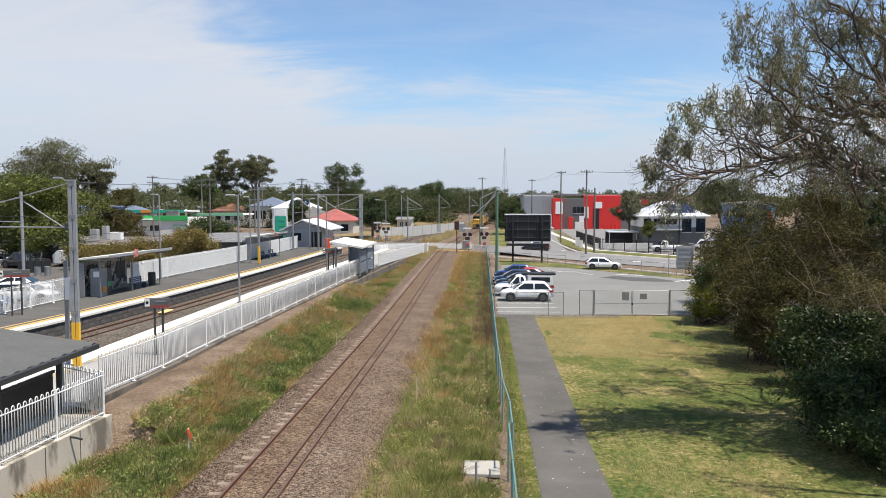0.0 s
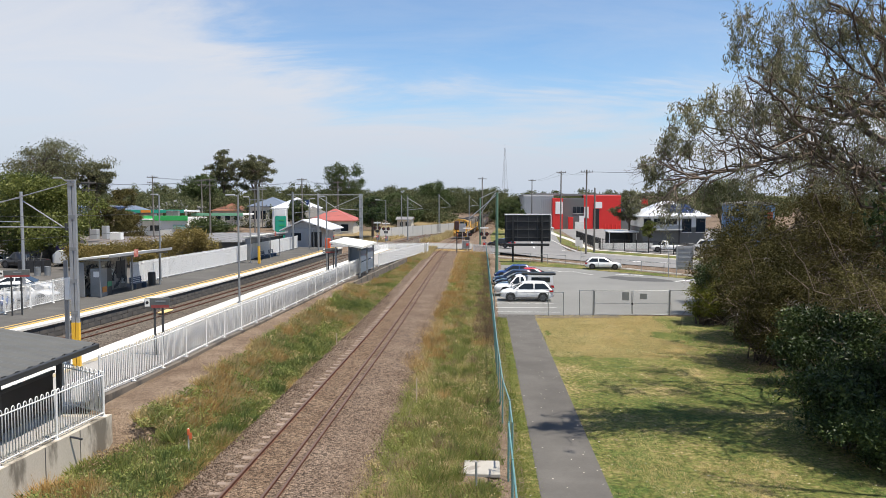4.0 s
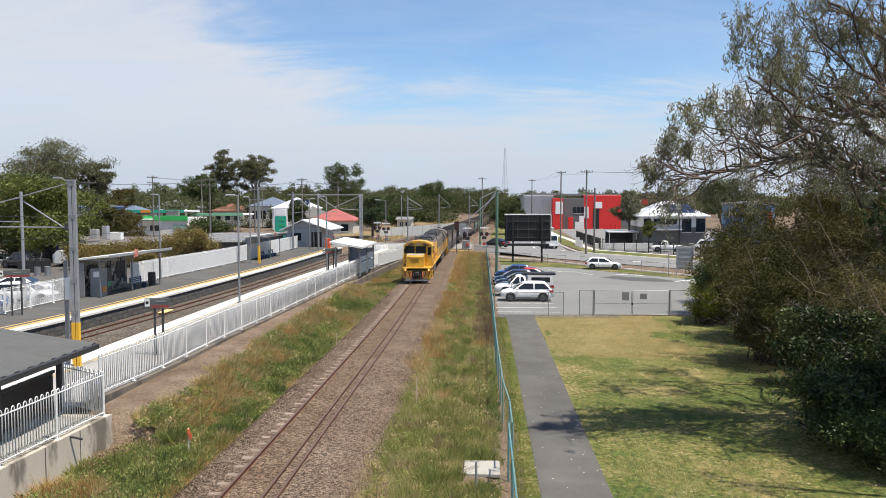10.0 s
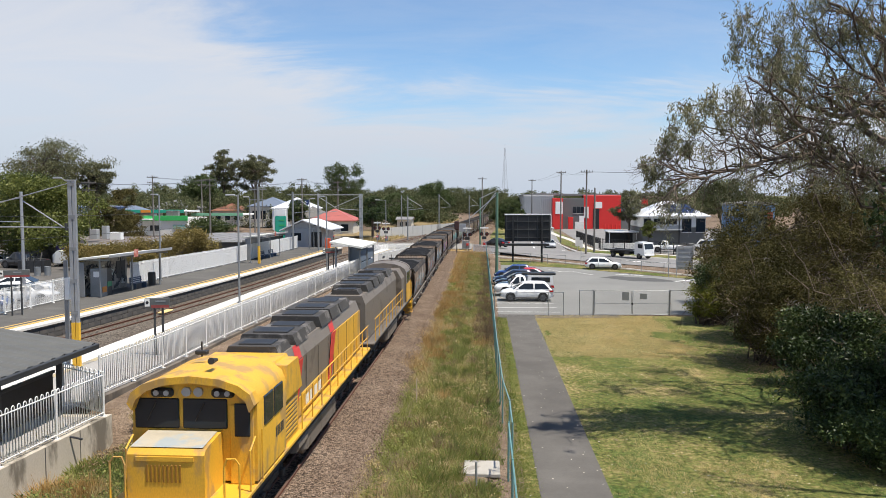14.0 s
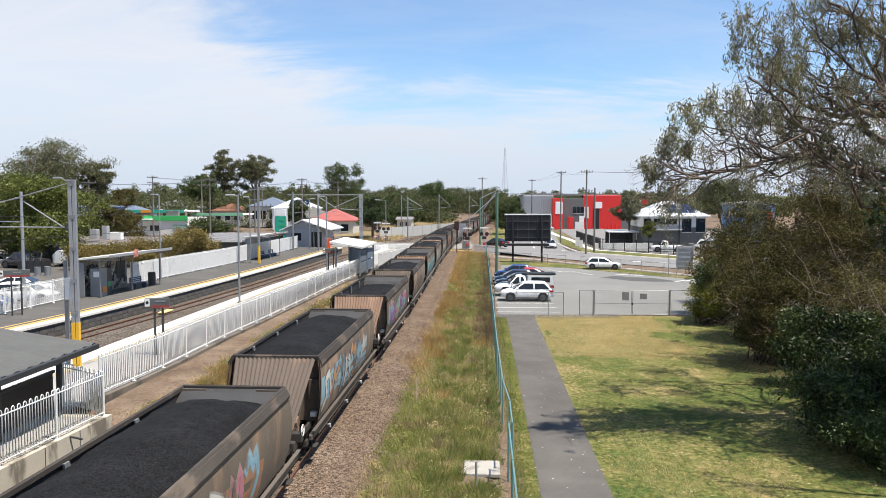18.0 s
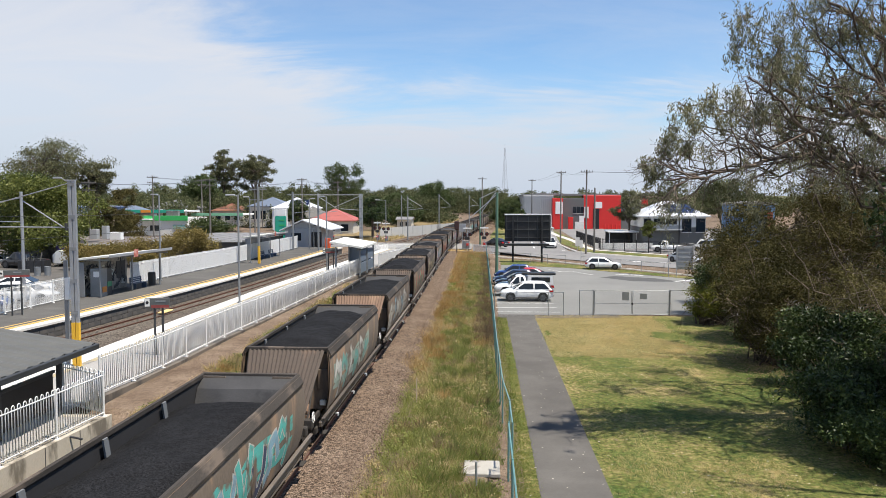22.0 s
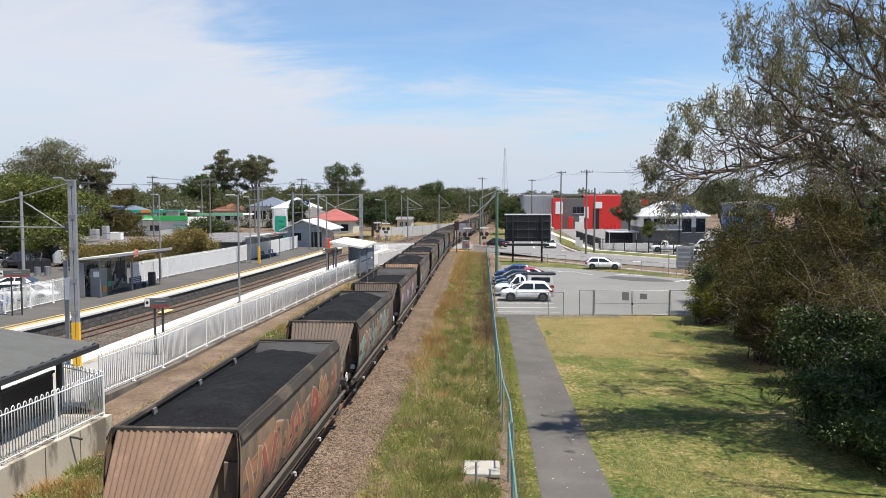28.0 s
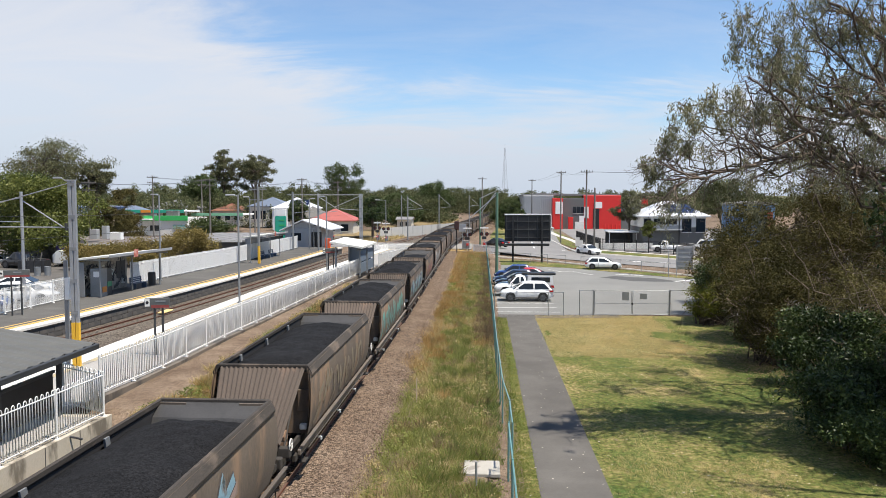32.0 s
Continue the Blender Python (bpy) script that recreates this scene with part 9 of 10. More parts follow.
    def grow(s, p, d, ln, r, depth, ends):
        """A bare branch that forks and forks again."""
        pts = [p]
        for _ in range(4):
            d = d + rng.normal(size=3) * 0.24
            d /= np.linalg.norm(d)
            p = p + d * ln / 4
            pts.append(p)
        s.pipe(pts, r, 5 if r > 0.03 else 3, r * 0.5)
        for _ in range(3 if depth else 0):
            e = d + rng.normal(size=3) * 0.6
            grow(s, pts[rng.integers(2, 5)], e / np.linalg.norm(e), ln * 0.62, r * 0.5, depth - 1, ends)
        if not depth:
            ends.append(p)

    # fifth to eighth boughs are placed for their lawn shadows; the fifth is unseen
    boughs = [((14.66, 28.0, 7.29), (13.0, 27.5, 8.6), (11.6, 27.0, 9.0), (10.3, 27.0, 9.03), (8.8, 26.5, 8.67), (7.5, 26.2, 8.3), (6.7, 26.0, 8.2)), ((14.66, 28, 10.6), (12.4, 27.5, 10.4), (11.0, 27.5, 10.84), (9.9, 27, 11.5), (9.4, 27, 12.2)),
              ((14.66, 28, 12.35), (13.26, 28, 13.6), (12.0, 28, 14.4), (11.2, 28, 15.6)), ((11.6, 27, 9.0), (10.6, 26.6, 10.0), (9.8, 26.2, 10.8), (9.0, 26, 11.2)), ((16.4, 20, 8.3), (14.3, 20.3, 9.2), (12.6, 20.6, 9.6), (11.4, 20.8, 9.5)),
              ((18.6, 33, 9.2), (15.8, 33.3, 10.6), (13.2, 33.6, 11.0), (10.9, 34, 10.7)), ((20.0, 39, 8.8), (17.7, 39.5, 10.1), (15.6, 40, 10.6), (13.8, 40.4, 10.5)), ((20.0, 39, 8.8), (18.4, 41, 9.6), (16.6, 42.5, 9.9), (14.8, 43.5, 9.6)), ((15.8, 33.3, 10.6), (14.4, 32.6, 12.4), (13.6, 32.2, 13.8))]
    def crooked(way):
        """The limb's line with small kinks between its bends."""
        out = []
        for a, c in zip(way, way[1:]):
            out += [a + (c - a) * k / 4 + (rng.normal(size=3) * 0.07 if k else 0) for k in range(4)]
        return out + [way[-1]]

    fans, ends = Shape(), []
    for b, way in enumerate(boughs):
        way = [np.array(p) for p in way]
        part("limb", Shape().pipe(crooked(way), 0.12 if b < 3 else 0.08, 8, 0.022), M_BARK, t, "bare crooked limb", smooth=True, fix=False)
        for i in range(1, len(way)):
            run = way[i] - way[i - 1]
            for _ in range(6 if b == 0 else 4):
                d = run / np.linalg.norm(run) + rng.normal(size=3) * 0.7 + np.array((-0.1, -0.1, 0.32))
                grow(fans, way[i - 1] + run * rng.random(), d / np.linalg.norm(d), 1.5 if b == 0 else 0.85 if b in (1, 3) else 1.15, 0.037, 3 if b == 0 else 2, ends)
    tagged(part("branch_work", fans, M_BRANCH, t, "bare forking branches", smooth=True, fix=False), kind="stuff")
    for e in ends:
        if rng.random() < (0.4 if e[2] > 12 or e[1] > 38 else 0.1):
            k = 55
            lv.append(e + rng.normal(size=(k, 3)) * np.array((0.10, 0.10, 0.06)) - np.array((0, 0, 1)) * rng.random((k, 1)) * 0.65)
    # leafy heads: centre and reach of each, hung from a limb that carries them
    upper = [(8.9, 27.0, 13.7, 0.9), (8.7, 27.0, 12.8, 0.75), (9.8, 27.0, 12.9, 0.95), (10.6, 27.2, 13.8, 1.0), (10.1, 26.8, 11.8, 0.85), (11.1, 27.4, 12.2, 1.0), (12.4, 28.0, 13.4, 1.1), (13.5, 28.0, 13.8, 1.1), (13.7, 28.3, 12.3, 1.0), (12.4, 27.6, 11.4, 0.9), (9.7, 27.0, 10.8, 0.6), (10.4, 27.0, 10.2, 0.6), (13.5, 28.0, 10.8, 0.9), (15.2, 29.0, 13.2, 1.2)]
    lower = [(6.6, 26.4, 10.7, 0.45), (6.2, 26.4, 10.0, 0.42), (6.3, 26.2, 9.5, 0.35), (6.9, 26.6, 9.4, 0.35), (5.5, 26.2, 8.9, 0.3), (5.5, 26.2, 8.5, 0.25), (7.6, 26.5, 11.0, 0.5), (8.5, 26.6, 11.1, 0.5), (9.0, 26.9, 10.5, 0.55), (8.0, 26.3, 10.4, 0.45), (7.1, 26.4, 10.3, 0.4)]
    # these heads lie above the view, added to shade lawn and shrubs
    high = [(12.6, 30.8, 17.5, 1.5), (15.6, 34.4, 17.8, 1.7), (18.8, 35.8, 17.2, 1.7), (22.2, 37.4, 17.5, 1.7), (13.8, 25.0, 17.0, 1.5), (15.5, 23.7, 16.5, 1.6), (17.0, 22.6, 17.5, 1.7), (16.0, 30.0, 18.5, 1.6), (19.2, 28.4, 18.0, 1.8), (17.5, 20.5, 16.5, 1.7), (20.9, 25.3, 17.5, 1.9), (21.8, 32.4, 17.5, 1.8), (18.6, 24.6, 15.5, 1.7)]
    for heads, hub, thick in ((high, np.array((17.0, 28.8, 12.6)), 0.09), (upper, np.array((12.9, 28.0, 10.6)), 0.045), (lower, np.array((9.4, 26.8, 9.0)), 0.022)):
        for x, y, z, reach in heads:
            c = np.array((x, y, z))
            part("limb", Shape().pipe(limb_points(hub, c - np.array((0, 0, reach * 0.3)), rng, 0.42, 9, 0.04), thick, 5, 0.01), M_BRANCH, t, smooth=True, fix=False)
            for _ in range(int(8 + 18 * reach ** 2)):
                d = rng.normal(size=3)
                d *= reach * rng.uniform(0.45, 1.1) / np.linalg.norm(d)
                e = c + d * np.array((1, 1, 0.85))
                twig.pipe(limb_points(c, e, rng, 0.3, 3), 0.012, 3, 0.004)
                k = int(rng.uniform(24, 52))
                u = rng.random((k, 1))
                lv.append(e - d * u * 0.3 + rng.normal(size=(k, 3)) * np.array((0.07, 0.07, 0.04)) - np.array((0, 0, 1)) * u * rng.uniform(0.35, 0.7))
    part("limb", Shape().pipe(limb_points((16.0, 28.5, 7.0), (17.0, 28.8, 12.6), rng, 0.15, 6), 0.24, 8, 0.15), M_BARK, t, smooth=True, fix=False)
    part("limb", Shape().pipe(limb_points((15.6, 28.6, 8.2), (12.9, 28.0, 10.6), rng, 0.2, 6, 0.05), 0.15, 8, 0.08), M_BARK, t, smooth=True, fix=False)
    tagged(part("branch_work", twig, M_BRANCH, t, smooth=True, fix=False), kind="stuff")
    tagged(part("twig_tangle", bare, L_TWIG, t, fix=False), kind="stuff")
    part("foliage", leaves("foliage", np.concatenate(lv), 0.17, 0.034, L_EUC, rng, 0.7, 0.8), None, t)


big_gum()


def thicket(label, x, y, rx, ry, h, leafm, seed, n_clump=90, per=90, leaf=0.11, lw=0.05, twigs=0, droop=0.15, z0=-0.9, name="shrub"):
    """A dense shrub from the ground up, with stems inside and bare twigs where asked."""
    rng = np.random.default_rng(seed)
    t = thing(name, label, "shrub")
    pts, cs = [], []
    n_lobe = 22
    d = rng.normal(size=(n_lobe, 3))                # lumps of foliage with dark gaps between them
    d /= np.linalg.norm(d, axis=1)[:, None]
    for k in range(n_lobe):
        lc = np.array((x, y, z0 + h * 0.5)) + d[k] * np.array((rx, ry, h * 0.46)) * rng.uniform(0.45, 0.8)
        rr = np.array((rx, ry, h * 0.42)) * rng.uniform(0.24, 0.40)
        p, c = clumps(rng, lc, rr, max(4, int(n_clump * 1.2 / n_lobe)), int(per * 1.3), leaf * np.array((1.5, 1.5, 1.1)))
        pts.append(p), cs.append(c)
    pts, cs = np.concatenate(pts), np.concatenate(cs)
    ok = pts[:, 2] > z0 + 0.03
    s = Shape()
    for q in cs[::3]:
        foot = (x + rng.normal() * rx * 0.2, y + rng.normal() * ry * 0.2, z0 - 0.1)
        s.pipe(limb_points(foot, q, rng, 0.2, 4), 0.045, 5, 0.01)
    tagged(part("stem_tangle", s, M_BARKD, t, smooth=True, fix=False), kind="stuff")
    part("foliage", leaves("foliage", pts[ok], leaf, lw, leafm, rng, droop), None, t)
    if twigs:
        w = Shape()
        for _ in range(twigs):
            a = np.array((x, y, z0 + h * 0.45)) + rng.normal(size=3) * np.array((rx, ry, h * 0.4)) * 0.5
            b = a + rng.normal(size=3) * np.array((1.0, 1.0, 0.6))
            w.pipe(limb_points(a, b, rng, 0.35, 4), 0.014, 4, 0.004)
        tagged(part("twig_tangle", w, L_TWIG, t, "bare grey twigs", fix=False), kind="stuff")
    return t


# the green wall at the edge of the lawn
thicket("tall dense olive-green shrub at the lawn's edge", 17.2, 56.0, 2.8, 3.0, 6.6, L_OLIVE, 31, 100, 80, 0.22, 0.07, 60)
thicket("dark green shrub with some yellow leaves by the gate", 16.0, 53.0, 1.9, 2.2, 4.8, L_DARK, 32, 90, 100, 0.13, 0.07)
thicket("lime-yellow flowering shrub by the car park", 15.0, 52.6, 1.3, 1.3, 3.3, L_YEL, 33, 40, 90, 0.14, 0.07)
thicket("tangled grey-green shrub full of bare twigs", 16.3, 46.5, 3.0, 3.6, 6.2, L_SHADE, 34, 190, 90, 0.18, 0.06, 150)
thicket("tangled shrub with reddish bare twigs", 15.0, 40.0, 2.8, 3.4, 5.4, L_SHADE, 35, 170, 90, 0.16, 0.06, 170)
thicket("dense dark casuarina behind the shrubs", 21.5, 47.0, 3.6, 4.0, 10.5, L_OLIVE, 36, 130, 90, 0.24, 0.05, 120, 0.3)
thicket("dense dark casuarina beside the trunk", 24.0, 40.0, 3.6, 4.0, 9.8, L_OLIVE, 37, 130, 90, 0.24, 0.05, 120, 0.3)
thicket("glossy dark green broad-leaved shrub", 15.2, 34.4, 2.4, 2.6, 4.2, L_DARK, 38, 110, 90, 0.15, 0.08)
thicket("glossy dark green broad-leaved shrub on the lawn", 12.8, 27.2, 2.3, 2.6, 2.7, L_DARK, 39, 150, 60, 0.21, 0.065)
thicket("dark green shrub in the corner of the lawn", 15.6, 29.0, 2.6, 3.0, 4.6, L_DARK, 40, 130, 60, 0.2, 0.07, 50)
thicket("dark leafy shrub beside the footbridge", 16.2, 24.0, 3.0, 2.6, 3.6, L_DARK, 41, 130, 60, 0.2, 0.065)
thicket("low dark shrub at the corner of the lawn", 12.7, 24.3, 2.0, 1.9, 2.2, L_DARK, 50, 100, 90, 0.12, 0.06)
# stands out of view; added to shade the corner of the lawn
round_tree("unseen leafy tree beside the footbridge, added to cast shade", 20.0, 23.0, -0.9, 10.5, 11, L_DARK, 56, 90, 60, 0.42, 0.18, 0.35, 0.4, 7)
# mostly out of view; added to keep sun off the corner shrubs
round_tree("mostly unseen leafy tree, added to shade the corner shrubs", 16.6, 25.0, -0.9, 11.0, 8.0, L_DARK, 156, 110, 60, 0.36, 0.16, 0.4, 0.4, 8)
round_tree("tall olive-green tree behind the eucalyptus", 22.0, 49.0, -0.9, 13.2, 10.0, L_OLIVE, 157, 130, 60, 0.3, 0.09, 0.2, 0.35, 8)
round_tree("tall light green tree behind the eucalyptus", 27.5, 51.0, -0.9, 16.0, 10.0, L_GUM, 158, 120, 60, 0.34, 0.12, 0.25, 0.35, 8)
thicket("tangle of bare twigs and sparse leaves", 18.2, 36.5, 2.6, 3.0, 6.0, L_BRUSH, 42, 120, 80, 0.17, 0.06, 320)
thicket("green shrub under the tall tree", 19.5, 31.0, 2.6, 2.8, 6.2, L_BRUSH, 43, 100, 90, 0.14, 0.06, 200)
thicket("dense tall shrub beyond the car park's corner", 21.0, 62.0, 3.4, 4.0, 8.4, L_SHADE, 44, 120, 100, 0.2, 0.09)

thicket("tall scrubby tree in front of the blue shed", 23.8, 70.0, 3.8, 3.0, 10.2, L_SHADE, 64, 70, 70, 0.26, 0.09, 60)
thicket("tall dense trees behind the shrubs", 28.0, 54.0, 4.0, 5.0, 11.0, L_OLIVE, 45, 100, 70, 0.24, 0.08)
thicket("tall dense trees behind the shrubs", 30.0, 44.0, 4.5, 5.0, 12.0, L_MID, 46, 100, 70, 0.24, 0.1)
thicket("tall dense trees behind the shrubs", 29.0, 66.0, 4.5, 5.0, 8.2, L_SHADE, 47, 100, 70, 0.26, 0.1)
thicket("tall dense trees behind the shrubs", 38.0, 76.0, 5.5, 6.0, 8.4, L_MID, 48, 100, 70, 0.3, 0.12)
thicket("tall dense trees behind the shrubs", 27.0, 33.0, 4.0, 4.5, 9.0, L_OLIVE, 49, 100, 70, 0.22, 0.08, 60)

deadwood = thing("fallen_limb", "pale dead limbs leaning in the thicket", "dead branch")
rng_d = np.random.default_rng(88)
for a, b in (((17.6, 37.5, 0.6), (14.2, 36.5, 5.6)), ((17.2, 36.8, 0.3), (13.6, 35.4, 4.4)), ((18.6, 38.0, 1.2), (15.6, 36.8, 6.6)), ((16.8, 41.5, 0.2), (13.6, 40.0, 4.0)), ((19.2, 35.0, 1.8), (17.0, 34.0, 6.4)), ((16.2, 44.0, 0.2), (14.0, 42.2, 5.2)), ((18.0, 33.0, 1.0), (15.4, 32.2, 4.6))):
    part("limb", Shape().pipe(limb_points(a, b, rng_d, 0.22, 7), 0.045, 6, 0.012), L_TWIG, deadwood, smooth=True, fix=False)
part("root_end", Shape().pipe([(17.6, 37.5, -0.95), (17.6, 37.5, 0.6)], 0.09, 6, 0.075), M_BARK, deadwood, smooth=True, fix=False)

# shrubs along the left yard
thicket("rounded shrub with brownish seed heads", -38.6, 84.0, 4.4, 3.2, 3.6, L_BROWN, 51, 110, 70, 0.22, 0.12, z0=0.1)
thicket("rounded shrub with brownish seed heads", -33.9, 86.0, 4.0, 2.8, 4.6, L_BROWN, 52, 110, 70, 0.22, 0.12, z0=0.1)
thicket("rounded brownish shrub beside the shelter", -42.5, 80.0, 3.0, 2.6, 2.8, L_BROWN, 53, 70, 70, 0.22, 0.12, z0=0.1)
thicket("green hedge shrub between the roofs", -58, 160, 6.0, 3.0, 3.6, L_MID, 54, 60, 60, 0.4, 0.25, z0=0)
thicket("dark conifer-like shrub beside the shop", -66, 126, 2.2, 2.2, 5.5, L_DARK, 55, 50, 60, 0.35, 0.2, z0=0)

# trees of the middle distance: x, y, height, width
TREES = [("broad bright green fig tree behind the yard", -52.0, 88, 10.6, 14, L_LIME, 61, 170, 90, 0.42, 0.25, 0.06), ("dark feathery casuarina beside the shop", -62.8, 131, 10.0, 8.5, L_OLIVE, 59, 120, 70, 0.5, 0.16, 0.06), ("brownish casuarina behind the flat roof", -55.5, 112, 8.0, 6.5, L_OLIVE, 60, 90, 60, 0.45, 0.15, 0.05), ("dense green tree behind the yard", -59.5, 98, 11.5, 12, L_MID, 62, 120, 80, 0.42, 0.24, 0.25),
         ("tall dark gum tree with an open crown", -71, 125, 18.2, 17, L_GUM, 63, 190, 70, 0.5, 0.2, 0.4), ("tall dark gum tree", -66.0, 127, 15.0, 9, L_GUM, 64, 110, 70, 0.5, 0.2, 0.35),
         ("tall spreading gum tree on the skyline", -86, 252, 25.5, 14, L_GUM, 65, 110, 70, 0.8, 0.4, 0.45), ("tall gum tree on the skyline", -77, 256, 23.5, 15, L_GUM, 66, 130, 70, 0.8, 0.4, 0.35),
         ("round-headed tree on the skyline", -60, 330, 24.5, 22, L_MID, 67, 110, 60, 0.8, 0.45, 0.3), ("dense green tree at the bend of the line", -17, 262, 13.8, 15, L_MID, 68, 130, 60, 0.7, 0.4, 0.12),
         ("small round green tree by the road", 6.2, 186, 7.8, 8.5, L_MID, 69, 110, 70, 0.45, 0.28, 0.12), ("drooping gum tree in the yard", 26.6, 143, 10.2, 6.5, L_GUM, 70, 110, 80, 0.4, 0.14, 0.35),
         ("small bright green street tree", 26.8, 126.5, 4.6, 3.0, L_LIME, 71, 50, 60, 0.25, 0.14, 0.35), ("small tree behind the red roof", -43, 176, 8.0, 7.0, L_MID, 72, 70, 60, 0.5, 0.3, 0.3),
         ("green tree behind the pale fence", -24, 214, 9.5, 14, L_MID, 73, 90, 60, 0.7, 0.4, 0.15), ("gum tree behind the white house", 46, 196, 13.5, 14, L_GUM, 74, 100, 60, 0.6, 0.3, 0.3),
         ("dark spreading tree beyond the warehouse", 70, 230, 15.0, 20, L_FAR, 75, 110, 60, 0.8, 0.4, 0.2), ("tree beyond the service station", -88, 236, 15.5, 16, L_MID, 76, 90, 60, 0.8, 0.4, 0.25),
         ("bushy tree behind the sheds", -84, 140, 10.5, 13, L_MID, 78, 90, 60, 0.5, 0.3, 0.2), ("dark leafy tree beside the red roof", -25.5, 176, 9.0, 9, L_DARK, 79, 70, 60, 0.5, 0.3, 0.15)]
for lb, x, y, h, w, lm, sd, nc, per, lf, lw, th in TREES:
    round_tree(lb, x, y, -0.2 if x > -30 else 0.0, h, w, lm, sd, nc, per, lf, lw, th, 0.35 if lm is L_GUM else 0.15, 9 if lm is L_GUM else 6, "tree")


def palm(x, y, h):
    rng = np.random.default_rng(9)
    t = thing("palm_tree", "date palm with long arching fronds", "palm")
    part("trunk", Shape().rod((x, y, -0.2), (x, y, h * 0.55), 0.3, 0.26, 9), M_BARKD, t)
    for k in range(34):
        a, e = rng.uniform(0, 2 * math.pi), rng.uniform(-0.2, 1.1)
        ln = h * 0.5 * rng.uniform(0.8, 1.1)
        pts = []
        for i in range(6):
            u = i / 5 * ln
            pts.append(np.array((x + math.cos(a) * u * math.cos(e), y + math.sin(a) * u * math.cos(e), h * 0.55 + u * math.sin(e) - 0.11 * u * u)))
        fr = part("frond", Shape().pipe(pts, 0.035, 3, 0.01), L_MID, t, fix=False)
        c = np.concatenate([pts[i] + (pts[i + 1] - pts[i]) * rng.random((16, 1)) for i in range(5)]) + rng.normal(size=(80, 3)) * 0.12
        part("leaf_blade", leaves("leaf_blade", c, 0.7, 0.13, L_DARK, rng, 0.35), None, fr)


palm(-21.3, 146, 7.8)

# far woods: one belt of crowns to the horizon
def far_woods():
    rng = np.random.default_rng(77)
    pts = []
    for _ in range(230):
        x = rng.uniform(-280, 260)
        y = rng.uniform(300, 470)
        if -30 < x < 40 and y < 380 or 0 < x < 60 and y < 320:
            continue
        h = rng.uniform(8, 14.5) * (1.0 if x < 10 else 0.78)
        w = rng.uniform(7, 13)
        p, _ = clumps(rng, (x, y, 1.0 + h * 0.5), (w * 0.5, w * 0.5, h * 0.5), 14, 62, (0.95, 0.95, 0.6))
        pts.append(p)
    for _ in range(240):
        x, y = rng.uniform(-190, 75), rng.uniform(388, 470)
        h, w = rng.uniform(10, 15.5) * (1 if x < 15 else 0.8), rng.uniform(7, 12)
        p, _ = clumps(rng, (x, y, 1.0 + h * 0.5), (w * 0.5, w * 0.5, h * 0.5), 14, 62, (0.95, 0.95, 0.6))
        pts.append(p)
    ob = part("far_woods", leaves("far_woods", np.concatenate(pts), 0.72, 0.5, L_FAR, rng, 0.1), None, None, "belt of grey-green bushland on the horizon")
    tagged(ob, category="woods", kind="stuff")
    pts = []
    for _ in range(230):
        x, y = rng.uniform(-160, -12), rng.uniform(205, 300)
        if x > -30 and y < 240:
            continue
        h, w = rng.uniform(5, 10.5), rng.uniform(5, 9)
        p, _ = clumps(rng, (x, y, h * 0.5), (w * 0.5, w * 0.5, h * 0.5), 14, 60, (0.75, 0.75, 0.5))
        pts.append(p)
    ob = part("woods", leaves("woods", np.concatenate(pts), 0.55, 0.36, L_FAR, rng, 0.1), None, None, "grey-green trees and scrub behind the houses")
    tagged(ob, category="woods", kind="stuff")
    pts = []
    for _ in range(90):
        x, y = rng.uniform(2, 14), rng.uniform(250, 330)
        h, w = rng.uniform(5, 9), rng.uniform(5, 8)
        p, _ = clumps(rng, (x + (y - 250) * 0.12, y, h * 0.5), (w * 0.5, w * 0.5, h * 0.5), 14, 60, (0.75, 0.75, 0.5))
        pts.append(p)
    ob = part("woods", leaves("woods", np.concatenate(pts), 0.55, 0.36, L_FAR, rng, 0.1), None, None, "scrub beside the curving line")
    tagged(ob, category="woods", kind="stuff")


far_woods()
hills = Shape()
rows = []
for j, y in enumerate((900, 1300, 1700)):
    rows.append([(x, y, (2, 14, 22)[j] * (0.6 + 0.8 * noise.noise(Vector((x * 0.0015, j * 2.0, 0)))) + 4) for x in range(-1500, 1501, 60)])
setting("backdrop", hills.grid(rows), M_FARGROUND, "low wooded hills on the horizon", "hills", fix=False)


# ---- weeds and long grass ----
def tufts(name, label, spots, blade, width, per, material, seed, lean=0.45):
    rng = np.random.default_rng(seed)
    c = np.repeat(np.asarray(spots, float), per, 0)
    n = len(c)
    a = rng.uniform(0, 2 * np.pi, n)
    foot = c + np.stack([rng.normal(size=n) * 0.07, rng.normal(size=n) * 0.07, np.zeros(n)], 1)
    h = blade * rng.uniform(0.4, 1.25, n)
    tip = foot + np.stack([np.cos(a) * lean * h, np.sin(a) * lean * h, h], 1)
    b = rng.uniform(0, 2 * np.pi, n)
    o = np.stack([np.cos(b), np.sin(b), np.zeros(n)], 1) * width / 2
    v = np.stack([foot - o, foot + o, tip], 1).reshape(-1, 3)
    ob = part(name, bulk(name, v, np.arange(3 * n).reshape(n, 3), material), None, None, label)
    return tagged(ob, category="grass", kind="stuff")


def on_lid(x, y):
    return -0.75 < x < 0.62 and 21.2 < y < 23.6


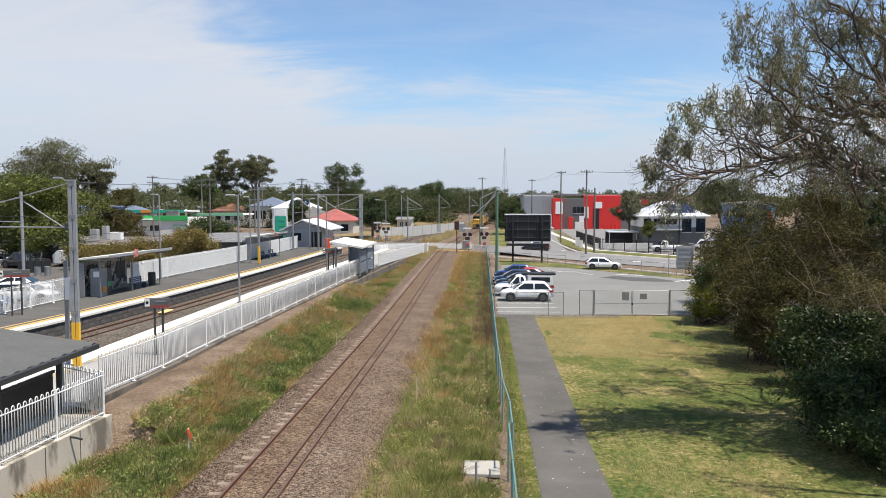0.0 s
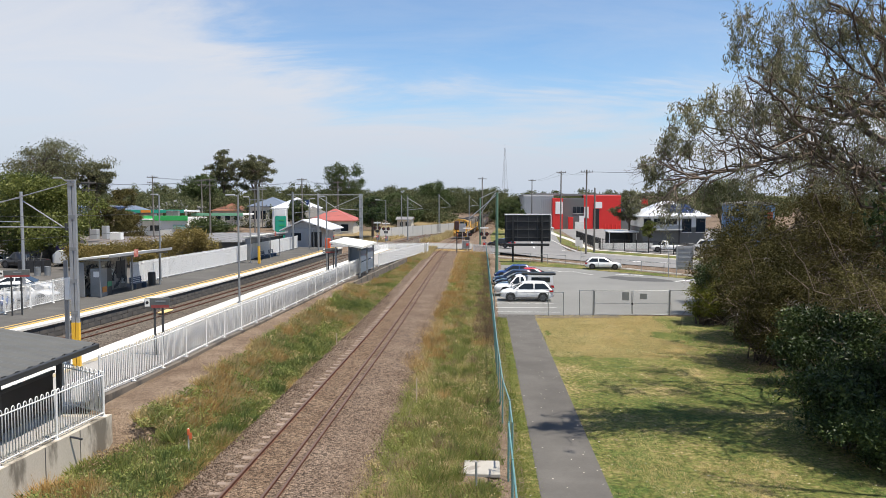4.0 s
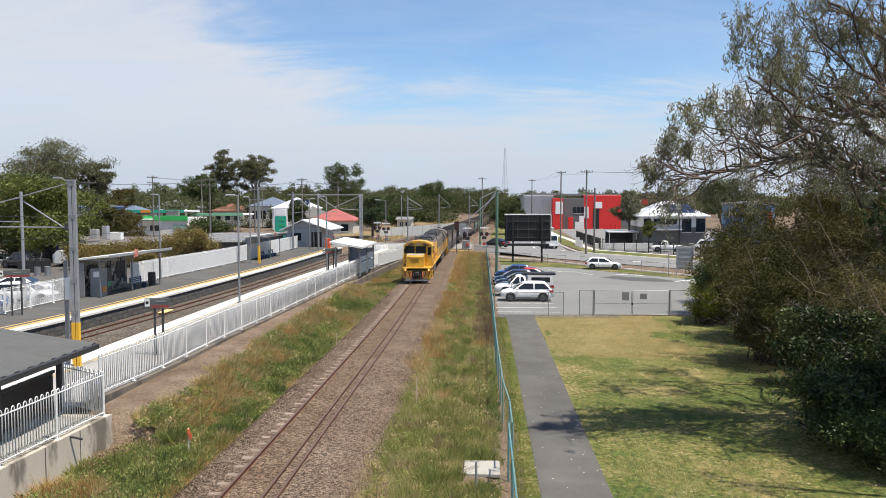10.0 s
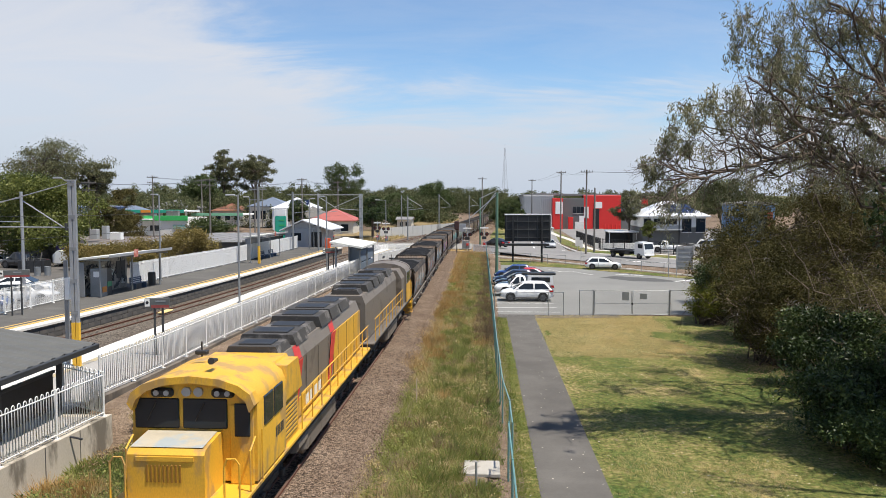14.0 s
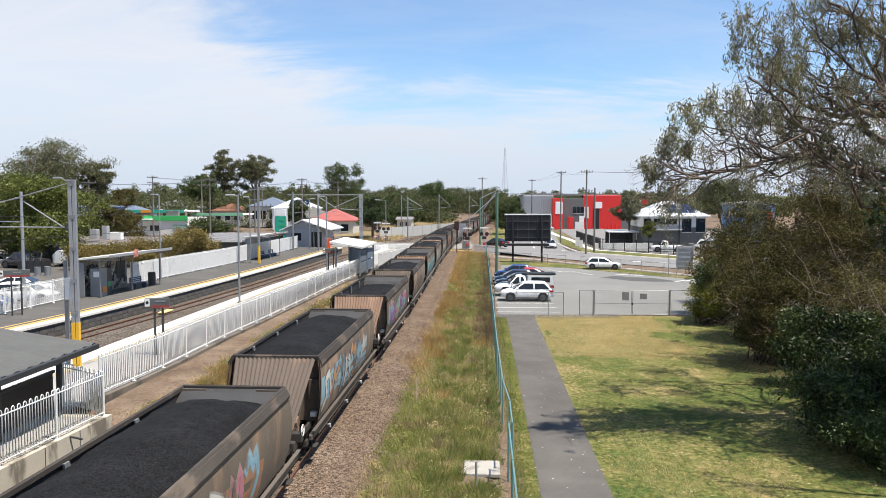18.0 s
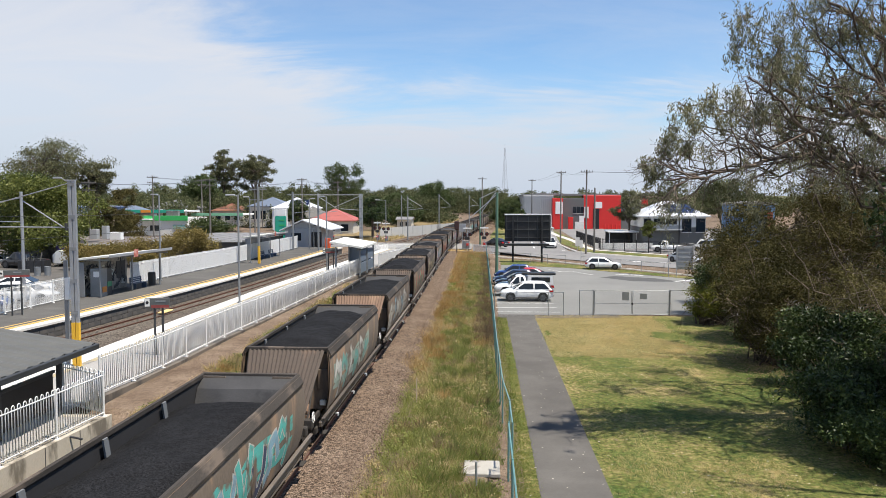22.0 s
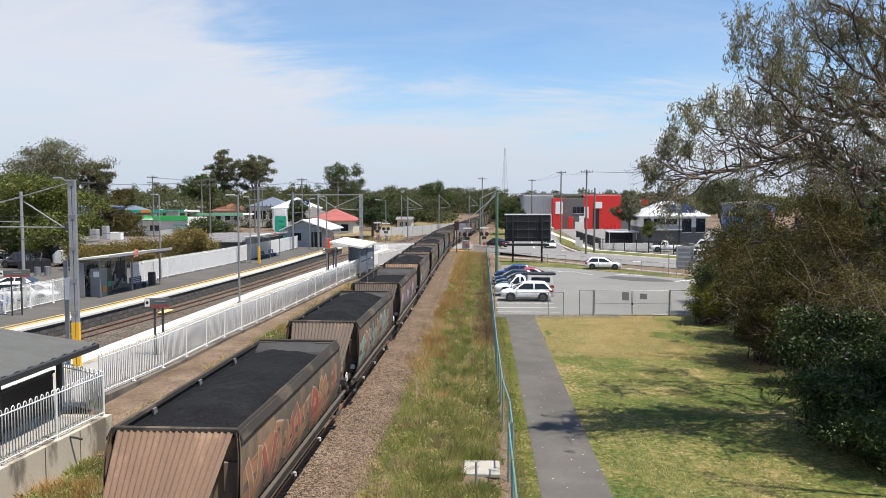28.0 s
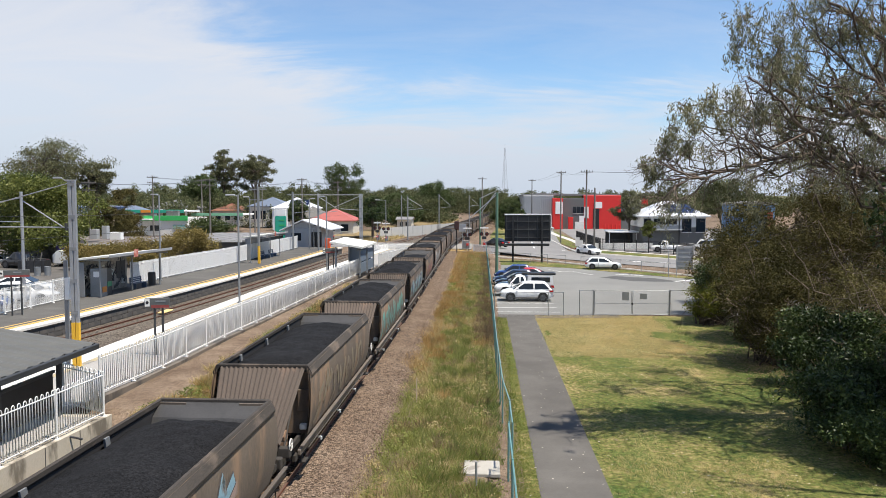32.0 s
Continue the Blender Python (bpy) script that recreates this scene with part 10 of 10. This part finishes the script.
def scatter(n, x0, x1, y0, y1, seed, keep, power=1.7):
    """Spots on the ground, thicker near the bridge, where keep(x, y, noise) holds."""
    rng = random.Random(seed)
    out = []
    for _ in range(n):
        y = y0 + (y1 - y0) * rng.random() ** power
        x = rng.uniform(x0, x1)
        nz = noise.noise(Vector((x * 0.45, y * 0.22, 3.0))) + 0.35 * noise.noise(Vector((x * 1.6, y * 0.9, 7.0)))
        if keep(x, y, nz) and not on_lid(x, y):
            out.append((x, y, ground_z(x, y) - 0.03))
    return out


tufts("long_grass", "green grass and weeds on the bank", scatter(20000, -12.0, -7.8, 10, 112, 1, lambda x, y, n: n > -0.05 + 0.5 * max(0, -10.1 - x)), 0.27, 0.02, 7, G_GREEN, 101, 0.6)
tufts("dry_grass", "straw-coloured dry grass on the bank", scatter(20000, -12.0, -7.8, 10, 112, 2, lambda x, y, n: n < 0.06 - 0.5 * max(0, -10.1 - x)), 0.28, 0.018, 7, G_STRAW, 102, 0.6)
tufts("dry_grass", "rust-coloured seeding grass on the bank", scatter(9000, -10.9, -8.0, 16, 112, 3, lambda x, y, n: n < -0.3), 0.42, 0.018, 8, G_RUST, 103)
tufts("weeds", "dark green leafy weeds along the ballast", scatter(11000, -11.2, -7.9, 10, 100, 4, lambda x, y, n: n > 0.26), 0.34, 0.035, 9, G_WEED, 104, 0.8)


def low_weeds(name, label, n, x0, x1, y0, y1, leafm, seed, small=0.12, large=0.42, keep=lambda x, y: True):
    """Small rounded weeds of many leaves."""
    rng = np.random.default_rng(seed)
    pts = []
    for _ in range(n):
        y = y0 + (y1 - y0) * rng.random() ** 1.6
        x = rng.uniform(x0, x1)
        if on_lid(x, y) or not keep(x, y):
            continue
        r = rng.uniform(small, large)
        k = int(60 * r / 0.3 * max(1.0, r / 0.4)) + 12
        d = rng.normal(size=(k, 3))
        d /= np.linalg.norm(d, axis=1)[:, None]
        p = np.array((x, y, ground_z(x, y) + r * 0.45)) + d * np.array((r, r, r * 0.7)) * rng.uniform(0.5, 1.0, (k, 1))
        pts.append(p[p[:, 2] > ground_z(x, y)])
    ob = part(name, leaves(name, np.concatenate(pts), 0.10, 0.045, leafm, rng, 0.0), None, None, label)
    tagged(ob, category="weeds", kind="stuff")


def mounds(name, label, n, x0, x1, y0, y1, material, seed, reach, tall, keep, per=150, width=0.018):
    """Heaps of long blades that spread outward from the middle of each heap."""
    rng = np.random.default_rng(seed)
    foot, tip = [], []
    for _ in range(n):
        y = y0 + (y1 - y0) * rng.random() ** 1.5
        x = rng.uniform(x0, x1)
        nz = noise.noise(Vector((x * 0.5, y * 0.16, 11.0))) + 0.4 * noise.noise(Vector((x * 1.5, y * 0.6, 5.0)))
        if not keep(x, y, nz) or on_lid(x, y):
            continue
        r, h = reach * rng.uniform(0.6, 1.4), tall * rng.uniform(0.6, 1.3)
        a, q = rng.uniform(0, 2 * np.pi, per), np.sqrt(rng.random(per))
        out = np.stack([np.cos(a) * q, np.sin(a) * q, np.zeros(per)], 1)
        f = np.array((x, y, ground_z(x, y) - 0.04)) + out * r * 0.75
        top = h * (1.05 - 0.5 * q) * rng.uniform(0.55, 1.15, per)
        foot.append(f)
        tip.append(f + out * r * 0.55 + rng.normal(size=(per, 3)) * np.array((0.1, 0.1, 0)) + np.stack([0 * top, 0 * top, top], 1))
    foot, tip = np.concatenate(foot), np.concatenate(tip)
    m = len(foot)
    b = rng.uniform(0, 2 * np.pi, m)
    o = np.stack([np.cos(b), np.sin(b), np.zeros(m)], 1) * width / 2
    mid = foot * 0.45 + tip * 0.55 + np.array((0, 0, 0.05))
    v = np.stack([foot - o, foot + o, mid + o * 0.8, tip, mid - o * 0.8], 1).reshape(-1, 3)
    ob = part(name, bulk(name, v, np.arange(5 * m).reshape(m, 5), material), None, None, label)
    tagged(ob, category="grass", kind="stuff")


mounds("grass_mound", "mounds of straw-coloured feathery grass on the bank", 640, -11.1, -8.4, 14, 108, G_STRAW, 211, 0.42, 0.55, lambda x, y, n: n < 0.12)
mounds("grass_mound", "mounds of rust-coloured seeding grass on the bank", 480, -10.8, -8.4, 18, 108, G_RUST, 212, 0.4, 0.62, lambda x, y, n: n < -0.12)
mounds("grass_mound", "mounds of tall green grass on the bank", 520, -10.9, -8.4, 14, 104, G_GREEN, 213, 0.4, 0.5, lambda x, y, n: n > 0.0)
mounds("grass_mound", "dark green leafy mounds on the bank", 360, -10.8, -8.4, 14, 96, G_WEED, 214, 0.42, 0.5, lambda x, y, n: n > 0.24, 170, 0.035)
mounds("grass_mound", "weeds and grass at the foot of the retaining wall", 150, -12.2, -8.4, 12, 23, G_GREEN, 220, 0.4, 0.4, lambda x, y, n: x < -9.0 and x < wall_face(y) + 3.2 and x > wall_face(y) + 0.3, 150)
mounds("grass_mound", "dry grass at the foot of the retaining wall", 130, -12.2, -8.4, 12, 24, G_STRAW, 221, 0.38, 0.42, lambda x, y, n: x > wall_face(y) + 0.3, 130)
mounds("grass_mound", "tall rust-brown grass beside the ballast", 520, -3.4, -1.7, 26, 111, G_RUST, 215, 0.32, 0.58, lambda x, y, n: n < 0.2 and y > 50 + 40 * n and x < -2.2 + 0.008 * y, 120)
mounds("grass_mound", "tall straw grass beside the ballast", 420, -3.3, 0.2, 14, 111, G_STRAW, 216, 0.3, 0.5, lambda x, y, n: n < 0.0, 110)
mounds("grass_mound", "tall green grass beside the fence", 620, -2.3, 0.1, 14, 108, G_GREEN, 217, 0.34, 0.5, lambda x, y, n: n > -0.3, 130)
mounds("grass_mound", "dry brown growth at the foot of the fence", 240, -0.5, 0.5, 44, 108, G_BROWN, 218, 0.28, 0.6, lambda x, y, n: True, 110)
mounds("grass_mound", "dark brown seeding stems among the grass", 110, -3.0, 0.3, 14, 60, G_BROWN, 219, 0.3, 0.55, lambda x, y, n: n > -0.2, 60)
mounds("grass_mound", "orange-brown seeding grass high on the bank", 150, -12.1, -9.6, 19, 62, G_RUST, 230, 0.5, 0.62, lambda x, y, n: n < 0.0 and x > wall_face(y) + 0.5, 190)
mounds("grass_mound", "feathery straw grass high on the bank", 110, -12.2, -10.2, 15, 48, G_STRAW, 231, 0.45, 0.45, lambda x, y, n: n > -0.1 and x > wall_face(y) + 0.4, 150)
off_wall = lambda x, y: x > wall_face(y) + 0.6
low_weeds("bank_bush", "rounded green bushes on the bank", 130, -12.0, -8.6, 15, 80, G_GREEN, 232, 0.32, 0.62, off_wall)
low_weeds("bank_bush", "rounded dark green bushes on the bank", 110, -12.0, -8.5, 15, 80, G_WEED, 233, 0.3, 0.62, off_wall)
low_weeds("bank_bush", "dead brown bushes on the bank", 60, -12.2, -8.6, 15, 60, G_BROWN, 234, 0.25, 0.5, off_wall)
low_weeds("weed_clump", "small weeds between the rails", 46, -6.6, -5.2, 14, 44, G_GREEN, 235, 0.05, 0.14)
low_weeds("weed_clump", "small weeds at the edge of the ballast", 120, -8.4, -7.0, 13, 60, G_GREEN, 236, 0.06, 0.2)
low_weeds("weed_clump", "leafy green weed clumps on the bank", 520, -11.0, -7.9, 11, 90, G_GREEN, 201)
low_weeds("weed_clump", "dark green weed clumps on the bank", 330, -11.0, -8.0, 11, 90, G_WEED, 202)
low_weeds("weed_clump", "dry brown weed clumps on the bank", 300, -11.3, -8.0, 11, 90, G_STRAW, 203)
low_weeds("weed_clump", "green weed clumps beside the fence", 420, -3.2, 0.5, 11, 100, G_GREEN, 204)
low_weeds("weed_clump", "dry weed clumps beside the ballast", 380, -3.6, 0.4, 11, 100, G_STRAW, 205)
tufts("long_grass", "green grass beside the ballast", scatter(17000, -3.5, 0.5, 12, 112, 5, lambda x, y, n: n > -0.2 and (x > -2.6 or n > 0.1)), 0.33, 0.018, 7, G_GREEN, 105, 0.6)
tufts("dry_grass", "straw-coloured dry grass beside the ballast", scatter(15000, -3.7, 0.4, 12, 112, 6, lambda x, y, n: n < 0.1), 0.38, 0.016, 7, G_STRAW, 106, 0.6)
tufts("dry_grass", "rust-coloured seeding grass near the crossing", scatter(6000, -3.8, 0.3, 30, 112, 7, lambda x, y, n: n < -0.32 or y > 85), 0.55, 0.02, 8, G_RUST, 107)
tufts("weeds", "dark weeds at the foot of the fence", scatter(5000, -0.6, 0.6, 12, 105, 8, lambda x, y, n: n > 0.0), 0.3, 0.03, 7, G_WEED, 108, 0.6)
def worn(x, y):
    """How dry the lawn is: straw-coloured towards the gate, green beside the path and the shrubs."""
    return max(0.0, min(1.0, (y - 39) / 8)) * max(0.0, min(1.0, (x - 3.4) / 1.5)) * max(0.0, min(1.0, (12.0 - x) / 2.5))


tufts("lawn_grass", "short green lawn grass beside the path", scatter(44000, 0.9, 13.5, 15, 55, 9, lambda x, y, n: not (1.55 < x < 3.75) and n > (-0.15 if y < 24 else -0.3) + 1.1 * worn(x, y), 1.4), 0.085, 0.022, 5, G_LAWN, 109, 0.9)
tufts("lawn_grass", "green grass between path and fence", scatter(9000, 0.85, 1.62, 10, 55, 29, lambda x, y, n: True, 1.4), 0.09, 0.024, 6, G_LAWN, 129, 0.9)
tufts("lawn_grass", "dry straw-coloured lawn grass", scatter(34000, 3.7, 13.5, 15, 56, 12, lambda x, y, n: n < (-0.05 if y < 24 else -0.3) + 1.1 * worn(x, y), 1.0), 0.08, 0.022, 5, G_HAY, 119, 0.9)
tufts("lawn_grass", "straw-coloured worn lawn before the gate", scatter(26000, 3.7, 12.0, 41, 56.1, 13, lambda x, y, n: n < 0.1 + 0.5 * worn(x, y), 1.0), 0.095, 0.03, 6, G_HAY, 139, 0.9)
tufts("lawn_grass", "straw-coloured worn lawn close to the footbridge", scatter(9000, 4.2, 11.0, 16, 25, 14, lambda x, y, n: n < 0.0, 1.0), 0.085, 0.024, 5, G_HAY, 140, 0.9)
tufts("dry_grass", "dry grass beyond the level crossing", scatter(5000, -12.5, -7.6, 100, 125, 10, lambda x, y, n: True, 1.0), 0.5, 0.03, 7, G_STRAW, 110)
tufts("dry_grass", "dry grass bank beside the curving line", [p for p in scatter(14000, -24, 6, 142, 300, 11, lambda x, y, n: min(abs(x - track_x(y) - 0.2), abs(x - track2_x(y))) > 3.2 and x < track_x(y), 1.2)], 0.9, 0.08, 6, G_STRAW, 111)
setting("dry_bank", Shape().grid([[(track2_x(y) + o, y, -0.12 + 0.9 * h + 3.0 * max(0, (y - 260) / 500)) for o, h in ((-16, 0.9), (-9, 0.9), (-5, 0.5), (-3, 0.0))] for y in range(146, 300, 8)]), M_DRY, "bank of dry grass beside the line", "bank", fix=False)
rng = random.Random(8)
lit = Shape()
for _ in range(420):                             # fallen leaves and petals on path and lawn
    x, y = rng.uniform(1.0, 12.5), 14 + 40 * rng.random() ** 1.6
    a = rng.uniform(0, 6.28)
    d, e = Vector((math.cos(a), math.sin(a), 0)) * 0.05, Vector((-math.sin(a), math.cos(a), 0)) * 0.018
    c = Vector((x, y, -0.845))
    lit.add([c - d, c + e, c + d, c - e], [(0, 1, 2, 3)])
litter = Shape()
for _ in range(2600):                            # brown litter under the shrubs
    x, y = 14.2 + rng.gauss(0, 1.1), 39.5 + rng.gauss(0, 3.2)
    a = rng.uniform(0, 6.28)
    d, e = Vector((math.cos(a), math.sin(a), rng.uniform(-0.2, 0.2))) * 0.07, Vector((-math.sin(a), math.cos(a), 0)) * 0.03
    c = Vector((x, y, -0.83))
    litter.add([c - d, c + e, c + d, c - e], [(0, 1, 2, 3)])
tagged(part("leaf_litter", litter, G_BROWN, None, "brown dead leaves lying under the shrubs", fix=False), category="leaf litter", kind="stuff")
tagged(part("fallen_leaves", lit, mat("pale_dry_leaf", (0.5, 0.46, 0.38), 0.8), None, "scattered pale fallen leaves", fix=False), category="leaf litter", kind="stuff")


def loose_stones(name, label, n, x_of, y0, y1, z_of, seed, material):
    """Crushed stones lying loose, each a small squashed lump."""
    rng = np.random.default_rng(seed)
    y = y0 + (y1 - y0) * rng.random(n) ** 1.9
    c = np.stack([x_of(y, rng.random(n)), y, np.zeros(n)], 1)
    c[:, 2] = z_of(c[:, 0], c[:, 1])
    r = rng.uniform(0.018, 0.044, n)
    v = np.array([(1, 0, 0), (-1, 0, 0), (0, 1, 0), (0, -1, 0), (0, 0, 1), (0, 0, -1)], float)
    v = v[None] * rng.uniform(0.6, 1.3, (n, 6, 1)) + rng.normal(size=(n, 6, 3)) * 0.18
    v = (v * r[:, None, None] + c[:, None]).reshape(-1, 3)
    f = np.array([(0, 2, 4), (2, 1, 4), (1, 3, 4), (3, 0, 4), (2, 0, 5), (1, 2, 5), (3, 1, 5), (0, 3, 5)])
    ob = part(name, bulk(name, v, (f[None] + 6 * np.arange(n)[:, None, None]).reshape(-1, 3), material), None, None, label)
    tagged(ob, category="stones", kind="stuff")


M_STONE = leafmat("loose_ballast_stone", ((0.055, 0.035, 0.025), (0.195, 0.14, 0.101), (0.41, 0.32, 0.245)), 0.9)
tx = np.vectorize(track_x)
loose_stones("ballast_stones", "loose grey-brown ballast stones", 28000, lambda y, u: tx(y) + 0.62 + 2.35 * u, 12, 66, lambda x, y: np.where(x - tx(y) > 2.35, -0.15 - 0.56 * (x - tx(y) - 2.35), -0.145), 301, M_STONE)
loose_stones("ballast_stones", "loose grey-brown ballast stones", 7000, lambda y, u: tx(y) - 0.7 - 1.4 * u, 12, 62, lambda x, y: np.where(x - tx(y) < -1.75, -0.15 + 0.56 * (x - tx(y) + 1.75), -0.15), 302, M_STONE)
loose_stones("ballast_stones", "loose brown ballast stones between the rails", 1800, lambda y, u: tx(y) - 0.45 + 0.9 * u, 12, 55, lambda x, y: -0.10 + 0 * x, 303, M_STONE)


# ---- what moves ----
def motions():
    for v, behind, length, turned in TRAIN:
        rows = []
        for k in range(33):
            m = on_track(train_front(k) + behind, length)
            if turned:
                m = m @ pose(0, length, 0, 0, 0, 180)
            rows.append((float(k), m))
        walk(v, rows)
    for v, rows in ROADVEH:
        walk(v, [(t, on_route(d)) for t, d in rows])
    rows = []
    for k, (t, p) in enumerate(DARKROWS):
        rows.append((t, pose(*p, 0, 0, 164 - 5 * k)))
    walk(dark, rows)


motions()
